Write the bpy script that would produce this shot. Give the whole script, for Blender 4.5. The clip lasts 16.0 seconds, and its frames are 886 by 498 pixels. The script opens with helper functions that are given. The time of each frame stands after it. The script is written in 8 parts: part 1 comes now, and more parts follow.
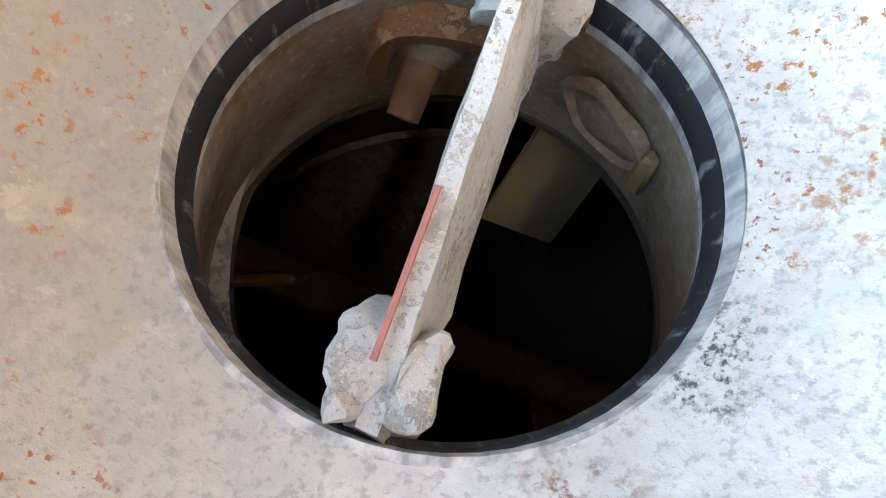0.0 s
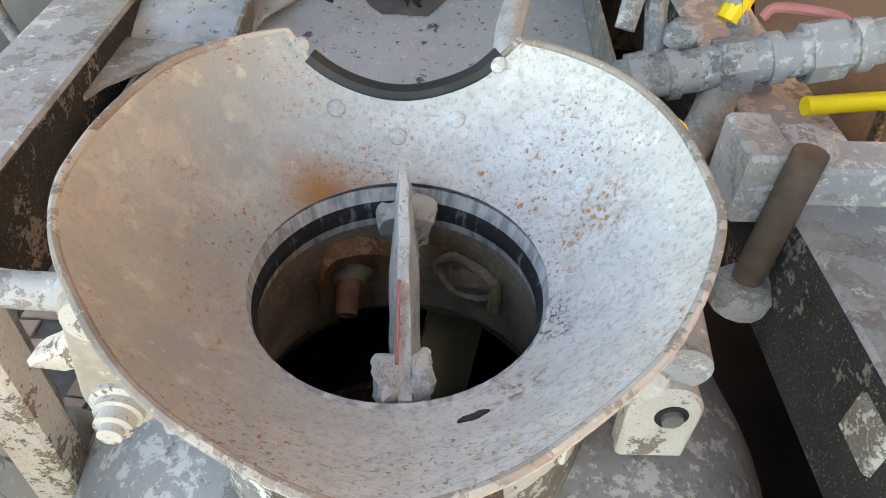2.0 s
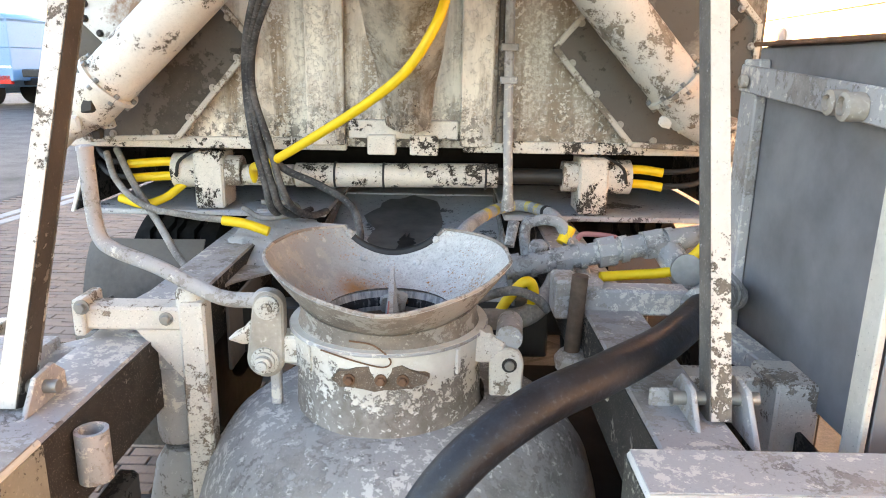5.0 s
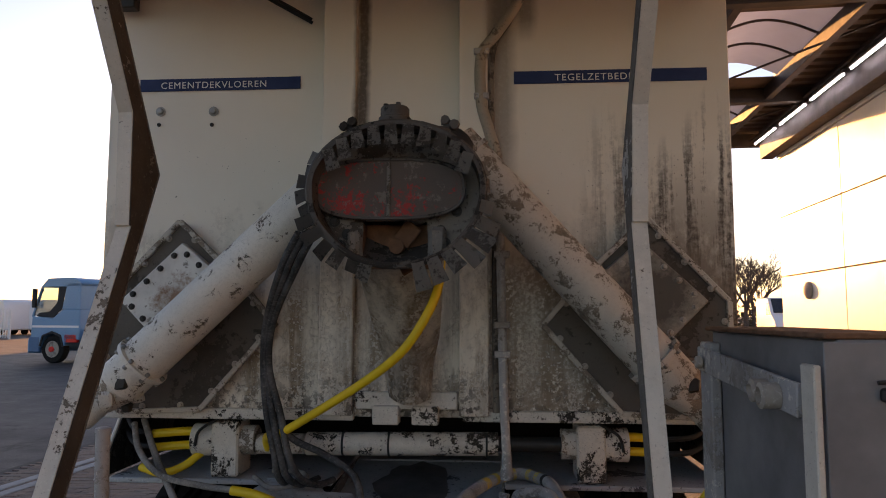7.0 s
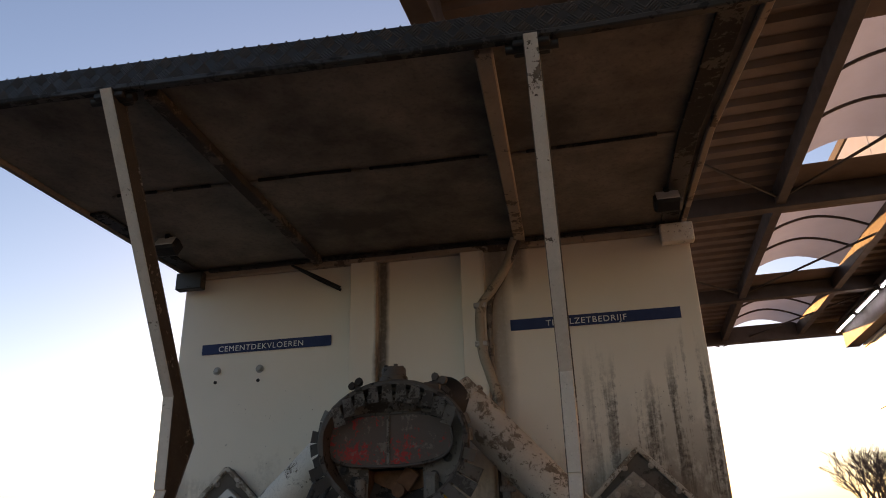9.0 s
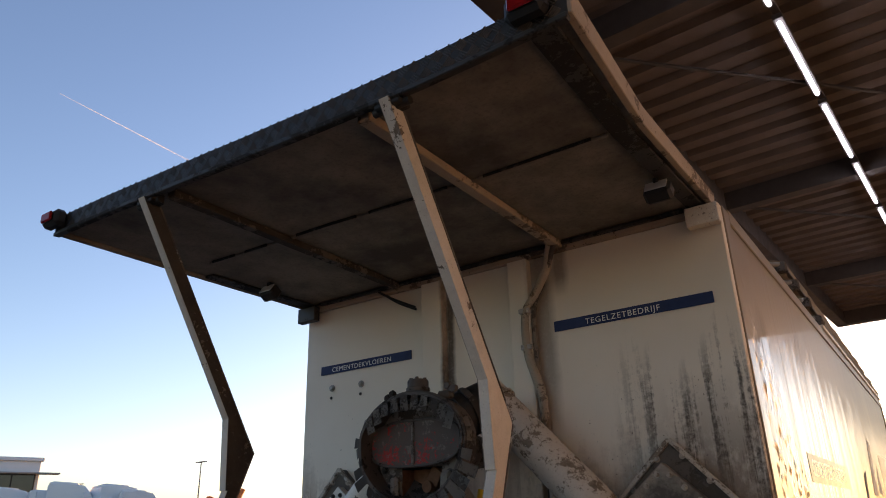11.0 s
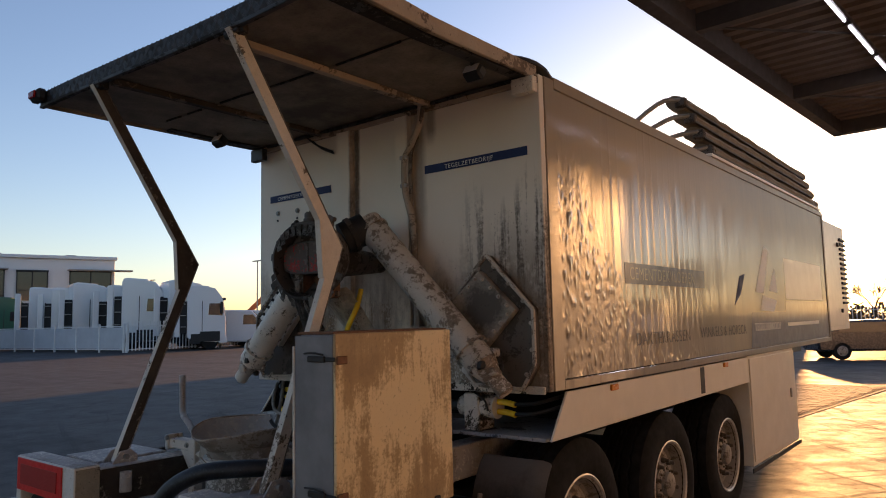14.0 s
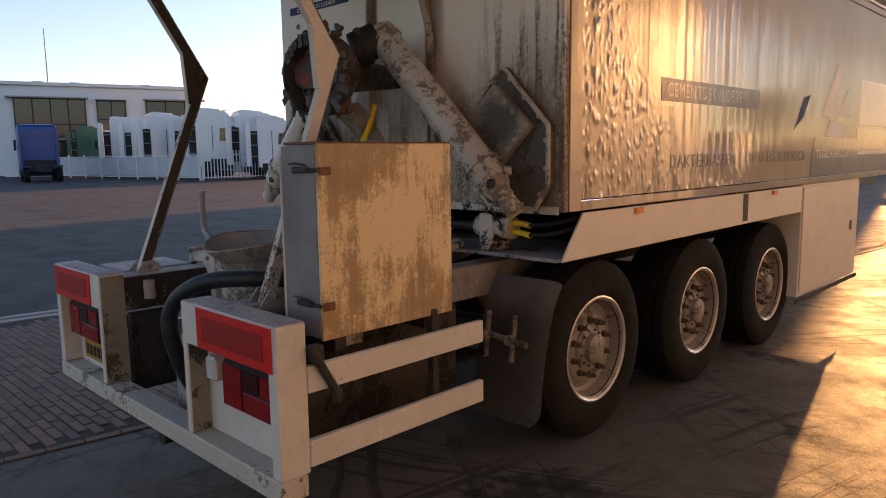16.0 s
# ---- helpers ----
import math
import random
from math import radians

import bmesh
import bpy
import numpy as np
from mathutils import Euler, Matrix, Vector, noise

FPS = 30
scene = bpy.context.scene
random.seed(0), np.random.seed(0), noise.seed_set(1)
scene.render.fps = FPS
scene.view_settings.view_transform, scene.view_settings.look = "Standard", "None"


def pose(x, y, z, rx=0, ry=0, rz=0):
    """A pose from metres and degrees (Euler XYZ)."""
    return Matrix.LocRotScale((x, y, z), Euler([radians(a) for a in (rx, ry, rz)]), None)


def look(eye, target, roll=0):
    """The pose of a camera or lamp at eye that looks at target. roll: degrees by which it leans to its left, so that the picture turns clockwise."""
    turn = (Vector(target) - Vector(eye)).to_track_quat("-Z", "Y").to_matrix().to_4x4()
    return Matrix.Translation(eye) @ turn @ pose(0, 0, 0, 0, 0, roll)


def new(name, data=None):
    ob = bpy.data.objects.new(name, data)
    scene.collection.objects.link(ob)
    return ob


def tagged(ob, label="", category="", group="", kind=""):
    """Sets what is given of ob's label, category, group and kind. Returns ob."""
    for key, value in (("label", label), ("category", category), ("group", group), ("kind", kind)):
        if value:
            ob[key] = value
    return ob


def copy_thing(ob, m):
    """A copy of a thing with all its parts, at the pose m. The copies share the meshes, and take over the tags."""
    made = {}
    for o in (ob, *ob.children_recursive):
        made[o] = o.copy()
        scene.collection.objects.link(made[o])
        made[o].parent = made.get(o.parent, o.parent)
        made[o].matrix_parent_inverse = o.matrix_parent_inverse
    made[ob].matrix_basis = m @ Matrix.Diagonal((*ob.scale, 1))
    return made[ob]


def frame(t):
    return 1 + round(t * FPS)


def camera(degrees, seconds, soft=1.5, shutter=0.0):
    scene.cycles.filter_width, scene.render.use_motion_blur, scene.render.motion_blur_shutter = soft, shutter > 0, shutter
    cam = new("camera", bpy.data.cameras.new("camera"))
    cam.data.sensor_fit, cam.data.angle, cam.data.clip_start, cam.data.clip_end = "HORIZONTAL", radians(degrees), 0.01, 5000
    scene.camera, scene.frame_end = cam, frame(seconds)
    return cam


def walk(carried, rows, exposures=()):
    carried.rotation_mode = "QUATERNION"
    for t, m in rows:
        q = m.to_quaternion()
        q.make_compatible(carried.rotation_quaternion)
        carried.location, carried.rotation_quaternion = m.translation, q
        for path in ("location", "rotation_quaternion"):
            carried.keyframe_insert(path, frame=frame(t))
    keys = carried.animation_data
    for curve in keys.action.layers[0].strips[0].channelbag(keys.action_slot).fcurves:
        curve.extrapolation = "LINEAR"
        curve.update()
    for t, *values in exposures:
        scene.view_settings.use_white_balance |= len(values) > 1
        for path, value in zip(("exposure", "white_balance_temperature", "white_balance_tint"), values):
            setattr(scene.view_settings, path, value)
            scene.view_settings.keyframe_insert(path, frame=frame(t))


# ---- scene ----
cam = camera(64.3, 16.0, soft=1.0)
PATH = [
    (0, (0.068, -1.201, 1.441), (-0.11, -0.527, -0.431), 7.5),
    (0.5, (0.062, -1.226, 1.49), (-0.101, -0.562, -0.388), 7.6),
    (1, (0.066, -1.305, 1.557), (-0.109, -0.508, -0.268), 3.0),
    (1.5, (0.053, -1.398, 1.6), (0.085, -0.265, -0.047), 2.5),
    (2, (0.059, -1.532, 1.617), (0.085, -0.061, 0.270), 2.1),
    (2.5, (0.035, -1.727, 1.634), (0.049, 0.004, 0.633), 1.7),
    (3, (0.077, -1.951, 1.645), (0.102, -0.057, 1.002), 1.3),
    (5.5, (0.153, -2.628, 1.675), (0.141, -0.673, 1.253), 0.9),
    (6, (0.167, -2.647, 1.676), (0.144, -0.652, 1.545), 0.6),
    (6.5, (0.272, -2.665, 1.706), (0.171, -0.673, 1.858), 0.5),
    (7, (0.326, -2.747, 1.768), (0.186, -0.761, 1.954), 0.1),
    (7.5, (0.42, -2.811, 1.811), (0.13, -0.848, 2.065), -0.1),
    (8, (0.45, -2.938, 1.821), (0.133, -1.032, 2.341), -0.4),
    (8.5, (0.526, -3.025, 1.84), (0.201, -1.188, 2.561), -0.7),
    (9, (0.721, -3.134, 1.851), (0.365, -1.31, 2.589), -1.7),
    (11.5, (2.122, -3.013, 1.82), (1.004, -1.523, 2.546), -1.3),
    (12, (2.399, -3.117, 1.819), (1.277, -1.616, 2.518), -1.4),
    (12.5, (2.696, -3.162, 1.792), (1.558, -1.631, 2.395), -1.5),
    (13, (2.934, -3.215, 1.797), (1.789, -1.676, 2.365), -1.3),
    (13.5, (3.087, -3.317, 1.773), (1.897, -1.748, 2.126), -1.2),
    (14, (3.201, -3.327, 1.772), (1.959, -1.773, 1.973), -1.3),
    (14.5, (3.29, -3.266, 1.778), (1.992, -1.749, 1.901), -1.1),
    (15, (3.314, -3.194, 1.766), (1.999, -1.687, 1.79), -0.9),
    (15.5, (3.341, -3.124, 1.733), (2.006, -1.646, 1.549), -0.9),
    (16, (3.339, -3.004, 1.683), (1.949, -1.591, 1.416), -0.8),
]
EXPOSURES = [(0.0, 4.95, 8300, 20), (1.0, 4.65, 8300, 18), (2.0, 4.08, 8000, 21), (3.0, 4.15, 8000, 24), (5.5, 3.66, 7400, 27), (6.0, 3.22, 7400, 30), (6.5, 2.05, 7350, 32), (7.0, 1.15, 7050, 33), (7.6, 0.65, 7150, 31), (9.0, 0.76, 6850, 28), (11.5, 0.93, 6150, 25), (12.0, 0.85, 6050, 24), (13.5, 0.66, 6150, 25), (14.5, 0.62, 6350, 26), (15.5, 0.88, 6700, 30), (16.0, 1.12, 6500, 29)]
walk(cam, [(t, look(eye, target, roll)) for t, eye, target, roll in PATH], EXPOSURES)

# ---------------------------------------------------------------- light
SUN_AZ, SUN_EL = -11.0, 8.0
to_sun = Vector((math.sin(radians(SUN_AZ)) * math.cos(radians(SUN_EL)),
                 math.cos(radians(SUN_AZ)) * math.cos(radians(SUN_EL)), math.sin(radians(SUN_EL))))
world = bpy.data.worlds.new("dusk_sky")
scene.world = world
world.use_nodes = True
wn = world.node_tree
sky = wn.nodes.new("ShaderNodeTexSky")
sky.sky_type = "NISHITA"
sky.sun_disc = False
sky.sun_elevation = radians(SUN_EL)
sky.sun_rotation = radians(SUN_AZ)
sky.air_density, sky.dust_density, sky.ozone_density = 1.0, 0.6, 1.7
wn.links.new(sky.outputs[0], wn.nodes["Background"].inputs[0])
wn.nodes["Background"].inputs[1].default_value = 0.14
sun_data = bpy.data.lights.new("low_sun", "SUN")
sun_data.energy, sun_data.angle, sun_data.color = 5.0, radians(0.6), (1.0, 0.50, 0.15)
sun = new("low_sun", sun_data)
sun.matrix_world = to_sun.to_track_quat("Z", "Y").to_matrix().to_4x4()


# ---------------------------------------------------------------- materials
class Nodes:
    """A small wrapper to write node trees in a few lines."""

    def __init__(self, name):
        self.mat = bpy.data.materials.new(name)
        self.mat.use_nodes = True
        self.t = self.mat.node_tree
        self.bsdf = self.t.nodes["Principled BSDF"]
        self.pos = self.add("ShaderNodeTexCoord").outputs["Object"]

    def add(self, kind):
        return self.t.nodes.new(kind)

    def put(self, socket, value):
        if hasattr(value, "is_linked"):
            self.t.links.new(value, socket)
        elif isinstance(value, (tuple, list)) and len(value) == 3 and len(socket.default_value) == 4:
            socket.default_value = (*value, 1)
        else:
            socket.default_value = value

    def scaled(self, s, rot=(0, 0, 0)):
        m = self.add("ShaderNodeMapping")
        m.inputs["Scale"].default_value = s
        m.inputs["Rotation"].default_value = [radians(a) for a in rot]
        self.t.links.new(self.pos, m.inputs[0])
        return m.outputs[0]

    def noise(self, scale, detail=4, rough=0.55, where=None, dist=0.0):
        n = self.add("ShaderNodeTexNoise")
        n.inputs["Scale"].default_value, n.inputs["Detail"].default_value = scale, detail
        n.inputs["Roughness"].default_value, n.inputs["Distortion"].default_value = rough, dist
        self.t.links.new(where if where else self.pos, n.inputs["Vector"])
        return n.outputs[0]

    def voro(self, scale, where=None):
        n = self.add("ShaderNodeTexVoronoi")
        n.inputs["Scale"].default_value = scale
        self.t.links.new(where if where else self.pos, n.inputs["Vector"])
        return n.outputs["Distance"]

    def ramp(self, value, lo, hi, a=0.0, b=1.0):
        n = self.add("ShaderNodeMapRange")
        n.inputs[1].default_value, n.inputs[2].default_value = lo, hi
        n.inputs[3].default_value, n.inputs[4].default_value = a, b
        self.t.links.new(value, n.inputs[0])
        return n.outputs[0]

    def math(self, op, a, b):
        n = self.add("ShaderNodeMath")
        n.operation = op
        self.put(n.inputs[0], a)
        self.put(n.inputs[1], b)
        return n.outputs[0]

    def mix(self, f, a, b):
        n = self.add("ShaderNodeMix")
        n.data_type = "RGBA"
        self.put(n.inputs["Factor"], f)
        self.put(n.inputs[6], a)
        self.put(n.inputs[7], b)
        return n.outputs[2]

    def axis(self, i):
        s = self.add("ShaderNodeSeparateXYZ")
        self.t.links.new(self.pos, s.inputs[0])
        return s.outputs[i]

    def random(self):
        return self.add("ShaderNodeObjectInfo").outputs["Random"]

    def done(self, color, rough=0.6, metal=0.0, bump=None, height=0.002, coat=0.0, spec=0.5):
        self.put(self.bsdf.inputs["Base Color"], color)
        self.put(self.bsdf.inputs["Roughness"], rough)
        self.put(self.bsdf.inputs["Metallic"], metal)
        self.put(self.bsdf.inputs["Specular IOR Level"], spec)
        if coat:
            self.put(self.bsdf.inputs["Coat Weight"], coat)
            self.put(self.bsdf.inputs["Coat Roughness"], 0.12)
        if bump is not None:
            b = self.add("ShaderNodeBump")
            b.inputs["Strength"].default_value = 0.8
            b.inputs["Distance"].default_value = height
            self.t.links.new(bump, b.inputs["Height"])
            self.t.links.new(b.outputs[0], self.bsdf.inputs["Normal"])
        return self.mat


def flaked(name, paint, under, cover, scale=9, rough=0.6, height=0.002, crust=None, edge=0.5, zones=0.5, dots=0.75):
    """Old paint that flakes off: cover is the share of paint that is left, 0.35 to 0.65."""
    n = Nodes(name)
    big, fine = n.noise(scale, 9, 0.72), n.noise(scale * 5, 7, 0.7)
    zone = n.noise(scale * 0.28, 3, 0.5)
    m = n.math("ADD", n.math("MULTIPLY", big, 0.62), n.math("MULTIPLY", fine, 0.38))
    m = n.math("ADD", m, n.math("MULTIPLY", n.math("SUBTRACT", zone, 0.5), zones))
    thr = 1 - cover
    left = n.ramp(m, thr - 0.005, thr + 0.005)
    tint = n.noise(2.3, 6, 0.65)
    a = n.mix(n.ramp(tint, 0.35, 0.68), paint, tuple(c * 0.78 for c in paint))
    a = n.mix(n.ramp(n.noise(scale * 1.7, 6, 0.65), 0.5, 0.68, 0, 0.5), a, tuple(0.6 * p + 0.4 * u for p, u in zip(paint, under)))
    b = n.mix(n.ramp(n.noise(scale * 0.8, 6, 0.65), 0.32, 0.68), tuple(min(0.8, c * 1.25) for c in under), tuple(c * 0.62 for c in under))
    b = n.mix(n.ramp(m, thr - 0.045, thr - 0.004, 0, edge), b, tuple(c * 0.35 for c in under))
    col = n.mix(left, b, a)
    speck = n.noise(scale * 11, 4, 0.7)
    col = n.mix(n.ramp(speck, 0.615, 0.63, 0, min(0.85, dots * 1.2)), col, tuple(min(0.8, c * 1.15) for c in paint))
    col = n.mix(n.ramp(speck, 0.37, 0.355, 0, dots), col, tuple(c * 0.4 for c in under))
    if crust:
        cn = n.math("ADD", n.math("MULTIPLY", n.noise(scale * 2.4, 9, 0.78), 0.8), n.math("MULTIPLY", zone, 0.3))
        col = n.mix(n.ramp(cn, 0.605, 0.615), col, crust)
    return n.done(col, n.ramp(left, 0, 1, 0.9, rough), bump=n.math("ADD", left, n.math("MULTIPLY", fine, 0.6)), height=height)


def plain(name, color, rough=0.5, metal=0.0, vary=0.25, scale=14, bump=0.0006, coat=0.0, spec=0.5):
    n = Nodes(name)
    f = n.noise(scale, 6, 0.6)
    g = n.noise(scale * 0.17, 3, 0.5)
    col = n.mix(n.ramp(f, 0.3, 0.7), color, tuple(c * (1 - vary) for c in color))
    col = n.mix(n.ramp(g, 0.4, 0.75, 0, 0.5), col, tuple(c * (1 - vary) for c in color))
    return n.done(col, n.ramp(f, 0.2, 0.8, max(rough - 0.08, 0.02), min(rough + 0.12, 1)), metal, f, bump, coat, spec)


def glow(name, color, power):
    n = Nodes(name)
    n.put(n.bsdf.inputs["Emission Color"], color)
    n.bsdf.inputs["Emission Strength"].default_value = power
    return n.done(color, 0.4)


CREAM, MUD = (0.76, 0.70, 0.60), (0.30, 0.235, 0.175)

PAINT = flaked("worn_cream_paint", CREAM, MUD, 0.60, 7)
PAINT_BAD = flaked("flaking_cream_paint", (0.66, 0.61, 0.54), (0.28, 0.225, 0.175), 0.55, 22, height=0.003, zones=0.6)
PAINT_CLEAN = plain("cream_paint", CREAM, 0.42, vary=0.10, scale=5, coat=0.1)
PIPE_DARK = flaked("greasy_pipe_paint", (0.54, 0.51, 0.45), (0.20, 0.17, 0.135), 0.55, 46, 0.5, 0.001, zones=0.6, dots=0.35)
HOUSING_RIM = flaked("worn_rim_paint", (0.54, 0.49, 0.42), (0.22, 0.18, 0.14), 0.52, 24, 0.7, 0.002)
FITTING = flaked("grey_fitting_crust", (0.30, 0.305, 0.315), (0.21, 0.21, 0.21), 0.54, 18, 0.85, 0.002, crust=(0.45, 0.445, 0.43), edge=0.1, zones=0.4, dots=0.3)
PIPE = flaked("pipe_paint", (0.74, 0.69, 0.61), (0.13, 0.105, 0.08), 0.61, 55, 0.45, 0.001, zones=0.6, dots=0.5)
HOUSING = flaked("housing_paint", (0.115, 0.097, 0.08), (0.068, 0.056, 0.046), 0.52, 6, 0.75, 0.001, edge=0.2, dots=0.3)
CEMENT = flaked("cement_crust", (0.335, 0.33, 0.32), (0.27, 0.26, 0.245), 0.52, 14, 0.9, 0.002, crust=(0.55, 0.54, 0.51), edge=0.1, zones=0.5, dots=0.5)
CEMENT_PALE = flaked("pale_cement_coat", (0.49, 0.48, 0.45), (0.40, 0.37, 0.32), 0.52, 34, 0.9, 0.003, edge=0.15)
CEMENT_DARK = flaked("grey_cement_film", (0.33, 0.335, 0.335), (0.20, 0.19, 0.175), 0.50, 5, 0.8, 0.002, edge=0.15)
FRAME = flaked("frame_paint", (0.41, 0.40, 0.395), (0.32, 0.295, 0.27), 0.56, 15, 0.8, 0.0015, crust=(0.60, 0.575, 0.52), edge=0.15, dots=0.4)
# Coats for the posts' inner and back faces, darker than POST.
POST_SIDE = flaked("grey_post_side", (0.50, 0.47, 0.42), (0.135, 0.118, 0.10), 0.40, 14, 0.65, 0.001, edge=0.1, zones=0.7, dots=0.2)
POST_INNER = flaked("dark_post_side", (0.20, 0.18, 0.15), (0.055, 0.047, 0.04), 0.42, 9, 0.6, 0.0015, zones=0.6, dots=0.15)
POST = flaked("post_paint", (0.65, 0.605, 0.53), (0.17, 0.14, 0.11), 0.625, 13, 0.5, 0.0015, zones=0.6, dots=0.35)


def cover_material(name, paint, at, stain, wide=0.10):
    """Plate paint with one round rust blot."""
    n = Nodes(name)
    f, g = n.noise(30, 7, 0.7), n.noise(7, 6, 0.65)
    m = n.add("ShaderNodeVectorMath")
    m.operation = "DISTANCE"
    n.t.links.new(n.pos, m.inputs[0])
    m.inputs[1].default_value = at
    d = n.math("ADD", m.outputs["Value"], n.math("MULTIPLY", n.math("ADD", n.math("SUBTRACT", f, 0.5), n.math("MULTIPLY", n.math("SUBTRACT", g, 0.5), 1.2)), 0.2))
    col = n.mix(n.ramp(g, 0.4, 0.65), paint, tuple(c * 0.72 for c in paint))
    col = n.mix(n.ramp(f, 0.60, 0.62, 0, 0.8), col, (0.12, 0.095, 0.075))
    col = n.mix(n.ramp(d, wide, wide * 0.5, 0, 0.9), col, stain)
    return n.done(col, 0.6, 0, f, 0.001)


COVER_L = cover_material("white_cover_paint", (0.66, 0.64, 0.60), (-0.885, -0.105, 1.80), (0.22, 0.10, 0.045))
COVER_R = cover_material("tarred_cover_paint", (0.36, 0.315, 0.26), (0.90, -0.105, 1.84), (0.045, 0.036, 0.029), 0.19)
BUMPER = flaked("bumper_paint", (0.69, 0.675, 0.62), (0.30, 0.285, 0.225), 0.66, 9, 0.5, 0.0008, zones=0.5, dots=0.4)
BEAM_PAINT = flaked("mouldy_beam_paint", (0.56, 0.545, 0.48), (0.20, 0.195, 0.145), 0.58, 8, 0.6, 0.001, edge=0.2, zones=0.6, dots=0.4)
BLACK = plain("black_rubber", (0.014, 0.014, 0.015), 0.6, vary=0.4, scale=25)
DARK = plain("dark_greasy_steel", (0.026, 0.023, 0.021), 0.55, vary=0.5, scale=12)
# Near-black, so the bay's back and the underside read as deep shade.
INSIDE = plain("dark_inner_shade", (0.016, 0.013, 0.011), 0.85, vary=0.5, scale=7, spec=0.2)
RUST = plain("rusty_steel", (0.24, 0.12, 0.065), 0.85, vary=0.5, scale=30, bump=0.002)
STEEL = plain("dull_steel", (0.34, 0.33, 0.31), 0.45, 0.6, vary=0.35, scale=20)
RIM_LIP = plain("bright_rim_lip", (0.62, 0.61, 0.60), 0.3, 0.5, vary=0.2, scale=30)
CHROME = flaked("wheel_steel", (0.30, 0.275, 0.24), (0.15, 0.125, 0.10), 0.56, 14, 0.4, 0.0006, edge=0.1, dots=0.4)
NUT_BROWN = plain("brown_wheel_nut", (0.12, 0.098, 0.078), 0.5, 0.3, vary=0.4, scale=30)
YELLOW = plain("yellow_hose_sleeve", (0.85, 0.58, 0.01), 0.5, vary=0.14, scale=30)

def dusty(name, color, dust, lo=0.42, hi=0.66, scale=6, rough=0.75):
    """Rubber with a soft film of dust that wears off in patches."""
    n = Nodes(name)
    a, f = n.noise(scale, 5, 0.6), n.noise(scale * 14, 5, 0.65)
    m = n.math("ADD", n.math("MULTIPLY", a, 0.7), n.math("MULTIPLY", f, 0.3))
    col = n.mix(n.ramp(m, lo, hi), color, dust)
    col = n.mix(n.ramp(f, 0.6, 0.66, 0, 0.5), col, tuple(min(1, c * 1.5) for c in dust))
    return n.done(col, rough, 0, f, 0.0012)


NECK = dusty("stained_neck_lining", (0.17, 0.105, 0.06), (0.36, 0.30, 0.225), 0.36, 0.62, 10, 0.9)
HOSE_GREY = dusty("cement_dusted_hose", (0.10, 0.092, 0.085), (0.29, 0.27, 0.245), 0.36, 0.56, 9, 0.85)
HOSE_PALE = dusty("pale_dusted_hose", (0.20, 0.21, 0.215), (0.42, 0.43, 0.43), 0.34, 0.58, 12, 0.8)
PRINT = dusty("faded_yellow_print", (0.38, 0.375, 0.36), (0.62, 0.47, 0.08), 0.40, 0.52, 30, 0.7)
HOSE_BLACK = dusty("dusty_black_hose", (0.006, 0.007, 0.010), (0.030, 0.038, 0.052), 0.46, 0.72, 7, 0.5)
HOSE_DARK = dusty("worn_dark_hose", (0.022, 0.022, 0.024), (0.14, 0.135, 0.13), 0.44, 0.66, 9, 0.7)
ARM = dusty("dusty_taupe_paint", (0.27, 0.235, 0.195), (0.42, 0.375, 0.325), 0.36, 0.62, 7, 0.7)
NUT = flaked("crusted_nut", (0.52, 0.49, 0.44), (0.24, 0.205, 0.17), 0.55, 30, 0.7, 0.0008)


def neck_material():
    """Cream paint above, worn and splashed with fine white crust on brown-grey below."""
    n = Nodes("worn_neck_paint")
    z, big, fine = n.axis(2), n.noise(11, 9, 0.72), n.noise(60, 7, 0.72)
    m = n.math("ADD", n.math("MULTIPLY", big, 0.55), n.math("MULTIPLY", fine, 0.45))
    m = n.math("ADD", m, n.math("MULTIPLY", n.math("SUBTRACT", z, 1.0), 1.15))
    bare = n.mix(n.ramp(n.noise(16, 6, 0.65), 0.35, 0.65), (0.30, 0.275, 0.245), (0.17, 0.145, 0.12))
    bare = n.mix(n.ramp(m, 0.44, 0.50, 0, 0.5), bare, (0.10, 0.082, 0.066))
    paint = n.mix(n.ramp(n.noise(7, 6, 0.65), 0.4, 0.65), (0.66, 0.62, 0.56), (0.52, 0.475, 0.41))
    col = n.mix(n.ramp(m, 0.50, 0.512), bare, paint)
    col = n.mix(n.ramp(n.noise(70, 8, 0.78), 0.575, 0.59), col, (0.64, 0.61, 0.56))
    return n.done(col, 0.75, 0, n.math("ADD", n.ramp(m, 0.50, 0.512), n.math("MULTIPLY", fine, 0.5)), 0.002)


NECK_PAINT = neck_material()
TARRED = flaked("tarred_cream_paint", (0.68, 0.63, 0.555), (0.04, 0.032, 0.025), 0.555, 20, 0.55, 0.002, zones=0.6, edge=0.2)
SHEET_GREY = flaked("blue_grey_cement_sheet", (0.44, 0.455, 0.465), (0.12, 0.12, 0.125), 0.60, 6, 0.75, 0.002, edge=0.1, zones=0.6)
NAVY = plain("navy_sticker", (0.022, 0.042, 0.13), 0.62, vary=0.25, scale=9, spec=0.3)
LETTER = plain("white_letter", (0.75, 0.75, 0.74), 0.5, vary=0.1)
# Pale lettering dimmed in colour, as faint as glare leaves it.
LETTER_FAINT = plain("faint_letter", (0.13, 0.13, 0.135), 0.5, vary=0.4, scale=12, coat=1.0)
LETTER_GREY = plain("dark_letter", (0.03, 0.03, 0.034), 0.5, vary=0.15, coat=1.0)
NAVY_GLOSS = plain("glossy_navy_film", (0.022, 0.035, 0.09), 0.5, vary=0.25, scale=9, coat=0.45)
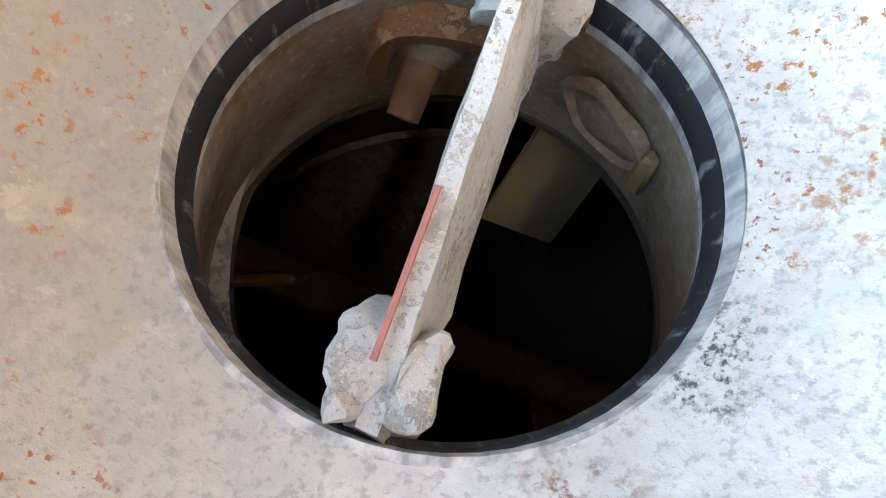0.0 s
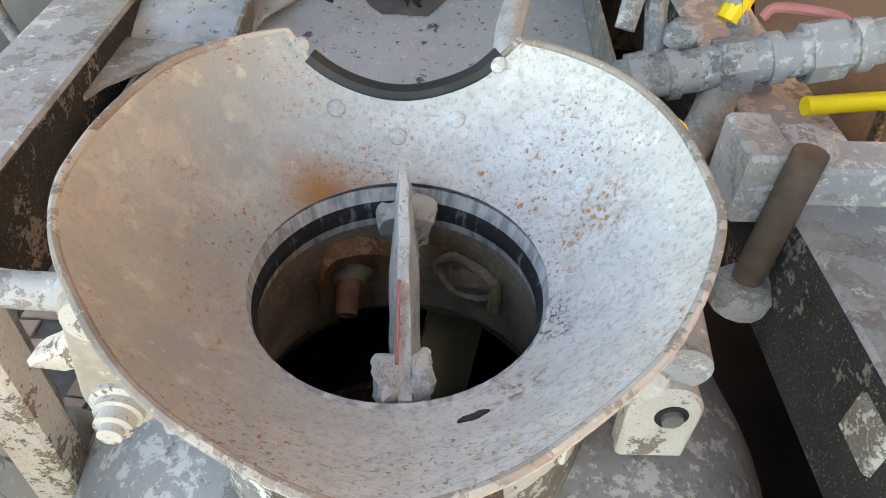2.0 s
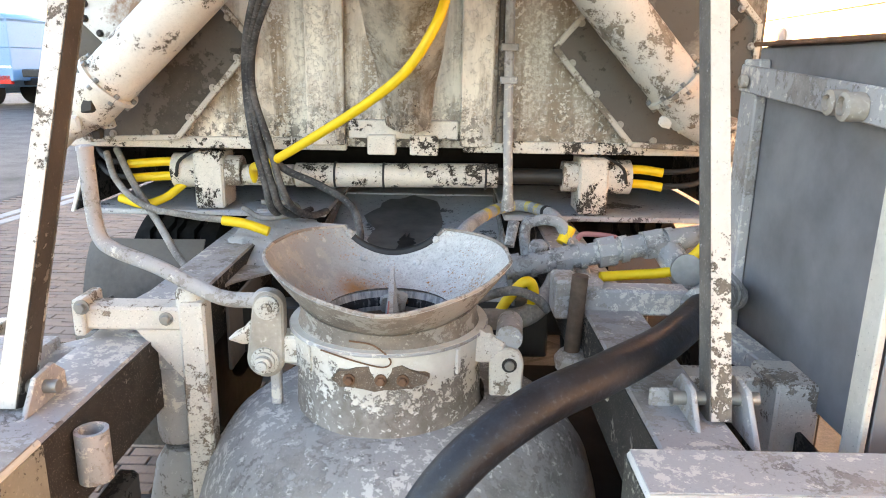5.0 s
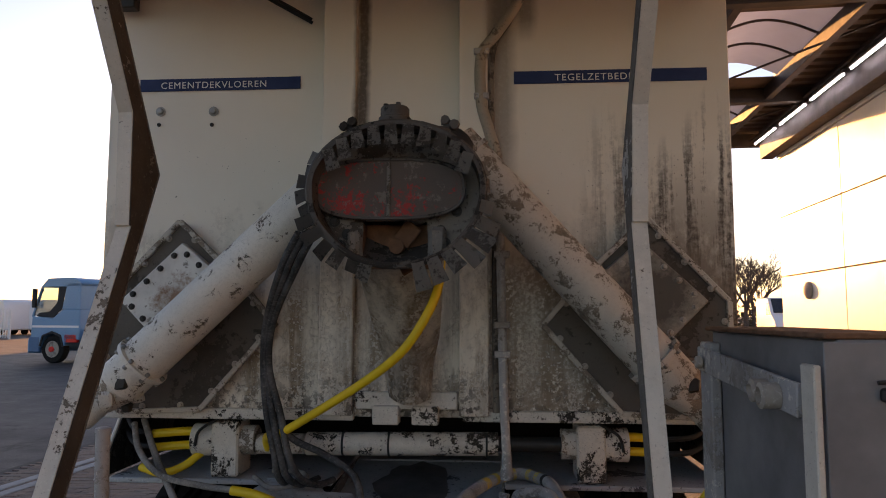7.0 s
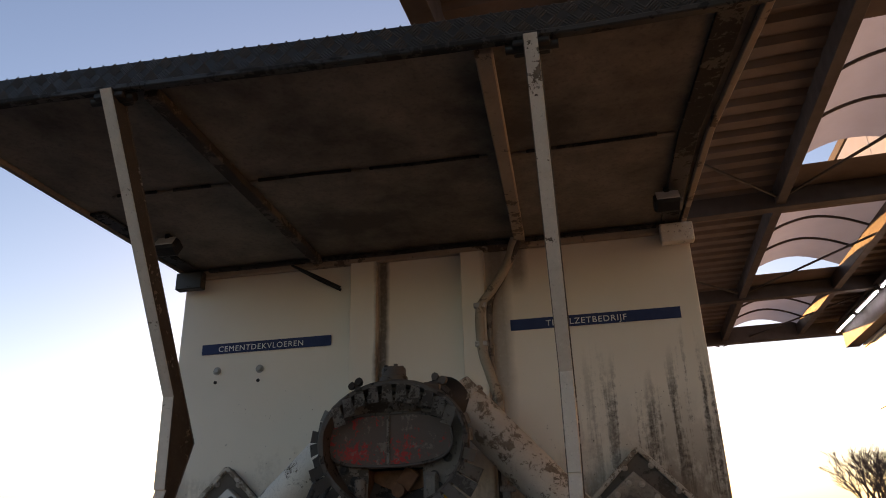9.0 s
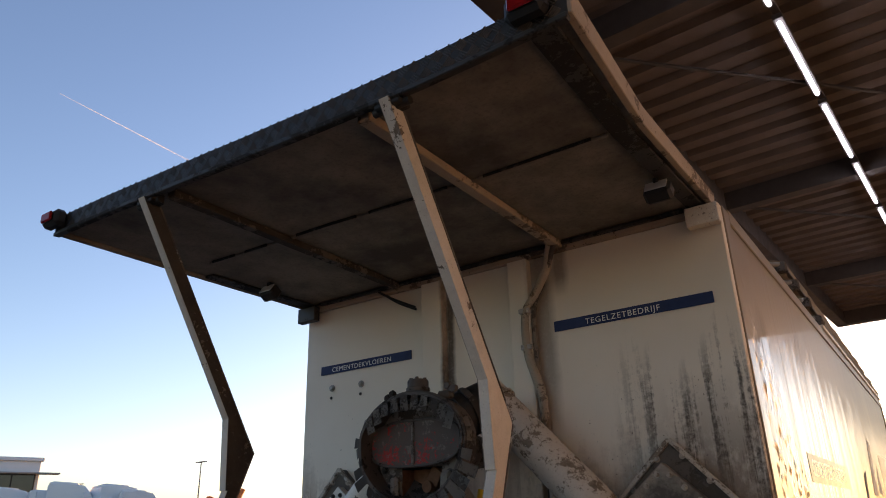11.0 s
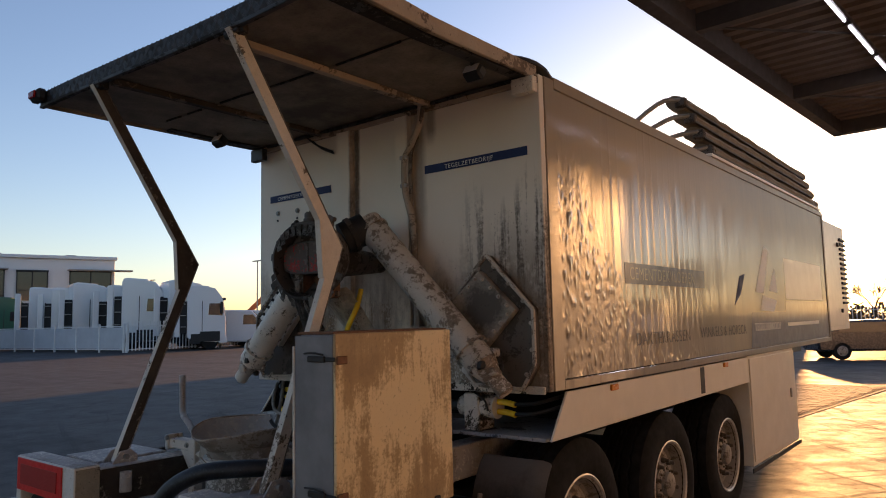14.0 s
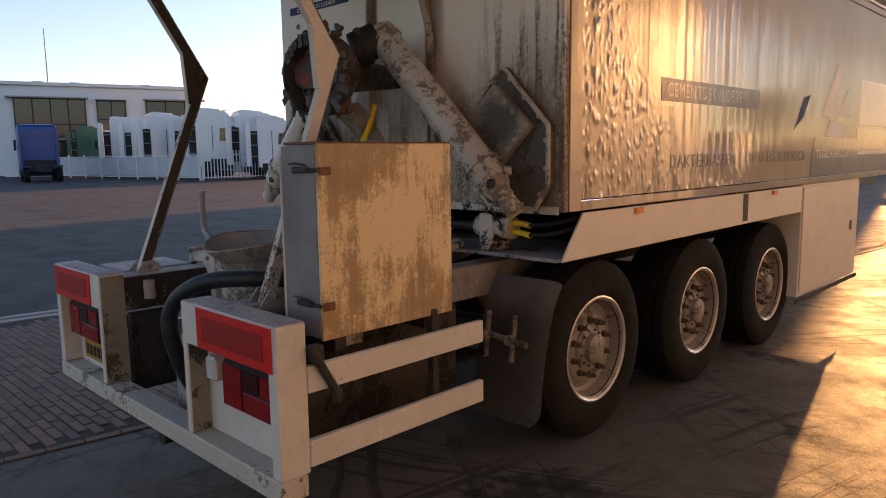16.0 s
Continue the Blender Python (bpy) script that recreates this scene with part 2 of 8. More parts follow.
RED = plain("red_reflector", (0.72, 0.022, 0.015), 0.35, vary=0.2, scale=50)
RED_LENS = plain("red_lamp_lens", (0.32, 0.008, 0.009), 0.12, vary=0.35, scale=40)
SMOKED = plain("smoked_lamp_lens", (0.05, 0.006, 0.006), 0.15, vary=0.35, scale=40)
RED_CORE = plain("ribbed_red_reflector", (0.40, 0.013, 0.011), 0.4, vary=0.3, scale=120, bump=0.001)
AMBER = plain("amber_lens", (0.75, 0.24, 0.02), 0.25, vary=0.2)
CLEARLENS = plain("clear_lamp_lens", (0.6, 0.6, 0.62), 0.15, vary=0.2)
PLATE_YELLOW = plain("yellow_plate", (0.50, 0.26, 0.015), 0.6, vary=0.4, scale=18)
TARP = plain("brown_tarpaulin", (0.21, 0.165, 0.11), 0.7, vary=0.35, scale=6, bump=0.006)
TYRE = plain("tyre_rubber", (0.013, 0.0125, 0.012), 0.85, vary=0.4, scale=18, bump=0.0015, spec=0.25)

def runs_material(name, base, run, lo, hi):
    """A ring with upright runs of cement water over it."""
    n = Nodes(name)
    v = n.noise(90, 4, 0.6, n.scaled((1, 1, 0.06)))
    f = n.noise(60, 6, 0.7)
    col = n.mix(n.ramp(n.math("ADD", n.math("MULTIPLY", v, 0.7), n.math("MULTIPLY", f, 0.3)), lo, hi), base, run)
    col = n.mix(n.ramp(f, 0.6, 0.66, 0, 0.5), col, tuple(c * 0.5 for c in run))
    return n.done(col, 0.7, 0, f, 0.001)


DRIPPED = runs_material("streaked_ring", (0.24, 0.245, 0.25), (0.50, 0.495, 0.48), 0.42, 0.58)
SEAL_RUBBER = runs_material("streaked_seal_rubber", (0.010, 0.011, 0.014), (0.22, 0.23, 0.25), 0.56, 0.70)


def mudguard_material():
    """Black plastic, paler towards the top along a ragged edge."""
    n = Nodes("pale_topped_mudguard")
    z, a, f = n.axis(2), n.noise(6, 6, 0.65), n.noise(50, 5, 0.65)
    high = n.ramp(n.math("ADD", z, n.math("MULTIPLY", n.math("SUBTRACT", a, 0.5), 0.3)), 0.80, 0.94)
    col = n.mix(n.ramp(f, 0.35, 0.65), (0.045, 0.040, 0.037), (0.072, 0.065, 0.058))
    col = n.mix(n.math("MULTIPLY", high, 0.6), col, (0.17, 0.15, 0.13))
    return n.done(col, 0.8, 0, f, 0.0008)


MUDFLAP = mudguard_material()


def funnel_material():
    n = Nodes("galvanised_funnel")
    f, g, h = n.noise(34, 9, 0.72), n.noise(3.2, 5, 0.6), n.noise(160, 4, 0.7)
    x, y = n.axis(0), n.axis(1)
    col = n.mix(n.ramp(f, 0.35, 0.65), (0.56, 0.555, 0.53), (0.43, 0.42, 0.395))
    col = n.mix(n.ramp(h, 0.52, 0.62, 0, 0.55), col, (0.25, 0.245, 0.24))
    # Left flank dirt, tinted blue to offset the warm bounce there.
    left = n.ramp(x, 0.06, -0.15)
    col = n.mix(n.math("MULTIPLY", left, n.ramp(g, 0.34, 0.60, 0.45, 0.9)), col, (0.24, 0.255, 0.258))
    scab = n.math("MULTIPLY", n.ramp(n.noise(15, 8, 0.75), 0.55, 0.60), n.ramp(x, 0.05, -0.10, 0.25, 1.0))
    col = n.mix(n.math("MULTIPLY", scab, 0.18), col, (0.56, 0.53, 0.46))
    specks = n.ramp(n.noise(190, 3, 0.6), 0.60, 0.66)
    zone = n.ramp(n.noise(5, 4, 0.6), 0.50, 0.60)
    col = n.mix(n.math("MULTIPLY", specks, zone), col, (0.30, 0.115, 0.04))
    blots = n.math("MULTIPLY", n.ramp(n.noise(48, 7, 0.75), 0.60, 0.68), n.ramp(n.noise(6, 3, 0.5), 0.52, 0.60))
    col = n.mix(n.math("MULTIPLY", blots, 0.7), col, (0.38, 0.19, 0.07))
    back = n.math("MULTIPLY", n.math("MULTIPLY", n.ramp(y, -0.96, -0.925), n.ramp(y, -0.865, -0.905)), n.math("MULTIPLY", n.ramp(x, 0.02, -0.03), n.ramp(x, -0.125, -0.075)))
    col = n.mix(n.math("MULTIPLY", back, n.ramp(n.noise(11, 5, 0.6), 0.25, 0.45)), col, (0.30, 0.14, 0.05))
    ochre = n.math("MULTIPLY", n.ramp(n.noise(9, 8, 0.72), 0.545, 0.575), n.ramp(x, -0.04, -0.14))
    col = n.mix(n.math("MULTIPLY", ochre, 0.22), col, (0.50, 0.46, 0.37))
    patch = n.math("MULTIPLY", n.ramp(n.noise(110, 6, 0.72), 0.57, 0.62), n.ramp(n.noise(6.0, 4, 0.6), 0.56, 0.62))
    col = n.mix(patch, col, (0.37, 0.15, 0.045))
    dark = n.math("MULTIPLY", n.ramp(n.noise(150, 6, 0.75), 0.56, 0.62), n.ramp(n.noise(6.5, 3, 0.5), 0.57, 0.64))
    col = n.mix(n.math("MULTIPLY", dark, 0.7), col, (0.10, 0.10, 0.10))
    for at, wide, stain, grain in (((0.172, -1.092, 1.125), 0.038, (0.07, 0.068, 0.068), 150), ((0.130, -1.172, 1.13), 0.034, (0.22, 0.135, 0.10), 90), ((0.215, -0.985, 1.17), 0.06, (0.36, 0.17, 0.07), 130)):
        d = n.add("ShaderNodeVectorMath")
        d.operation = "DISTANCE"
        n.t.links.new(n.pos, d.inputs[0])
        d.inputs[1].default_value = at
        near = n.ramp(n.math("ADD", d.outputs["Value"], n.math("MULTIPLY", n.math("SUBTRACT", n.noise(28, 5, 0.65), 0.5), 0.06)), wide, wide * 0.4)
        col = n.mix(n.math("MULTIPLY", near, n.ramp(n.noise(grain, 6, 0.72), 0.50, 0.60)), col, stain)
    white = n.math("MULTIPLY", n.ramp(n.noise(36, 7, 0.75), 0.60, 0.63), n.ramp(x, 0.0, 0.12, 0.3, 1.0))
    col = n.mix(n.math("MULTIPLY", white, 0.6), col, (0.66, 0.66, 0.65))
    return n.done(col, 0.78, 0.0, n.math("ADD", f, n.math("MULTIPLY", h, 0.6)), 0.0022)


FUNNEL = funnel_material()
FUNNEL_OUT = flaked("funnel_outside", (0.40, 0.37, 0.33), (0.24, 0.205, 0.175), 0.46, 13, 0.8, 0.0015, edge=0.1, zones=0.6, dots=0.5)


def wall_material():
    """Clean cream paint above, a splashed, dusty and flaking zone below, black runs on the right half."""
    n = Nodes("splashed_rear_wall")
    z, x = n.axis(2), n.axis(0)
    ragged, fine = n.noise(3.0, 7, 0.65), n.noise(55, 7, 0.72)
    big = n.noise(6.5, 9, 0.72, n.scaled((1.3, 1, 0.7)))
    height = n.math("ADD", z, n.math("MULTIPLY", ragged, -0.9))
    splash = n.ramp(height, 1.72, 1.36)
    streak = n.noise(12, 6, 0.65, n.scaled((1, 1, 0.06)))
    clean = n.mix(n.ramp(n.noise(1.4, 4, 0.6), 0.3, 0.7), CREAM, (0.70, 0.64, 0.54))
    mud = n.mix(n.ramp(fine, 0.36, 0.64), (0.37, 0.285, 0.20), (0.20, 0.148, 0.10))
    dust = n.math("ADD", n.math("MULTIPLY", big, 0.45), n.math("MULTIPLY", streak, 0.55))
    col = n.mix(n.math("MULTIPLY", n.ramp(dust, 0.465, 0.555), splash), clean, mud)
    pale = n.math("ADD", n.math("MULTIPLY", big, 0.42), n.math("MULTIPLY", fine, 0.58))
    pale = n.math("ADD", pale, n.ramp(height, 1.05, 0.72, 0.0, 0.05))
    scab = n.math("MULTIPLY", n.ramp(pale, 0.528, 0.536), splash)
    col = n.mix(n.math("MULTIPLY", n.ramp(pale, 0.515, 0.543, 0, 0.5), splash), col, (0.19, 0.145, 0.105))
    col = n.mix(scab, col, n.mix(n.ramp(big, 0.4, 0.7), (0.73, 0.69, 0.61), (0.60, 0.545, 0.46)))
    low = n.math("MULTIPLY", n.ramp(n.math("ADD", z, n.math("MULTIPLY", big, -0.35)), 1.42, 1.22), n.ramp(n.noise(19, 8, 0.75), 0.51, 0.525))
    col = n.mix(n.math("MULTIPLY", low, 0.9), col, (0.055, 0.043, 0.035))
    top = n.math("ADD", z, n.math("MULTIPLY", n.noise(9, 2, 0.5, n.scaled((1, 1, 0.01))), 0.7))
    runs = n.math("MULTIPLY", n.ramp(n.math("ADD", n.math("MULTIPLY", n.noise(15, 5, 0.7, n.scaled((1, 1, 0.05))), 0.72), n.math("MULTIPLY", n.noise(38, 7, 0.75), 0.28)), 0.485, 0.555), n.math("MULTIPLY", n.ramp(x, 0.66, 0.86), n.ramp(top, 2.88, 2.66)))
    col = n.mix(n.math("MULTIPLY", runs, n.ramp(fine, 0.34, 0.56, 0.5, 1.0)), col, (0.06, 0.048, 0.038))
    tar = n.math("MULTIPLY", n.ramp(n.noise(5, 7, 0.7, n.scaled((1, 1, 0.5))), 0.41, 0.56), n.math("MULTIPLY", n.ramp(x, 0.72, 0.98), n.ramp(z, 2.4, 2.0)))
    col = n.mix(n.math("MULTIPLY", tar, 0.8), col, (0.13, 0.095, 0.066))
    film = n.math("MULTIPLY", n.ramp(n.math("ADD", n.math("MULTIPLY", big, 0.4), n.math("MULTIPLY", fine, 0.6)), 0.55, 0.46), n.math("MULTIPLY", n.ramp(x, 0.30, 0.42), n.ramp(height, 1.62, 1.40)))
    col = n.mix(n.math("MULTIPLY", film, 0.8), col, (0.20, 0.145, 0.098))
    spots = n.math("MULTIPLY", n.ramp(n.noise(80, 2, 0.5), 0.70, 0.72), n.ramp(n.noise(4, 3, 0.5), 0.42, 0.52))
    col = n.mix(n.math("MULTIPLY", spots, n.ramp(z, 2.56, 2.3)), col, (0.07, 0.055, 0.045))
    # Brown clouds over the wall's middle, below the head.
    brown_mid = n.math("MULTIPLY", n.ramp(n.noise(8, 6, 0.65, n.scaled((1, 1, 0.25))), 0.47, 0.62), n.math("MULTIPLY", n.ramp(x, -0.46, -0.36), n.ramp(x, 0.5, 0.36)))
    col = n.mix(n.math("MULTIPLY", n.math("MULTIPLY", brown_mid, n.ramp(z, 2.2, 2.0)), 0.4), col, (0.15, 0.115, 0.085))
    # Dark upright bands beside the left rib and the conduit.
    for c, half, z0, z1, deep in ((-0.192, 0.035, 2.25, 2.5, 0.9), (0.36, 0.07, 2.1, 2.45, 0.55), (0.46, 0.05, 2.85, 2.95, 0.6)):
        away = n.math("ABSOLUTE", n.math("SUBTRACT", n.math("ADD", x, n.math("MULTIPLY", n.math("SUBTRACT", ragged, 0.5), 0.06)), c), 0.0)
        dark_band = n.math("MULTIPLY", n.ramp(away, half, half * 0.35), n.math("MULTIPLY", n.ramp(z, z0, z1), n.ramp(fine, 0.25, 0.5, 0.7, 1.0)))
        col = n.mix(n.math("MULTIPLY", dark_band, deep), col, (0.06, 0.045, 0.034))
    return n.done(col, n.ramp(scab, 0, 1, 0.55, 0.85), bump=n.math("ADD", n.math("MULTIPLY", fine, 0.4), scab), height=0.0018)


WALL = wall_material()


def side_material():
    """Cream with dark golden reflections put into its base, under a hard gloss that dust has dulled towards the front,
    dark runs from the roof.
    """
    n = Nodes("glossy_cream_side")
    f, g, y = n.noise(30, 5, 0.6), n.noise(1.2, 4, 0.55), n.axis(1)
    runs = n.noise(9, 6, 0.68, n.scaled((1, 1, 0.05)))
    # Base darker and more golden than cream, to carry the reflected tones.
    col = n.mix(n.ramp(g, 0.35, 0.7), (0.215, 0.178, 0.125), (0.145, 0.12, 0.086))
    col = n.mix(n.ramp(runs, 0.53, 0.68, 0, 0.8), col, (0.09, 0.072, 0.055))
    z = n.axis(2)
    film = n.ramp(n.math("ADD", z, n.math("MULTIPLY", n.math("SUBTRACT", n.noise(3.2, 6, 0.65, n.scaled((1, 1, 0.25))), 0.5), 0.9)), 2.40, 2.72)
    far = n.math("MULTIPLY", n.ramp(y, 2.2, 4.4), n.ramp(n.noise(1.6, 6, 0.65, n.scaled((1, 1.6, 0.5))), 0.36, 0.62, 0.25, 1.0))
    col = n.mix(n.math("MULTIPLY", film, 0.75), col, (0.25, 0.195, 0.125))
    # Cloudy dark reflections painted on towards the front.
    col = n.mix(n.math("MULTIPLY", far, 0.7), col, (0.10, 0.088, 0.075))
    mat = n.done(col, 0.45, 0.1, f, 0.0002, 0.1, 0.35)
    n.put(n.bsdf.inputs["Coat Weight"], n.math("MULTIPLY", n.math("MULTIPLY", n.ramp(y, 1.6, 4.2, 1.0, 0.24), n.ramp(film, 0, 1, 1.0, 0.10)), n.ramp(runs, 0.45, 0.66, 1.0, 0.35)))
    n.put(n.bsdf.inputs["Coat Roughness"], 0.06)
    n.put(n.bsdf.inputs["Coat IOR"], 2.0)
    return mat


SIDE = side_material()


def box_material():
    n = Nodes("dirt_streaked_cabinet")
    runs = n.noise(24, 7, 0.72, n.scaled((1, 1, 0.15)))
    blot, f = n.noise(2.6, 6, 0.62), n.noise(75, 6, 0.7)
    m = n.math("ADD", n.math("ADD", n.math("MULTIPLY", runs, 0.30), n.math("MULTIPLY", blot, 0.52)), n.math("MULTIPLY", f, 0.18))
    # Cream pushed to gold: the warm bounce is put into the paint.
    col = n.mix(n.ramp(m, 0.47, 0.53), (0.74, 0.60, 0.36), (0.38, 0.27, 0.14))
    col = n.mix(n.ramp(m, 0.55, 0.60, 0, 0.6), col, (0.27, 0.185, 0.10))
    col = n.mix(n.ramp(f, 0.60, 0.64, 0, 0.35), col, (0.16, 0.115, 0.08))
    return n.done(col, 0.5, 0, f, 0.0006)


CABINET = box_material()
# Grey leans blue, for the skylight on the cabinet's rear face.
CABINET_GREY = plain("grey_cabinet_steel", (0.25, 0.25, 0.262), 0.6, vary=0.42, scale=5)


CHECKER = plain("black_checker_plate", (0.030, 0.027, 0.025), 0.5, 0.2, vary=0.5, scale=18)
TREAD = plain("worn_tread_bars", (0.10, 0.095, 0.09), 0.38, 0.6, vary=0.4, scale=30)


def soffit_material():
    """Sheet in soft brown and dark clouds, with fine near-black specks."""
    n = Nodes("dark_roof_underside")
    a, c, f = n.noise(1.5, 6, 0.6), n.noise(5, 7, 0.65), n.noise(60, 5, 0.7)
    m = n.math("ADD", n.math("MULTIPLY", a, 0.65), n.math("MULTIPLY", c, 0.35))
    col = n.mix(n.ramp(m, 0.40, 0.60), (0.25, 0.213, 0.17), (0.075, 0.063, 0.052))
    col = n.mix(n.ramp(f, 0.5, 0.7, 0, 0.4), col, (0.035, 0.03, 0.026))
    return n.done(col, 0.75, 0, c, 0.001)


SOFFIT = soffit_material()


def ground_material():
    n = Nodes("yard_asphalt")
    big, mid, fine = n.noise(0.11, 4, 0.6), n.noise(1.3, 7, 0.7), n.noise(140, 3, 0.6)
    col = n.mix(n.ramp(big, 0.35, 0.68), (0.036, 0.036, 0.038), (0.058, 0.053, 0.049))
    col = n.mix(n.ramp(mid, 0.52, 0.66, 0, 0.6), col, (0.033, 0.031, 0.030))
    col = n.mix(n.ramp(fine, 0.4, 0.7, 0, 0.4), col, (0.09, 0.082, 0.075))
    lanes = n.noise(0.55, 5, 0.65, n.scaled((0.16, 1, 1), (0, 0, 14)))
    col = n.mix(n.ramp(lanes, 0.50, 0.64, 0, 0.7), col, (0.022, 0.021, 0.021))
    # curved scuffs of turning wheels
    scuffs = None
    for at, freq in (((9.0, 2.0, 0.0), 5.0), ((-4.0, 16.0, 0.0), 6.5), ((14.0, 12.0, 0.0), 4.0)):
        d = n.add("ShaderNodeVectorMath")
        d.operation = "DISTANCE"
        n.t.links.new(n.pos, d.inputs[0])
        d.inputs[1].default_value = at
        r = n.math("ADD", d.outputs["Value"], n.math("MULTIPLY", n.noise(0.5, 3, 0.5), 0.5))
        w = n.add("ShaderNodeTexNoise")
        w.noise_dimensions = "1D"
        w.inputs["Scale"].default_value, w.inputs["Detail"].default_value, w.inputs["Roughness"].default_value = freq, 5, 0.7
        n.t.links.new(r, w.inputs["W"])
        one = n.math("MULTIPLY", n.ramp(w.outputs[0], 0.57, 0.66), n.ramp(n.noise(0.45, 4, 0.6), 0.44, 0.58))
        scuffs = one if scuffs is None else n.math("MAXIMUM", scuffs, one)
    col = n.mix(n.math("MULTIPLY", scuffs, 0.9), col, (0.022, 0.020, 0.019))
    oil = n.math("MULTIPLY", n.ramp(n.noise(0.9, 5, 0.6), 0.62, 0.66), n.ramp(n.noise(9, 4, 0.6), 0.35, 0.5))
    col = n.mix(n.math("MULTIPLY", oil, 0.8), col, (0.016, 0.015, 0.015))
    return n.done(col, n.ramp(mid, 0.35, 0.65, 0.80, 0.60), 0, n.math("ADD", n.math("MULTIPLY", n.noise(34, 6, 0.7), 2.2), n.math("ADD", n.math("MULTIPLY", mid, 2.0), n.math("MULTIPLY", scuffs, -0.15))), 0.003, spec=0.25)


ASPHALT = ground_material()


def brick_material():
    n = Nodes("paving_brick")
    f, g = n.noise(60, 5, 0.6), n.noise(0.5, 3, 0.5)
    col = n.mix(n.random(), (0.20, 0.122, 0.082), (0.115, 0.080, 0.060))
    col = n.mix(n.ramp(f, 0.4, 0.7, 0, 0.5), col, (0.085, 0.068, 0.058))
    col = n.mix(n.ramp(g, 0.45, 0.7, 0, 0.6), col, (0.12, 0.10, 0.085))
    return n.done(col, 0.8, 0, f, 0.002)


BRICK = brick_material()


def brick_far_material():
    n = Nodes("paving_brick_field")
    f, g = n.noise(60, 5, 0.6), n.noise(0.5, 3, 0.5)
    r = n.add("ShaderNodeNewGeometry").outputs["Random Per Island"]
    col = n.mix(r, (0.20, 0.122, 0.082), (0.115, 0.080, 0.060))
    col = n.mix(n.ramp(f, 0.4, 0.7, 0, 0.5), col, (0.085, 0.068, 0.058))
    col = n.mix(n.ramp(g, 0.45, 0.7, 0, 0.6), col, (0.12, 0.10, 0.085))
    return n.done(col, 0.8, 0, f, 0.002)


BRICK_FIELD = brick_far_material()
JOINT = plain("sandy_joint", (0.05, 0.045, 0.04), 0.95, vary=0.4, scale=30, bump=0.003)
CONCRETE = plain("concrete_strip", (0.36, 0.345, 0.32), 0.85, vary=0.25, scale=9, bump=0.002)
CLADDING = plain("white_wall_cladding", (0.80, 0.78, 0.73), 0.38, vary=0.06, scale=3, bump=0.0004)
DECK = plain("brown_roof_deck", (0.12, 0.088, 0.066), 0.7, vary=0.3, scale=3)
BEAM = plain("dark_roof_beam", (0.045, 0.036, 0.03), 0.6, vary=0.3, scale=6)
TUBE_LIGHT = glow("fluorescent_tube", (0.95, 0.97, 1.0), 9.0)
WHITE_FENCE = plain("white_fence_paint", (0.75, 0.75, 0.74), 0.5, vary=0.12)
TRUCK_WHITE = plain("white_truck_paint", (0.76, 0.76, 0.76), 0.3, vary=0.06, coat=0.4)
TRUCK_BLUE_DARK = plain("blue_truck_step_paint", (0.05, 0.14, 0.27), 0.4, vary=0.2)
TRUCK_BLUE = plain("pale_blue_truck_paint", (0.13, 0.29, 0.47), 0.3, vary=0.1, coat=0.4)
CAB_BLUE = plain("deep_blue_truck_paint", (0.008, 0.062, 0.27), 0.35, vary=0.15, coat=0.3)
CAB_GREEN = plain("dark_green_truck_paint", (0.004, 0.085, 0.055), 0.35, vary=0.15, coat=0.3)
GLASS_DARK = plain("dark_window_glass", (0.02, 0.022, 0.025), 0.06, vary=0.2, spec=0.8)
RENDER_WHITE = plain("white_render", (0.72, 0.73, 0.74), 0.7, vary=0.06, scale=1)
BARK = plain("bare_bark", (0.09, 0.065, 0.05), 0.9, vary=0.3)
HEDGE = plain("dry_hedge_leaf", (0.10, 0.075, 0.035), 0.8, vary=0.4, scale=3)
ORANGE = plain("orange_digger_paint", (0.60, 0.16, 0.03), 0.5, vary=0.2)
CAR_PAINT = plain("dark_car_paint", (0.03, 0.032, 0.038), 0.25, vary=0.2, coat=0.6)


def clear_glass():
    n = Nodes("clear_cab_glass")
    clear, gloss, mx = n.add("ShaderNodeBsdfTransparent"), n.add("ShaderNodeBsdfGlossy"), n.add("ShaderNodeMixShader")
    clear.inputs[0].default_value = (0.82, 0.86, 0.86, 1)
    gloss.inputs["Roughness"].default_value = 0.03
    mx.inputs[0].default_value = 0.10
    n.t.links.new(clear.outputs[0], mx.inputs[1])
    n.t.links.new(gloss.outputs[0], mx.inputs[2])
    n.t.links.new(mx.outputs[0], n.t.nodes["Material Output"].inputs[0])
    return n.mat


GLASS_CLEAR = clear_glass()


def skylight_material():
    n = Nodes("milky_skylight")
    tr = n.add("ShaderNodeBsdfTranslucent")
    tr.inputs[0].default_value = (0.50, 0.50, 0.52, 1)
    df = n.add("ShaderNodeBsdfDiffuse")
    df.inputs[0].default_value = (0.35, 0.35, 0.36, 1)
    mx = n.add("ShaderNodeMixShader")
    n.put(mx.inputs[0], n.ramp(n.noise(4, 4, 0.6), 0.3, 0.7, 0.25, 0.4))
    n.t.links.new(tr.outputs[0], mx.inputs[1])
    n.t.links.new(df.outputs[0], mx.inputs[2])
    n.t.links.new(mx.outputs[0], n.t.nodes["Material Output"].inputs[0])
    return n.mat


SKYLIGHT = skylight_material()


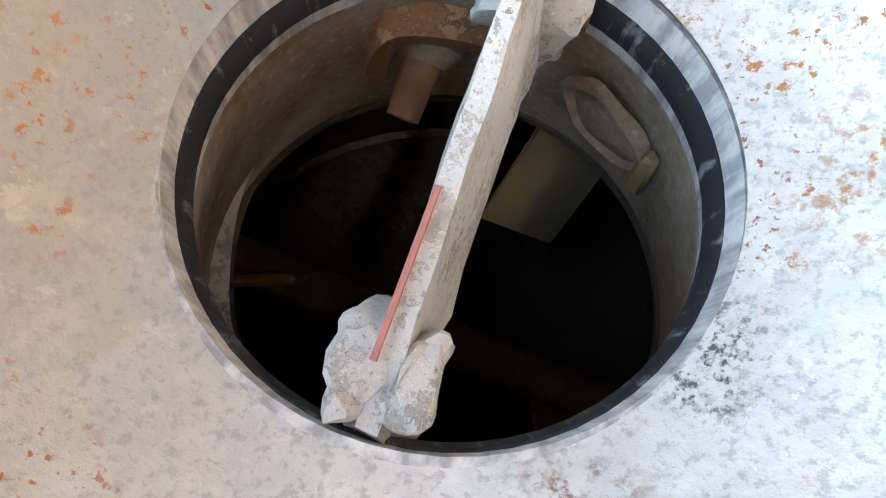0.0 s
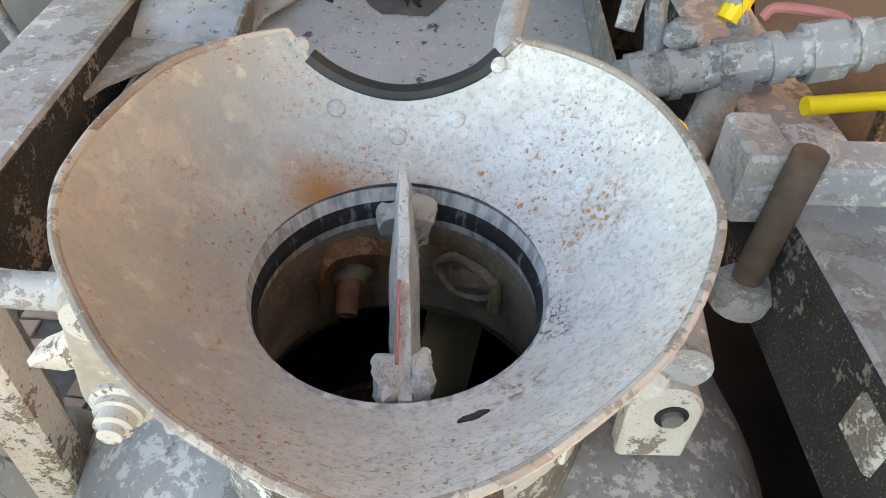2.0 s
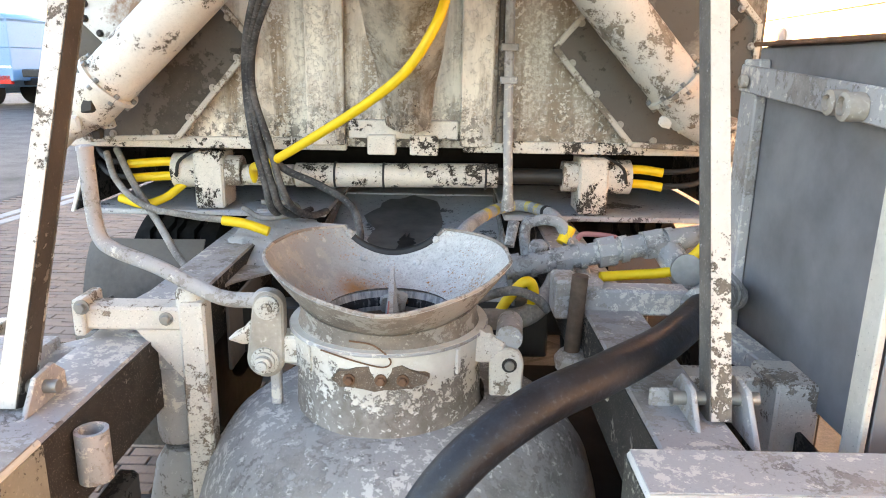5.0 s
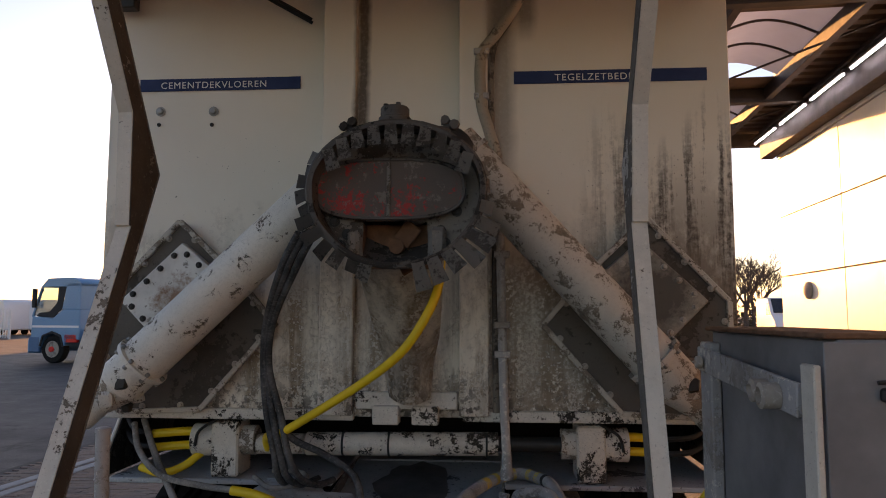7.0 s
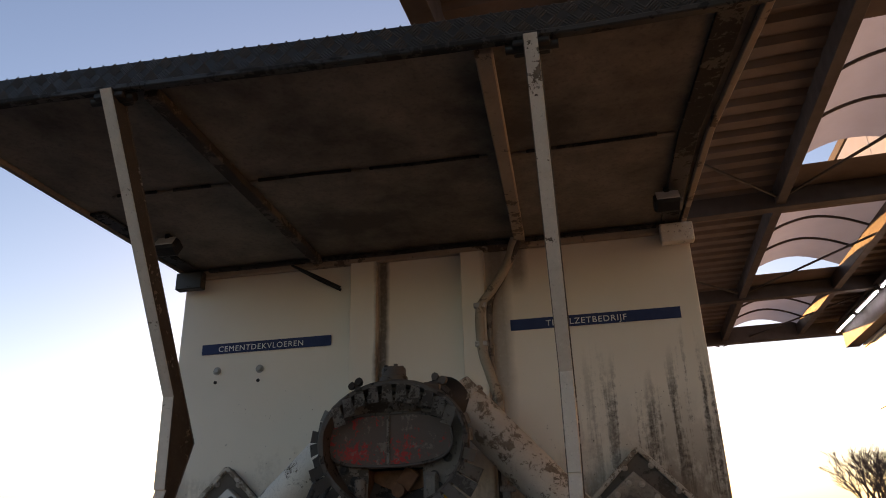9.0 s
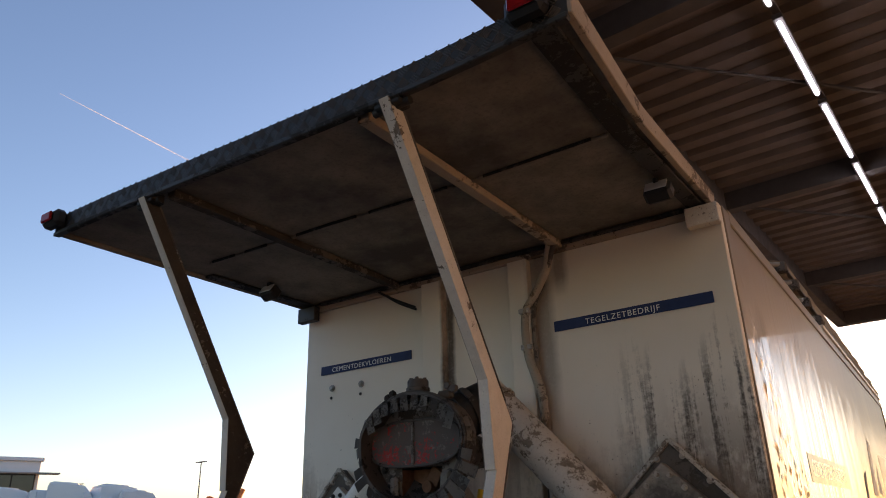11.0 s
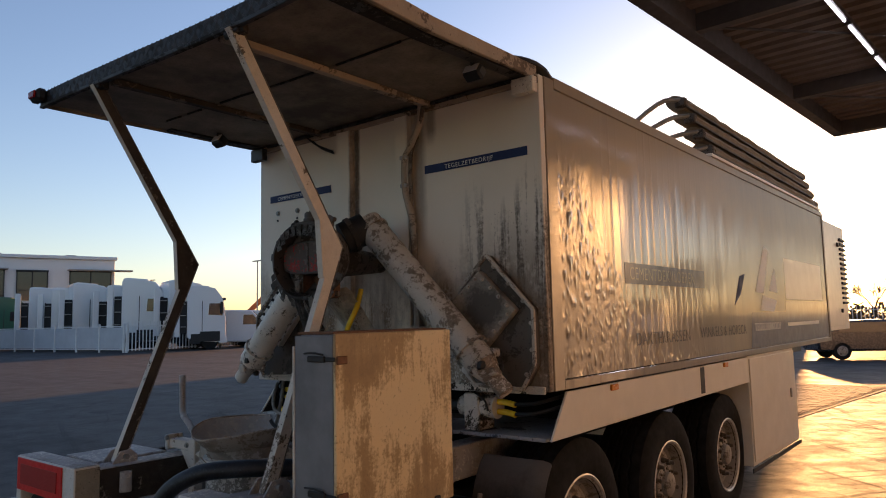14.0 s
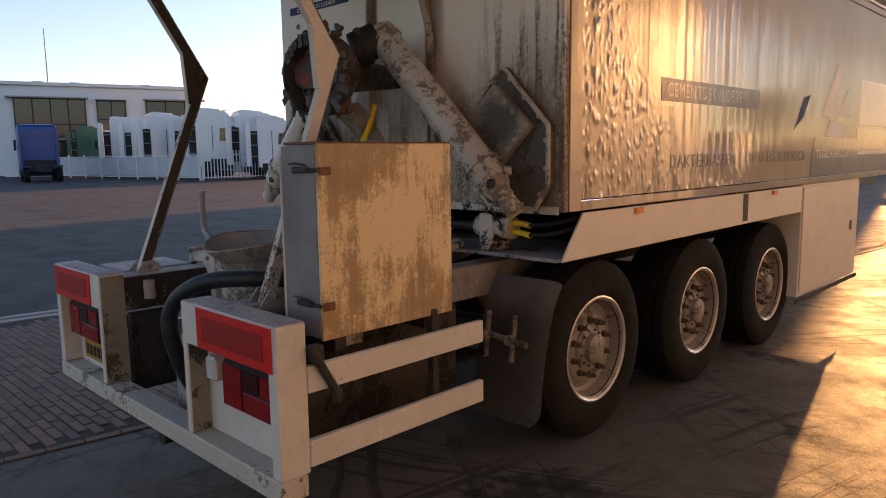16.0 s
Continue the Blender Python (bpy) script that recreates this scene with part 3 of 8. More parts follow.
# ---------------------------------------------------------------- mesh helpers
def box(x0, x1, y0, y1, z0, z1, bev=0.004):
    bm = bmesh.new()
    bmesh.ops.create_cube(bm, size=1)
    for v in bm.verts:
        v.co = Vector((x0 if v.co.x < 0 else x1, y0 if v.co.y < 0 else y1, z0 if v.co.z < 0 else z1))
    bev = min(bev, 0.4 * min(abs(x1 - x0), abs(y1 - y0), abs(z1 - z0)))
    if bev > 0:
        bmesh.ops.bevel(bm, geom=bm.edges[:], offset=bev, segments=1, affect="EDGES")
    return bm


def turned(bm, m):
    bmesh.ops.transform(bm, matrix=m, verts=bm.verts)
    return bm


def joined(*bms):
    out = bms[0]
    for b in bms[1:]:
        me = bpy.data.meshes.new("tmp")
        b.to_mesh(me)
        out.from_mesh(me)
        bpy.data.meshes.remove(me)
        b.free()
    return out


def beam(p, q, w, h, bev=0.004, up=(0, 0, 1)):
    """A bar of rectangular section from p to q: w sideways, h along up."""
    p, q = Vector(p), Vector(q)
    d = q - p
    y = d.normalized()
    x = y.cross(Vector(up)).normalized()
    z = x.cross(y)
    bm = box(-w / 2, w / 2, 0, d.length, -h / 2, h / 2, bev)
    m = Matrix((x, y, z)).transposed().to_4x4()
    m.translation = p
    return turned(bm, m)


def smooth_path(pts, per=8):
    pts = [Vector(p) for p in pts]
    if len(pts) < 3:
        return pts
    ext = [pts[0] * 2 - pts[1]] + pts + [pts[-1] * 2 - pts[-2]]
    out = []
    for i in range(1, len(ext) - 2):
        a, b, c, d = ext[i - 1:i + 3]
        for k in range(per):
            t = k / per
            out.append(0.5 * ((2 * b) + (c - a) * t + (2 * a - 5 * b + 4 * c - d) * t * t + (3 * b - a - 3 * c + d) * t ** 3))
    out.append(pts[-1])
    return out


def tube(pts, r, seg=12, per=8, caps=True):
    """A round pipe along a smooth path. r: one radius, or one for each end."""
    path = smooth_path(pts, per)
    r0, r1 = r if isinstance(r, tuple) else (r, r)
    bm = bmesh.new()
    rings = []
    d = (path[1] - path[0]).normalized()
    n = d.orthogonal().normalized()
    for i, p in enumerate(path):
        t = (path[min(i + 1, len(path) - 1)] - path[max(i - 1, 0)]).normalized()
        n = (n - t * n.dot(t)).normalized()
        b = t.cross(n)
        rr = r0 + (r1 - r0) * i / (len(path) - 1)
        rings.append([bm.verts.new(p + (n * math.cos(a) + b * math.sin(a)) * rr) for a in (2 * math.pi * k / seg for k in range(seg))])
    for a, b in zip(rings, rings[1:]):
        for k in range(seg):
            bm.faces.new((a[k], a[(k + 1) % seg], b[(k + 1) % seg], b[k]))
    if caps:
        bm.faces.new(rings[0][::-1])
        bm.faces.new(rings[-1])
    bmesh.ops.recalc_face_normals(bm, faces=bm.faces)
    return bm


def rod(p, q, r, seg=14):
    return tube([p, q], r, seg)


def lathe(profile, seg=40, closed=False):
    """A body of revolution round z from (radius, height) pairs."""
    bm = bmesh.new()
    rings = [[bm.verts.new((r * math.cos(2 * math.pi * k / seg), r * math.sin(2 * math.pi * k / seg), z)) for k in range(seg)] for r, z in profile]
    pairs = list(zip(rings, rings[1:])) + ([(rings[-1], rings[0])] if closed else [])
    for a, b in pairs:
        for k in range(seg):
            bm.faces.new((a[k], a[(k + 1) % seg], b[(k + 1) % seg], b[k]))
    if not closed:
        if profile[0][0] > 1e-4:
            bm.faces.new(rings[0][::-1])
        if profile[-1][0] > 1e-4:
            bm.faces.new(rings[-1])
    bmesh.ops.remove_doubles(bm, verts=bm.verts, dist=1e-5)
    bmesh.ops.recalc_face_normals(bm, faces=bm.faces)
    return bm


def prism(pts, axis, a, b, bev=0.003):
    """A flat outline pushed out along an axis from a to b. The outline's two numbers are the other two axes in order."""
    bm = bmesh.new()

    def at(p, v):
        return {"x": (v, p[0], p[1]), "y": (p[0], v, p[1]), "z": (p[0], p[1], v)}[axis]
    lo, hi = [bm.verts.new(at(p, a)) for p in pts], [bm.verts.new(at(p, b)) for p in pts]
    bm.faces.new(lo)
    bm.faces.new(hi)
    for i in range(len(pts)):
        j = (i + 1) % len(pts)
        bm.faces.new((lo[i], lo[j], hi[j], hi[i]))
    bmesh.ops.recalc_face_normals(bm, faces=bm.faces)
    if bev:
        bmesh.ops.bevel(bm, geom=bm.edges[:], offset=bev, segments=1, affect="EDGES")
    bmesh.ops.triangulate(bm, faces=[f for f in bm.faces if len(f.verts) > 4], ngon_method="EAR_CLIP")
    return bm


def rough_up(bm, amount, scale):
    for v in bm.verts:
        v.co += noise.noise_vector(v.co * scale) * amount
    return bm


def as_mesh(name, bm, material, angle=35):
    me = bpy.data.meshes.new(name)
    bm.to_mesh(me)
    bm.free()
    me.materials.append(material)
    me.polygons.foreach_set("use_smooth", [True] * len(me.polygons))
    me.set_sharp_from_angle(angle=radians(angle))
    return me


def part(name, bm, material, parent, label=""):
    ob = new(name, as_mesh(name, bm, material))
    ob.parent = parent
    if label:
        tagged(ob, label)
    return ob


def thing(name, label, category, group="", kind="", at=(0, 0, 0)):
    ob = new(name)
    ob.location = at
    ob.empty_display_size = 0.1
    return tagged(ob, label, category, group, kind)


def solid(name, bm, material, label="", category="", group="", kind=""):
    return tagged(new(name, as_mesh(name, bm, material)), label, category, group, kind)


def again(name, ob, parent, m):
    """The same mesh once more, as a part of its own."""
    o = new(name, ob.data)
    o.parent = parent
    o.matrix_basis = m
    return o


def letters(name, text, material, parent, m, width=None, height=0.03, label=""):
    cu = bpy.data.curves.new("tmp_text", "FONT")
    cu.body, cu.size, cu.extrude, cu.space_character = text, height / 0.7, 0.0003, 1.14
    ob = new("tmp_text", cu)
    bpy.context.view_layer.update()
    me = bpy.data.meshes.new_from_object(ob.evaluated_get(bpy.context.evaluated_depsgraph_get()))
    bpy.data.objects.remove(ob)
    bpy.data.curves.remove(cu)
    xs = [v.co.x for v in me.vertices]
    if width:
        k = width / (max(xs) - min(xs))
        for v in me.vertices:
            v.co.x = (v.co.x - min(xs)) * k
    me.name = name
    me.materials.clear()
    me.materials.append(material)
    o = new(name, me)
    o.parent = parent
    o.matrix_basis = m
    return tagged(o, label) if label else o


def bolt(parent, p, towards, r=0.012, h=0.01, material=None, name="bolt"):
    """A hexagon bolt head on a washer, pointing towards."""
    bm = lathe([(r * 1.45, 0), (r * 1.45, h * 0.25)], 12)
    bm = joined(bm, lathe([(r, h * 0.25), (r, h * 0.9), (r * 0.8, h)], 6))
    m = Vector(towards).to_track_quat("Z", "Y").to_matrix().to_4x4()
    m.translation = p
    return part(name, turned(bm, m), material or STEEL, parent)


# ---------------------------------------------------------------- ground
def ground_sheet():
    bm = bmesh.new()
    xs = [-900, -200, -60, -20, -5.6, -1.0, 8, 40, 200, 900]
    ys = [-900, -200, -60, -14, 0, 14, 60, 200, 900]
    vs = [[bm.verts.new((x, y, 0)) for y in ys] for x in xs]
    for i in range(len(xs) - 1):
        for j in range(len(ys) - 1):
            bm.faces.new((vs[i][j], vs[i + 1][j], vs[i + 1][j + 1], vs[i][j + 1]))
    return solid("ground", bm, ASPHALT, "dark worn asphalt yard, stained and patched", "ground", kind="structure")


ground_sheet()


def paving_edge(y):
    return -0.81 + 0.113 * y


def apron_material():
    """Worn, traffic-polished concrete with tyre arcs and oil."""
    n = Nodes("polished_yard_concrete")
    big, mid, fine = n.noise(0.25, 5, 0.6), n.noise(2.1, 8, 0.72), n.noise(70, 5, 0.65)
    col = n.mix(n.ramp(big, 0.35, 0.68), (0.085, 0.080, 0.074), (0.125, 0.115, 0.10))
    col = n.mix(n.ramp(mid, 0.50, 0.64, 0, 0.6), col, (0.05, 0.046, 0.042))
    col = n.mix(n.ramp(fine, 0.42, 0.66, 0, 0.45), col, (0.16, 0.148, 0.13))
    marks = None
    for at, freq in (((11.0, -2.0, 0.0), 7.0), ((-6.0, 14.0, 0.0), 9.0), ((16.0, 20.0, 0.0), 5.0)):
        d = n.add("ShaderNodeVectorMath")
        d.operation = "DISTANCE"
        n.t.links.new(n.pos, d.inputs[0])
        d.inputs[1].default_value = at
        w = n.add("ShaderNodeTexNoise")
        w.noise_dimensions = "1D"
        w.inputs["Scale"].default_value, w.inputs["Detail"].default_value, w.inputs["Roughness"].default_value = freq, 6, 0.72
        n.t.links.new(n.math("ADD", d.outputs["Value"], n.math("MULTIPLY", n.noise(0.7, 3, 0.5), 0.35)), w.inputs["W"])
        one = n.math("MULTIPLY", n.ramp(w.outputs[0], 0.555, 0.62), n.ramp(n.noise(0.6, 5, 0.65), 0.42, 0.56))
        marks = one if marks is None else n.math("MAXIMUM", marks, one)
    col = n.mix(n.math("MULTIPLY", marks, 0.75), col, (0.03, 0.028, 0.026))
    oil = n.math("MULTIPLY", n.ramp(n.noise(1.1, 5, 0.6), 0.60, 0.64), n.ramp(n.noise(9, 5, 0.65), 0.35, 0.5))
    col = n.mix(n.math("MULTIPLY", oil, 0.85), col, (0.014, 0.013, 0.013))
    rough = n.math("ADD", n.ramp(mid, 0.35, 0.65, 0.58, 0.80), n.math("MULTIPLY", marks, 0.12))
    return n.done(col, rough, 0, n.math("ADD", n.math("MULTIPLY", n.noise(22, 7, 0.72), 2.0), fine), 0.0025, spec=0.28)


apron = prism([(paving_edge(-14), -14), (9, -14), (9, 13.6), (paving_edge(13.6), 13.6)], "z", 0.0, 0.004, 0)
solid("apron", apron, apron_material(), "worn polished concrete apron with tyre marks under the canopy", "pavement", kind="structure")
strip = thing("drain_strip", "pale concrete channel strip across the paving", "drain", kind="structure")
for k, dx in enumerate((0.0, 0.2)):
    part("kerb_row", beam((-5.75 + dx, -7, 0.006), (-3.9 + dx, 12, 0.006), 0.13, 0.03, 0.006), CONCRETE, strip)

# ---------------------------------------------------------------- canopy and warehouse, turned a little to the trailer
CORNER, ALONG, ACROSS = Vector((0.56, 13.9, 0)), Vector((-0.0646, -0.9979, 0)), Vector((0.9979, -0.0646, 0))
SHED = Matrix((ACROSS, -ALONG, Vector((0, 0, 1)))).transposed().to_4x4()
SHED.translation = CORNER
# local: x across towards the warehouse, y ahead (0 at the canopy's end, negative towards the camera), z up
EAVE, WIDE, LONG = 5.6, 6.0, 26.0


def shed_part(name, bm, material, parent, label=""):
    return part(name, turned(bm, SHED), material, parent, label)


canopy = thing("canopy_roof", "brown corrugated loading canopy with dark steel beams", "canopy", kind="structure")


def deck(x0, x1):
    """Trapezoid sheeting with ribs that run across."""
    bm = bmesh.new()
    prof, y = [], 0.0
    while y > -LONG:
        prof += [(y, 0.0), (y - 0.16, 0.0), (y - 0.19, 0.07), (y - 0.30, 0.07)]
        y -= 0.33
    rows = [[bm.verts.new((x, yy, EAVE + 0.28 + zz)) for yy, zz in prof] for x in (x0, x1)]
    for i in range(len(prof) - 1):
        bm.faces.new((rows[0][i], rows[0][i + 1], rows[1][i + 1], rows[1][i]))
    return bm


shed_part("roof_sheet", deck(0.0, 3.4), DECK, canopy)
shed_part("roof_sheet", deck(5.0, WIDE), DECK, canopy)
shed_part("edge_beam", box(-0.10, 0.10, -LONG, 0.1, EAVE, EAVE + 0.36), BEAM, canopy)
shed_part("edge_beam", box(-0.1, WIDE, -0.1, 0.1, EAVE, EAVE + 0.36), BEAM, canopy)
for xx in (3.4, 5.0):
    shed_part("purlin", box(xx - 0.06, xx + 0.06, -LONG, 0, EAVE + 0.06, EAVE + 0.30), BEAM, canopy)
for k in range(6):
    yy = -3.4 - 4.3 * k
    shed_part("cross_beam", box(0.05, WIDE, yy - 0.08, yy + 0.08, EAVE + 0.02, EAVE + 0.27), BEAM, canopy)
    shed_part("brace", beam((0.15, yy + 0.1, EAVE + 0.12), (3.35, yy + 4.1, EAVE + 0.12), 0.03, 0.03), BEAM, canopy)
    shed_part("brace", beam((3.45, yy + 4.1, EAVE + 0.12), (5.95, yy + 0.1, EAVE + 0.12), 0.03, 0.03), BEAM, canopy)
    fill = bmesh.new()
    q = [fill.verts.new(v) for v in ((3.4, yy + 0.82, EAVE + 0.29), (5.0, yy + 0.82, EAVE + 0.29), (5.0, yy - 0.70, EAVE + 0.29), (3.4, yy - 0.70, EAVE + 0.29))]
    fill.faces.new(q)
    shed_part("roof_sheet", fill, DECK, canopy)
    vault = bmesh.new()
    ring = [[vault.verts.new((3.4 + 1.6 * s, yy + 0.82 + 2.78 * u, EAVE + 0.30 + 0.26 * math.sin(math.pi * s))) for s in [i / 12 for i in range(13)]] for u in (0, 1)]
    for i in range(12):
        vault.faces.new((ring[0][i], ring[0][i + 1], ring[1][i + 1], ring[1][i]))
    shed_part("skylight", vault, SKYLIGHT, canopy, "milky barrel skylight")
    for u in (0.33, 0.66):
        shed_part("skylight_rib", tube([(3.4 + 1.6 * s, yy + 0.82 + 2.78 * u, EAVE + 0.28 + 0.26 * math.sin(math.pi * s)) for s in (0, 0.25, 0.5, 0.75, 1)], 0.02, 6, 4), BEAM, canopy)
# rows of tube lamps under the deck
for row, xx, y0, zz in ((0, 1.68, -1.9, EAVE - 0.02), (1, 5.62, -0.5, EAVE - 0.06)):
    for k in range(10):
        y1 = y0 - k * 1.62
        lamp = thing("tube_lamp", "lit white fluorescent tube lamp under the canopy", "lamp", "tube lamps of the canopy")
        shed_part("housing", box(xx - 0.04, xx + 0.04, y1 - 1.42, y1, zz + 0.02, zz + 0.07), BEAM, lamp)
        shed_part("tube", tube([(xx, y1 - 1.38, zz), (xx, y1 - 0.04, zz)], 0.018, 8), TUBE_LIGHT, lamp, "glowing white tube")
    shed_part("cable_tray", box(xx - 0.03, xx + 0.03, -LONG, -0.2, EAVE + 0.07, EAVE + 0.1), BEAM, canopy)
dome_cam = thing("security_camera", "small pale dome camera on the canopy edge", "camera")
shed_part("arm", box(-0.18, -0.08, -12.05, -11.97, EAVE + 0.02, EAVE + 0.07), BEAM, dome_cam)
shed_part("dome", turned(lathe([(0.0, -0.06), (0.05, -0.035), (0.06, 0.0), (0.06, 0.06), (0.0, 0.07)], 16), Matrix.Translation((-0.2, -12.0, EAVE + 0.0))), TRUCK_WHITE, dome_cam)

warehouse = thing("warehouse", "white clad warehouse wall in low golden sun", "warehouse")
shed_part("wall", box(WIDE + 0.10, WIDE + 0.4, -LONG, -0.6, 0, 9.0), CLADDING, warehouse)
shed_part("wall", box(WIDE + 0.4, WIDE + 30, -LONG, -0.6, 0, 9.0), CLADDING, warehouse)
shed_part("parapet", box(WIDE + 0.02, WIDE + 30, -LONG, -0.5, 9.0, 9.2), BEAM, warehouse)
shed_part("head_beam", box(WIDE - 0.25, WIDE + 0.015, -LONG, -0.4, 5.22, EAVE + 0.27), BEAM, warehouse, "dark brown steel beam along the wall head")
panel_mesh = None
for i in range(8):
    for j in range(7):
        y0, z0 = -0.62 - 3.2 * (i + 1), 0.05 + 1.27 * j
        if panel_mesh is None:
            bm = box(WIDE + 0.02, WIDE + 0.098, 0.012, 3.188, 0.012, 1.258, 0.006)
            first = shed_part("panel", bm, CLADDING, warehouse)
            panel_mesh, first.matrix_basis = first, SHED @ Matrix.Translation((0, y0, z0)) @ SHED.inverted()
        else:
            again("panel", panel_mesh, warehouse, SHED @ Matrix.Translation((0, y0, z0)) @ SHED.inverted())
shed_part("wall_lamp", turned(lathe([(0.17, 0), (0.17, 0.05), (0.1, 0.09), (0.0, 0.1)], 20), Matrix.Translation((WIDE + 0.02, -2.2, 2.25)) @ pose(0, 0, 0, 0, -90, 0)), CONCRETE, warehouse)

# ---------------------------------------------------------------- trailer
# Black for greasy parts and for sheets that stand for shade.
SOOT_SHADE = flaked("black_grease_and_shade", (0.030, 0.026, 0.022), (0.011, 0.010, 0.009), 0.5, 12, 0.5, 0.001, edge=0.1, dots=0.2)
# Sooty brown, with the overhang's occlusion put into the tone.
SOOTED = flaked("sooty_shaded_paint", (0.40, 0.32, 0.235), (0.17, 0.13, 0.095), 0.55, 5, 0.7, 0.0008, edge=0.1, dots=0.3)
trailer = thing("semi_trailer", "cream three-axle mortar mixing semi-trailer with a dented glossy side", "semi trailer")
W, ZB, ZT, LEN = 1.25, 1.375, 3.13, 7.56
part("rear_wall", box(-W, W, 0.0, 0.05, ZB, ZT, 0.004), WALL, trailer, "cream rear wall splashed with cement and black runs")


# Near-black coat for the left roof beam.
BEAM_BLACK = flaked("near_black_beam_paint", (0.13, 0.105, 0.08), (0.045, 0.037, 0.03), 0.5, 6, 0.7, 0.0008, edge=0.1, dots=0.2)


def side_sheet(sign):
    """A side of thin upright ribs, dented near the rear."""
    ys = [0.16 + 3.3 * i / 520 for i in range(520)] + [3.46 + (LEN - 3.5) * i / 200 for i in range(201)]
    ny, nz = len(ys) - 1, 120
    x0 = sign * W
    verts, faces = [], []
    for i in range(ny + 1):
        y = ys[i]
        for j in range(nz + 1):
            z = ZB + 0.06 + (ZT - ZB - 0.10) * j / nz
            u = (y / 0.115) % 1.0
            band = max(0.0, min(1, (y - 0.5) / 0.5)) * max(0.12, min(1, (3.0 - y) / 0.8))
            rib = 0.0011 * band * math.exp(-((u - 0.5) / 0.09) ** 2) * (0.55 + noise.noise((y * 3.1, z * 0.7, 5)))
            rib += 0.0010 * noise.noise((y * 2.2, z * 0.25, 3)) + 0.0005 * noise.noise((y * 6.5, z * 0.8, 6))
            dent = 0.0
            if sign > 0 and y < 3.4:
                reach = 0.42 + 1.05 * max(0.0, min(1.0, (2.85 - z) / 1.25)) ** 1.3
                zone = max(0.0, min(1, (reach - y) / 0.35)) * max(0.0, min(1, (2.9 - z) / 0.3))
                zone = max(zone, max(0.0, min(1, (3.2 - y) / 1.0)) * max(0.0, min(1, (1.54 - z) / 0.08)))
                dent = -zone * (0.011 * max(0, noise.noise((y * 30.0, z * 24.0, 8)) - 0.16) + 0.005 * max(0, noise.noise((y * 15.0, z * 12.0, 2)) - 0.2))
            verts.append((x0 + sign * (rib - dent) - sign * 0.004, y, z))
    for i in range(ny):
        for j in range(nz):
            a = i * (nz + 1) + j
            f = (a, a + nz + 1, a + nz + 2, a + 1)
            faces.append(f if sign > 0 else f[::-1])
    me = bpy.data.meshes.new("side_panel")
    me.from_pydata(verts, [], faces)
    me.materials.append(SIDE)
    me.polygons.foreach_set("use_smooth", [True] * len(me.polygons))
    ob = new("side_panel", me)
    ob.parent = trailer
    return ob


for s in (1, -1):
    tagged(side_sheet(s), "glossy cream side sheet with upright ribs and dents")
    a, b = sorted((s * (W - 0.05), s * (W - 0.02)))
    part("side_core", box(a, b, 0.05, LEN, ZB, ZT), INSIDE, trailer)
    a, b = sorted((s * (W - 0.05), s * W + s * 0.006))
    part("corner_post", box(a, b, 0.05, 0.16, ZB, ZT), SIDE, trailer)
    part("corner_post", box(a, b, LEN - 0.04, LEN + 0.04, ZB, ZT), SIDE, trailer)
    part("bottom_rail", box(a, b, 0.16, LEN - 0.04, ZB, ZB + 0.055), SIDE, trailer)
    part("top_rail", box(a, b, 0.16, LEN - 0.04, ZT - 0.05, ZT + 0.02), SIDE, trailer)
part("floor_plate", box(-W + 0.05, W - 0.05, 0.06, LEN, ZB, ZB + 0.05), DARK, trailer)
part("roof_skin", box(-W + 0.05, W - 0.05, 0.05, LEN, ZT - 0.06, ZT - 0.02), TARP, trailer)
part("front_wall", box(-W + 0.05, W - 0.05, LEN - 0.05, LEN, ZB + 0.05, ZT - 0.06), PAINT_CLEAN, trailer)
# upright covers on the rear wall
part("wall_rib", box(-0.345, -0.212, -0.05, -0.002, ZB + 0.01, 3.073), WALL, trailer)
part("wall_rib", box(0.198, 0.31, -0.05, -0.002, ZB + 0.01, 3.073), WALL, trailer)
part("top_ledge", box(-W, W, -0.035, -0.002, 3.075, 3.118), SOOTED, trailer)
part("bottom_lip", box(-W + 0.02, -0.21, -0.025, -0.002, ZB - 0.012, ZB + 0.03), TARRED, trailer)
part("bottom_lip", box(0.21, W - 0.02, -0.025, -0.002, ZB - 0.012, ZB + 0.03), TARRED, trailer)
part("base_plate", box(-0.20, 0.19, -0.04, -0.003, ZB + 0.035, ZB + 0.10), TARRED, trailer)
for x0, x1 in ((-0.13, -0.03), (0.02, 0.12)):
    part("base_block", box(x0, x1, -0.07, -0.003, ZB - 0.02, ZB + 0.05), TARRED, trailer)

# rear roof overhang: its free edge droops and is bent at one corner
def droop(x, y):
    f = min(1.0, max(0.0, -y / 1.6))
    return f * (-0.029 - 0.036 * x + 0.0085 * x * x + 0.0145 * x ** 3)


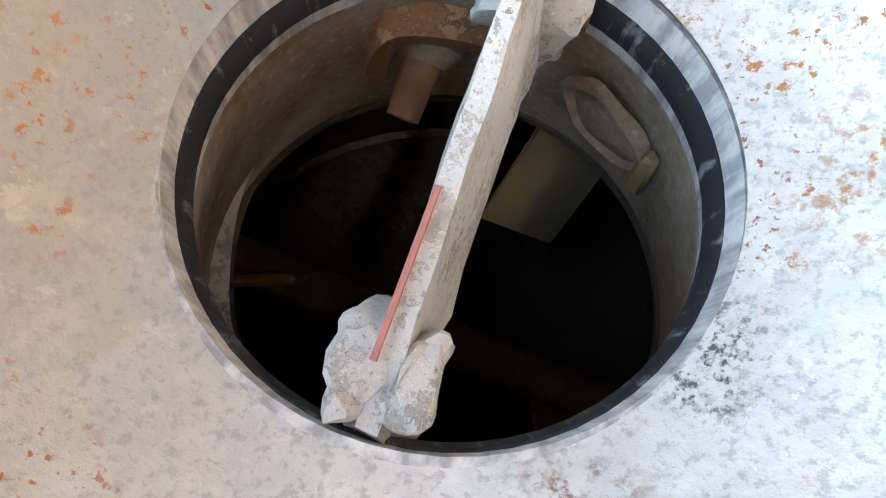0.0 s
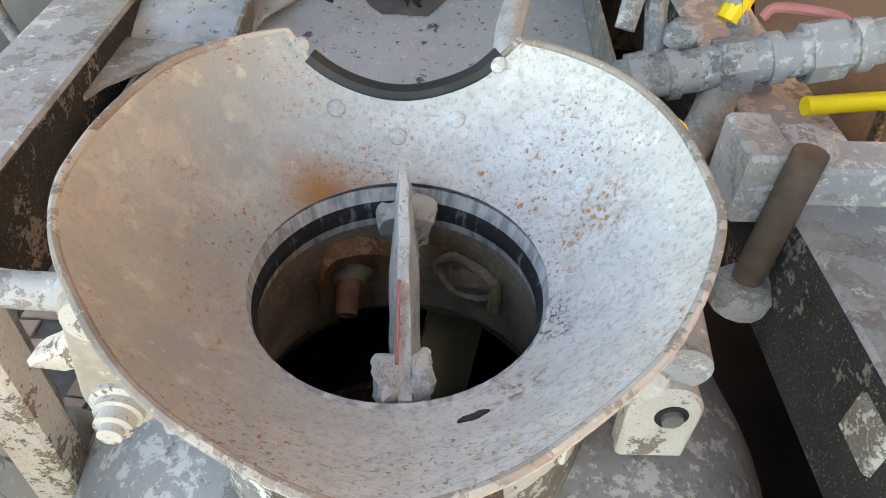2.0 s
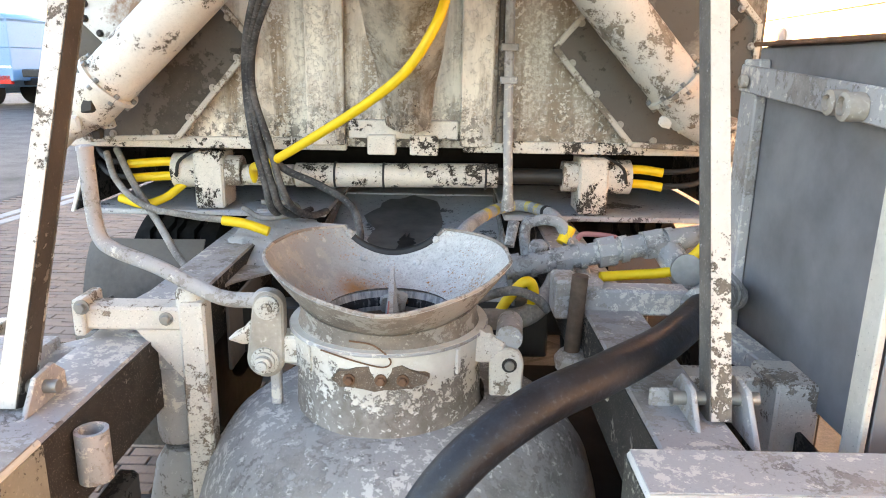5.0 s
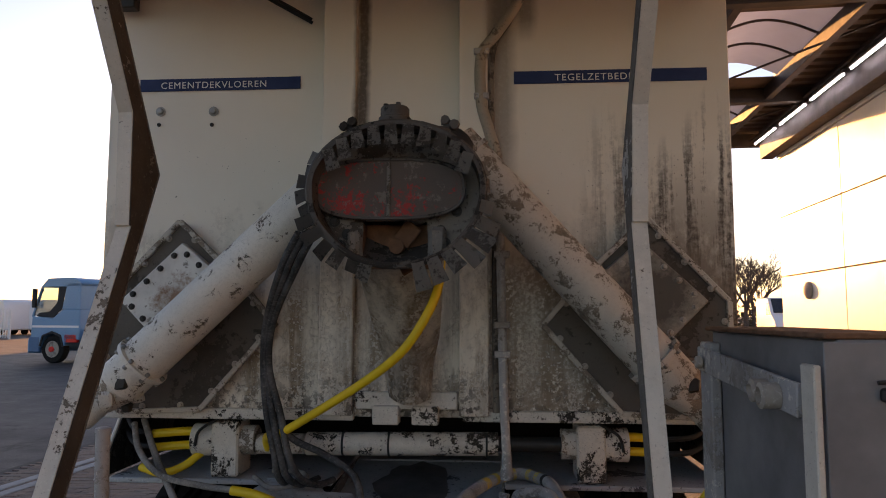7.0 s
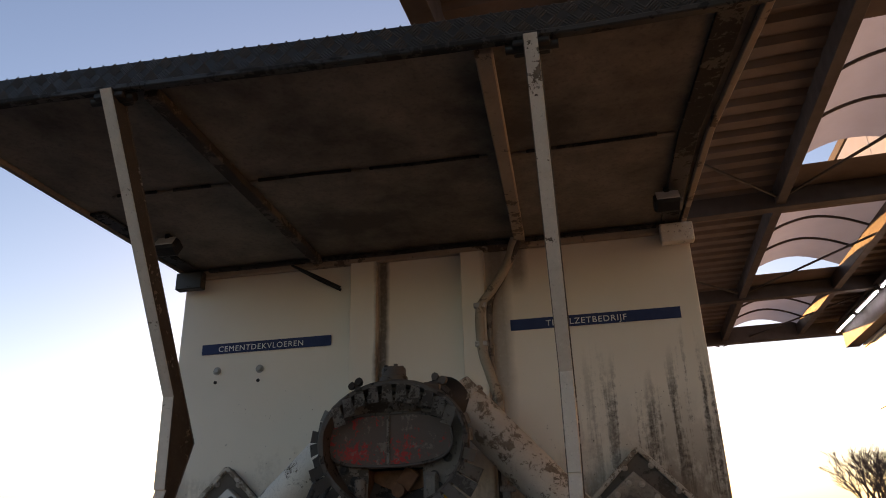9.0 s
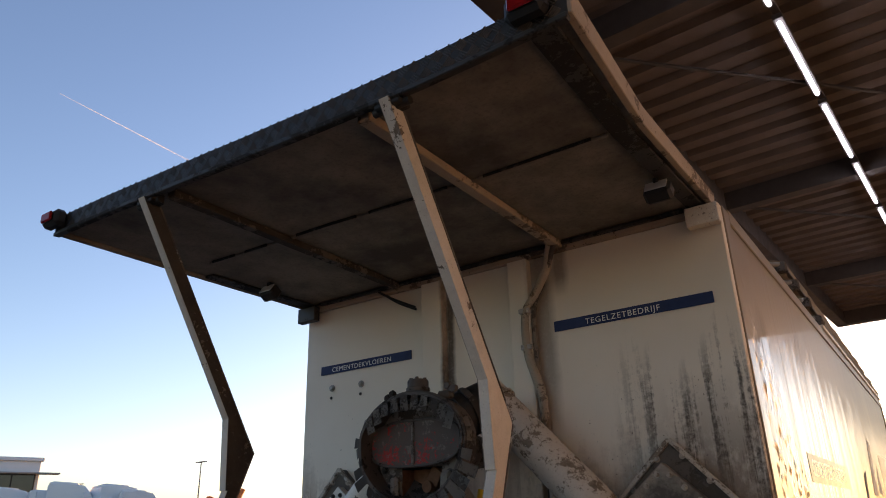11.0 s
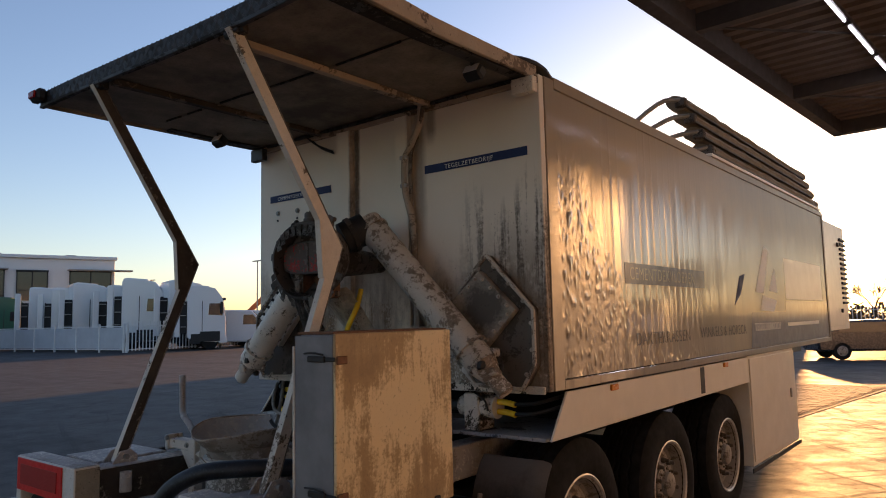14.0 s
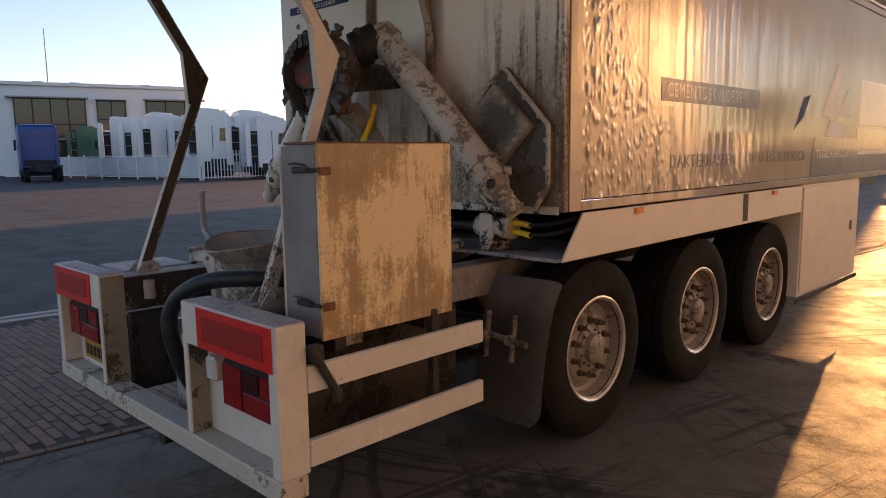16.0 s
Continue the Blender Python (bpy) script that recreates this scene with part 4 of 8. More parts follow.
def drooped(ob):
    """Bend a mesh of the overhang down with the sheet, and its long edge inwards."""
    bm = bmesh.new()
    bm.from_mesh(ob.data)
    for axis, lo, hi, n in (((1, 0, 0), -1.2, 1.2, 13), ((0, 1, 0), -1.5, -0.1, 8)):
        for k in range(n):
            c = lo + (hi - lo) * k / (n - 1)
            bmesh.ops.bisect_plane(bm, geom=bm.verts[:] + bm.edges[:] + bm.faces[:], plane_co=Vector(axis) * c, plane_no=axis)
    for v in bm.verts:
        w = min(1.0, max(0.0, (v.co.y + 1.6) / 0.7)) * min(1.0, max(0.0, (v.co.x - 0.85) / 0.4))
        v.co.z += droop(v.co.x, v.co.y) + 0.004 * noise.noise((v.co.x * 3, v.co.y * 2, 0))
        v.co.x -= 0.055 * w
    bm.to_mesh(ob.data)
    bm.free()


oh = part("roof_overhang", prism([(0.0, 3.122), (-1.57, 3.118), (-1.57, 3.172), (0.0, 3.165)], "x", -1.235, 1.27), SOFFIT, trailer, "dark sheet roof overhang")
part("fascia", box(-1.255, 1.285, -1.60, -1.572, 3.100, 3.186), CHECKER, oh, "dark checker plate fascia")
tread_v, tread_f = [], []
for row, z in enumerate((3.122, 3.164)):
    for g in range(60):
        cx, flip = -1.235 + 0.042 * g + 0.0, 1 if (g + row) % 2 else -1
        for k in range(5):
            ux, uz = math.cos(radians(45 * flip)), math.sin(radians(45 * flip))
            mx, mz = cx - uz * 0.0075 * (k - 2), z + ux * 0.0075 * (k - 2)
            b0 = len(tread_v)
            for y, hl, hw in ((-1.6003, 0.0165, 0.0028), (-1.6028, 0.0140, 0.0012)):
                for sx, sz in ((-1, -1), (1, -1), (1, 1), (-1, 1)):
                    tread_v.append((mx + ux * hl * sx - uz * hw * sz, y, mz + uz * hl * sx + ux * hw * sz))
            tread_f += [tuple(b0 + i for i in q) for q in ((4, 5, 6, 7), (0, 1, 5, 4), (1, 2, 6, 5), (2, 3, 7, 6), (3, 0, 4, 7))]
tread = bpy.data.meshes.new("tread_bars")
tread.from_pydata(tread_v, [], tread_f)
tread.materials.append(TREAD)
tread_ob = new("tread_pattern", tread)
tread_ob.parent = oh
tagged(tread_ob, "raised tread bars of the checker plate", kind="stuff")
part("fascia_lip", rough_up(beam((-1.25, -1.592, 3.098), (1.28, -1.592, 3.098), 0.03, 0.02), 0.006, 9), SOOT_SHADE, oh)
# Black strips along the underside's edges and where it meets the wall.
part("edge_channel", rough_up(beam((1.195, -1.56, 3.110), (1.215, -0.05, 3.112), 0.085, 0.012, 0.003), 0.006, 11), SOOT_SHADE, oh, "black ragged strip along the edge")
part("edge_channel", rough_up(beam((-1.20, -0.80, 3.111), (-1.19, -0.05, 3.112), 0.07, 0.012, 0.003), 0.006, 11), SOOT_SHADE, oh)
part("ledge_seal", rough_up(beam((-1.1, -0.050, 3.107), (1.15, -0.050, 3.107), 0.024, 0.018, 0.003), 0.005, 14), SOOT_SHADE, oh, "black strip over the wall")
for x0, x1 in ((-1.02, -0.85), (-0.78, -0.62), (-0.42, -0.05), (0.02, 0.43), (0.60, 1.08)):
    part("seam_bead", rough_up(box(x0, x1, -0.922, -0.9155, 3.107, 3.1185, 0.001), 0.003, 30), SOOT_SHADE, oh)
for xr, xw in ((-0.462, -0.515), (0.54, 0.488)):
    part("roof_beam", beam((xr, -1.555, 3.100), (xw, -0.045, 3.104), 0.05, 0.034, 0.004), SOOTED if xr > 0 else BEAM_BLACK, oh)
for s in (-1, 1):
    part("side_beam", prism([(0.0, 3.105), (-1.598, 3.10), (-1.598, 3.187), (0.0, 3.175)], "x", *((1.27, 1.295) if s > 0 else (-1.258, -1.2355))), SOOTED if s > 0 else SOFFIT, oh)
    part("corner_bracket", box(*sorted((s * 1.12, s * 1.262)), -0.085, -0.037, 3.01, 3.10), PAINT if s > 0 else SOOT_SHADE, trailer)
part("seam_strip", box(-0.46, 0.46, -0.915, -0.895, 3.108, 3.119), SOFFIT, oh)
part("seam_strip", box(0.54, 1.15, -0.915, -0.895, 3.108, 3.119), SOFFIT, oh)
part("seam_strip", box(-1.05, -0.54, -0.915, -0.895, 3.108, 3.119), SOFFIT, oh)


def work_lamp(x, y):
    t = thing("work_lamp", "small dark work lamp with a clear lens under the roof overhang", "lamp", "work lamps under the overhang")
    dz = droop(x, y)
    m = pose(x, y, 3.06 + dz, -35, 0, 0)
    part("shell", turned(box(-0.055, 0.055, -0.03, 0.035, -0.035, 0.035, 0.012), m), BLACK, t)
    part("lens", turned(box(-0.045, 0.045, -0.036, -0.031, -0.027, 0.027, 0.002), m), CLEARLENS, t, "clear lens")
    part("bracket", box(x - 0.012, x + 0.012, y - 0.02, y + 0.02, 3.09 + dz, 3.119 + dz), DARK, t)


work_lamp(1.12, -0.43)
work_lamp(-1.05, -0.5)
for x in (-1.21, 1.18):
    t = thing("marker_lamp", "red marker lamp in a rubber holder on the roof edge", "lamp", "marker lamps on the roof edge")
    part("holder", box(x - 0.06, x + 0.06, -1.66, -1.602, 3.115 + droop(x, -1.6), 3.19 + droop(x, -1.6), 0.015), BLACK, t)
    part("lens", box(x - 0.04, x + 0.04, -1.675, -1.661, 3.13 + droop(x, -1.6), 3.175 + droop(x, -1.6), 0.006), RED_LENS, t, "red lens")
tarp_end = rough_up(tube([(0.98, -0.12, 3.20), (1.12, -0.06, 3.215), (1.18, 0.1, 3.20), (1.16, 0.3, 3.17)], (0.035, 0.035), 10), 0.015, 8)
solid("cloth_bundle", tarp_end, BLACK, "dark cloth bundle lying on the roof corner", "cloth")

for ob in [oh] + list(oh.children):
    drooped(ob)
# cranked posts of the overhang: folded plate, deep at the knee
def crank(top, knee, foot, front, back):
    """The side outline of a cranked bar whose edges lie front and back of its line."""
    top, knee, foot = Vector(top), Vector(knee), Vector(foot)
    d1, d2 = (knee - top).normalized(), (foot - knee).normalized()
    n1, n2 = Vector((d1.y, -d1.x)), Vector((d2.y, -d2.x))
    nb = (n1 + n2).normalized()
    k = 1 / n1.dot(nb)
    return [(top + n1 * front, top + n1 * back), (knee + nb * front * k, knee + nb * back * k), (foot + n2 * front, foot + n2 * back)]


def crank_bm(rows, x0, x1):
    """Two quads long, pushed out from x0 to x1."""
    bm = bmesh.new()
    v = [[bm.verts.new((x, *p)) for x in (x0, x1) for p in (a, b)] for a, b in rows]
    for p, q in zip(v, v[1:]):
        for a, b in ((0, 1), (1, 3), (3, 2), (2, 0)):
            bm.faces.new((p[a], p[b], q[b], q[a]))
    for e in (v[0], v[-1]):
        bm.faces.new((e[0], e[1], e[3], e[2]))
    bmesh.ops.recalc_face_normals(bm, faces=bm.faces)
    return bm


for x, xb, name in ((0.672, 0.655, "R"), (-0.572, -0.64, "L")):
    lean = (xb - x) / 1.1

    def leant(bm):
        for v in bm.verts:
            v.co.x += min(0.0, v.co.z - 2.13) * -lean
        return bm
    topz = (3.055 if name == "R" else 3.09)
    ends = ((-1.60, topz), (-1.01, 2.13), (-1.40, 1.05))
    p = part("roof_post", leant(crank_bm(crank(*ends, 0.018, -0.036), x - 0.018, x + 0.018)), POST, trailer, "cranked cream post with worn paint")
    gus = [(-1.113, 2.262), (-1.091, 1.985), (-1.062, 1.985), (-1.028, 2.13), (-1.078, 2.262)]
    part("knee_gusset", leant(prism(gus, "x", x - 0.0184, x + 0.0184, 0.001)), POST, p)
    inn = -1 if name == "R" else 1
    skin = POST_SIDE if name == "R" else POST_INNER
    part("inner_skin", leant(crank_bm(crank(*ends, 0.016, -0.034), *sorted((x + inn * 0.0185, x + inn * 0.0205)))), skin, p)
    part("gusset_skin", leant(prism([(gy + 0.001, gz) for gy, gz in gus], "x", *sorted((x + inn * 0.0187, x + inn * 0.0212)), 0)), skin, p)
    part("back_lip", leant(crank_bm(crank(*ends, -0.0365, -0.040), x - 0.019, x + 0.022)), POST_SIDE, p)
    for s in (-1, 1):
        part("foot_lug", prism([(-1.47, 1.02), (-1.30, 1.02), (-1.305, 1.085), (-1.34, 1.115), (-1.40, 1.11)], "x", xb + s * 0.05 - 0.005, xb + s * 0.05 + 0.005, 0.002), FRAME, p)
    part("foot_bolt", rod((xb - 0.08, -1.375, 1.082), (xb + 0.08, -1.375, 1.082), 0.013), STEEL, p)
    part("head_bracket", box(x - 0.05, x + 0.05, -1.60, -1.54, topz - 0.03, 3.112 + droop(x, -1.6)), DARK, p)
    part("head_bolt", rod((x - 0.07, -1.57, topz - 0.02), (x + 0.07, -1.57, topz - 0.02), 0.014), DARK, p)

# bay under the rear wall, skirts, tool box, front cabinet
part("bay_floor", box(-1.2, -0.30, 0.02, 0.75, 1.105, 1.125), SHEET_GREY, trailer)
part("bay_floor", box(0.37, 1.2, 0.02, 0.75, 1.105, 1.125), SHEET_GREY, trailer)
part("bay_floor", box(-0.299, 0.369, 0.55, 0.75, 1.085, 1.105), SHEET_GREY, trailer)
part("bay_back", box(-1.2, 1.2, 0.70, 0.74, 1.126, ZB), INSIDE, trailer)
for s in (-1, 1):
    a, b = sorted((s * (W - 0.015), s * W))
    sk = part("skirt", prism([(0.19, ZB - 0.012), (3.62, ZB - 0.012), (3.62, 1.135), (0.0, 1.115)], "x", a, b, 0.003), PAINT_CLEAN, trailer, "cream lower skirt")
    # Added black sheet that darkens the inside of the skirt.
    part("skirt_back", prism([(0.195, ZB - 0.014), (3.6, ZB - 0.014), (3.6, 1.14), (0.012, 1.12)], "x", *sorted((s * (W - 0.022), s * (W - 0.016))), 0.001), SOOT_SHADE, sk, "black sheet added to darken the inside of the skirt")
    part("skirt_gap", box(*sorted((s * (W - 0.004), s * (W + 0.003))), 2.33, 2.42, 1.15, ZB - 0.02, 0.001), BLACK, sk)
    for y in (0.72, 2.9):
        part("side_marker", box(*sorted((s * W, s * (W + 0.018))), y, y + 0.09, ZB - 0.055, ZB - 0.018, 0.004), AMBER, trailer, "amber side marker")
    a, b = sorted((s * (W - 0.6), s * (W - 0.012)))
    tb = part("tool_box", box(a, b, 3.66, 5.42, 0.36, ZB - 0.004), PAINT_CLEAN, trailer, "cream side tool box")
    a, b = sorted((s * (W - 0.011), s * W))
    part("tool_box_door", box(a, b, 3.685, 5.395, 0.40, ZB - 0.03, 0.004), PAINT_CLEAN, tb)
    for y in (5.15,):
        part("door_latch", box(*sorted((s * W, s * (W + 0.015))), y - 0.02, y + 0.02, 0.85, 0.95, 0.004), STEEL, tb)
    part("lower_bar", box(a, b, 3.6, 5.5, 0.31, 0.355, 0.004), BLACK, tb)
cab = part("engine_cabinet", box(-1.2, 1.2, 7.62, 9.4, 1.5, 3.08), PAINT_CLEAN, trailer, "cream engine cabinet at the front")
for s in (-1, 1):
    part("cabinet_door", box(*sorted((s * 1.2, s * 1.212)), 7.68, 8.9, 1.56, 3.02), PAINT_CLEAN, cab)
    for k in range(14):
        part("louvre", beam((s * 1.215, 8.93, 1.9 + 0.075 * k), (s * 1.215, 9.38, 1.9 + 0.075 * k), 0.03, 0.035, 0.003), BLACK, cab)
    for z in (2.75, 1.75):
        part("door_handle", box(*sorted((s * 1.212, s * 1.235)), 8.72, 8.82, z, z + 0.06, 0.006), BLACK, cab)
part("gooseneck", box(-0.5, 0.5, 5.4, 9.3, 1.15, 1.45), DARK, trailer)

# chassis
for s in (-1, 1):
    part("chassis_rail", box(*sorted((s * 0.40, s * 0.52)), 0.8, 6.5, 0.86, 1.10), DARK, trailer)
part("cross_member", box(-0.4, 0.4, 0.9, 1.0, 0.85, 1.0), DARK, trailer)
AXLES = (0.515, 1.88, 3.24)
for y in AXLES:
    part("axle", rod((-0.9, y, 0.53), (0.9, y, 0.53), 0.07), DARK, trailer)


def tyre_bm():
    """A worn tyre with zigzag grooves round the tread and cuts across the shoulders."""
    prof = [(0.285, -0.17), (0.31, -0.19), (0.42, -0.198), (0.49, -0.185), (0.522, -0.165), (0.53, -0.11), (0.53, -0.103), (0.508, -0.098),
            (0.508, -0.082), (0.53, -0.077), (0.532, -0.04), (0.532, -0.033), (0.510, -0.028), (0.510, -0.012), (0.532, -0.007)]
    prof = prof + [(r, -z) for r, z in prof[::-1]]
    seg = 120
    bm = lathe(prof, seg, closed=True)
    for v in bm.verts:
        r = math.hypot(v.co.x, v.co.y)
        k = int(round(math.atan2(v.co.y, v.co.x) / (2 * math.pi) * seg)) % seg
        if abs(v.co.z) < 0.13 and r > 0.5:
            v.co.z += (-0.007, 0.0, 0.007, 0.0)[k % 4]
        if r > 0.526 and abs(v.co.z) > 0.1 and k % 4 == 0:
            v.co.x, v.co.y = v.co.x * 0.982, v.co.y * 0.982
    return bm


def rim_bm():
    return lathe([(0.29, 0.172), (0.315, 0.185), (0.31, 0.19), (0.288, 0.176), (0.278, 0.13), (0.27, 0.105), (0.248, 0.092), (0.222, 0.102), (0.205, 0.122), (0.14, 0.128), (0.14, 0.0), (0.27, 0.0)], 40, closed=True)


tyre_src, rim_src, hub_src, nut_src = None, None, None, None
for y in AXLES:
    for s in (-1, 1):
        m = pose(s * 0.955, y, 0.53, 0, s * 90, 0)
        if tyre_src is None:
            tyre_src = as_mesh("tyre", tyre_bm(), TYRE)
            lip_src = as_mesh("rim_lip", lathe([(0.300, 0.184), (0.316, 0.188), (0.318, 0.193), (0.309, 0.196), (0.298, 0.188)], 40, closed=True), RIM_LIP)
            rim_src = as_mesh("rim", rim_bm(), CHROME)
            hub_src = as_mesh("hub", lathe([(0.138, 0.02), (0.138, 0.138), (0.122, 0.146), (0.088, 0.150), (0.084, 0.185), (0.07, 0.195), (0.0, 0.198)], 24), CHROME)
            nut_src = as_mesh("wheel_nut", lathe([(0.020, 0.0), (0.020, 0.028), (0.014, 0.031), (0.014, 0.052), (0.010, 0.058), (0.0, 0.059)], 8), NUT_BROWN)
            stud_src = as_mesh("hub_bolt", lathe([(0.009, 0.0), (0.009, 0.009), (0.005, 0.012), (0.0, 0.012)], 6), NUT_BROWN)
        wheel = new("wheel", tyre_src)
        wheel.parent, wheel.matrix_basis = trailer, m
        wheel.name = "wheel"
        tagged(wheel, "worn black wide tyre on a steel rim")
        for nm, src in (("rim", rim_src), ("hub", hub_src), ("rim_lip", lip_src)):
            o = new(nm, src)
            o.parent = wheel
        for k in range(12):
            a = 2 * math.pi * (k + 0.5) / 12
            o = new("hub_bolt", stud_src)
            o.parent, o.matrix_basis = wheel, pose(0.108 * math.cos(a), 0.108 * math.sin(a), 0.146)
        for k in range(10):
            a = 2 * math.pi * k / 10
            o = new("wheel_nut", nut_src)
            o.parent, o.matrix_basis = wheel, pose(0.1675 * math.cos(a), 0.1675 * math.sin(a), 0.125)

HEAD_CRUST = flaked("dark_crusted_steel", (0.27, 0.245, 0.215), (0.10, 0.088, 0.075), 0.5, 30, 0.8, 0.002, edge=0.2)
# mudguards behind the last axle
for s in (-1, 1):
    line = smooth_path([(0, -0.172, 0.25), (0, -0.155, 0.45), (0, -0.118, 0.66), (0, -0.062, 0.85), (0, -0.008, 0.95), (0, 0.04, 1.005)], 5)
    bm = bmesh.new()
    rows, n = [], len(line) - 1
    for i, p in enumerate(line):
        end = min(i, n - i) / n
        trim = 0.05 * (1 - math.sqrt(max(0.0, 1 - (1 - min(1.0, end / 0.10)) ** 2)))
        xs = [0.77 + (0.445 - trim) * k / 10 for k in range(11)]
        rows.append([bm.verts.new((s * x, p.y + 0.022 * max(0.0, (x - 1.17) / 0.045) ** 2 + 0.01 * ((x - 0.99) / 0.22) ** 2, p.z)) for x in xs])
    for p, q in zip(rows, rows[1:]):
        for k in range(10):
            bm.faces.new((p[k], p[k + 1], q[k + 1], q[k]))
    bmesh.ops.recalc_face_normals(bm, faces=bm.faces)
    bmesh.ops.solidify(bm, geom=bm.faces[:], thickness=0.008)
    g = part("mudguard", bm, MUDFLAP, trailer, "black mudguard, paler towards the top")
    part("guard_bracket", rod((s * 0.84, -0.172, 0.72), (s * 1.17, -0.20, 0.70), 0.016), HEAD_CRUST, g)
    for x in (0.88, 1.06):
        part("clamp", rough_up(beam((s * x, -0.182, 0.585), (s * x, -0.150, 0.835), 0.032, 0.016, 0.004, (1, 0, 0)), 0.004, 40), HEAD_CRUST, g, "crusted clamp bar")
        part("clamp_nut", rough_up(box(*sorted((s * (x - 0.026), s * (x + 0.026))), -0.225, -0.168, 0.685, 0.735, 0.010), 0.006, 40), HEAD_CRUST, g)

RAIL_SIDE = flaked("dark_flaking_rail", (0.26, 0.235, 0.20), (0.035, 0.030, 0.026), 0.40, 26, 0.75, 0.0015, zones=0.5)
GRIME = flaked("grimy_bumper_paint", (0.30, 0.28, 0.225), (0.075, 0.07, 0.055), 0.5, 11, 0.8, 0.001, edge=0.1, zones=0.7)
# rear frame, bumper and side guards
for s in (-1, 1):
    part("rear_rail", box(*sorted((s * 0.52, s * 0.67)), -1.60, 0.8, 0.86, 1.05, 0.006), FRAME, trailer, "cement-covered rear chassis rail")
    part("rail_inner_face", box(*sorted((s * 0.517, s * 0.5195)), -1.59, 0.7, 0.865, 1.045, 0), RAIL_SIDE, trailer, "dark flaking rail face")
    x0, x1 = (0.45, 1.19) if s > 0 else (-1.19, -0.495)
    g0, g1 = (x0 + 0.035, x1 - 0.06) if s > 0 else (x0 + 0.06, x1 - 0.035)
    bb = part("bumper_block", prism([(x0, 0.49), (x0, 1.075), (x1, 1.075), (x1, 0.49), (g1, 0.49), (g1, 0.895), (g0, 0.895), (g0, 0.49)], "y", -1.68, -1.55, 0.004), BUMPER, trailer, "cream rear bumper housing")
    part("top_plate", box(x0 + 0.004, x1 - 0.004, -1.672, -1.552, 1.0755, 1.0785, 0.001), FRAME, bb)
    part("recess_back", box(g0 + 0.001, g1 - 0.001, -1.585, -1.56, 0.49, 0.894, 0.002), BUMPER, bb)
    edge, face = (x0, g0) if s > 0 else (x1, g1)
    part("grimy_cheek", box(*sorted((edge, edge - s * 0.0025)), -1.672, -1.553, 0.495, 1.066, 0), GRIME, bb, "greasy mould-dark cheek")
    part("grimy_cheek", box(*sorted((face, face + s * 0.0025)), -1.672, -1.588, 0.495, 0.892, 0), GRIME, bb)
    rx0, rx1 = (0.60, 1.165) if s > 0 else (-1.165, -0.62)
    part("reflector", box(rx0, rx1, -1.688, -1.681, 0.90, 1.07, 0.001), RED, bb, "red reflective board")
    part("reflector_core", box(rx0 + 0.05, rx1 - 0.05, -1.692, -1.6885, 0.935, 1.04, 0.001), RED_CORE, bb)
    lx0, lx1 = (0.695, 1.125) if s > 0 else (-1.125, -0.68)
    tl = part("tail_lamp", box(lx0, lx1, -1.632, -1.586, 0.655, 0.865, 0.014), BLACK, bb, "smoky dark red tail lamp in a black casing")
    for u0, u1, v0, v1, lens in ((0.02, 0.36, 0.06, 0.90, RED_LENS), (0.39, 0.97, 0.06, 0.46, RED_LENS), (0.39, 0.66, 0.50, 0.90, SMOKED), (0.69, 0.97, 0.50, 0.90, RED_LENS)):
        part("tail_lamp_cell", box(lx0 + u0 * (lx1 - lx0), lx0 + u1 * (lx1 - lx0), -1.638, -1.6326, 0.655 + v0 * 0.21, 0.655 + v1 * 0.21, 0.004), lens, tl, "dark red lens")
    if s > 0:
        part("reverse_lamp", box(0.60, 0.68, -1.66, -1.60, 0.755, 0.86, 0.012), CLEARLENS, bb, "clear reversing lamp")
    for z0, z1 in ((0.80, 0.905), (0.51, 0.615)):
        part("side_guard_rail", box(*sorted((s * 1.165, s * 1.195)), -1.55, -0.56, z0, z1, 0.004), BUMPER, trailer, "cream side guard rail")
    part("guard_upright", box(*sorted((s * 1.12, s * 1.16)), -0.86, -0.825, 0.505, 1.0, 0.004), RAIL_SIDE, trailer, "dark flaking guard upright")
    la = part("locking_lever", beam((s * 1.212, -1.55, 0.985), (s * 1.217, -1.44, 0.79), 0.026, 0.032, 0.006), DARK, trailer, "black greasy locking lever")
    part("lever_pivot", rough_up(box(*sorted((s * 1.165, s * 1.222)), -1.548, -1.485, 0.912, 0.985, 0.012), 0.006, 30), DARK, la)
    part("lever_end", rough_up(box(*sorted((s * 1.198, s * 1.238)), -1.462, -1.415, 0.745, 0.80, 0.012), 0.006, 30), DARK, la)
# Added black sheet in place of the shade behind the guard.
part("inner_guard_panel", rough_up(box(0.90, 0.915, -1.50, -0.45, 0.42, 0.93, 0.004), 0.004, 8), SOOT_SHADE, trailer, "black sheet standing for the shade behind the side guard")
part("bumper_crossbar", box(-1.19, 1.19, -1.685, -1.56, 0.40, 0.488, 0.006), BEAM_PAINT, trailer, "cream lower bumper beam")
part("plate_holder", box(-1.02, -0.66, -1.60, -1.588, 0.53, 0.64, 0.002), PLATE_YELLOW, trailer, "yellow registration plate")
for k in range(6):
    part("plate_bar", box(-0.99 + 0.055 * k, -0.955 + 0.055 * k, -1.604, -1.601, 0.555, 0.615, 0.0), BLACK, trailer)
part("tow_tube", rod((0.12, -1.66, 0.36), (0.12, -1.2, 0.36), 0.035), DARK, trailer)
part("cross_beam", box(-0.47, 0.47, -0.55, -0.45, 0.80, 0.95, 0.006), DARK, trailer)
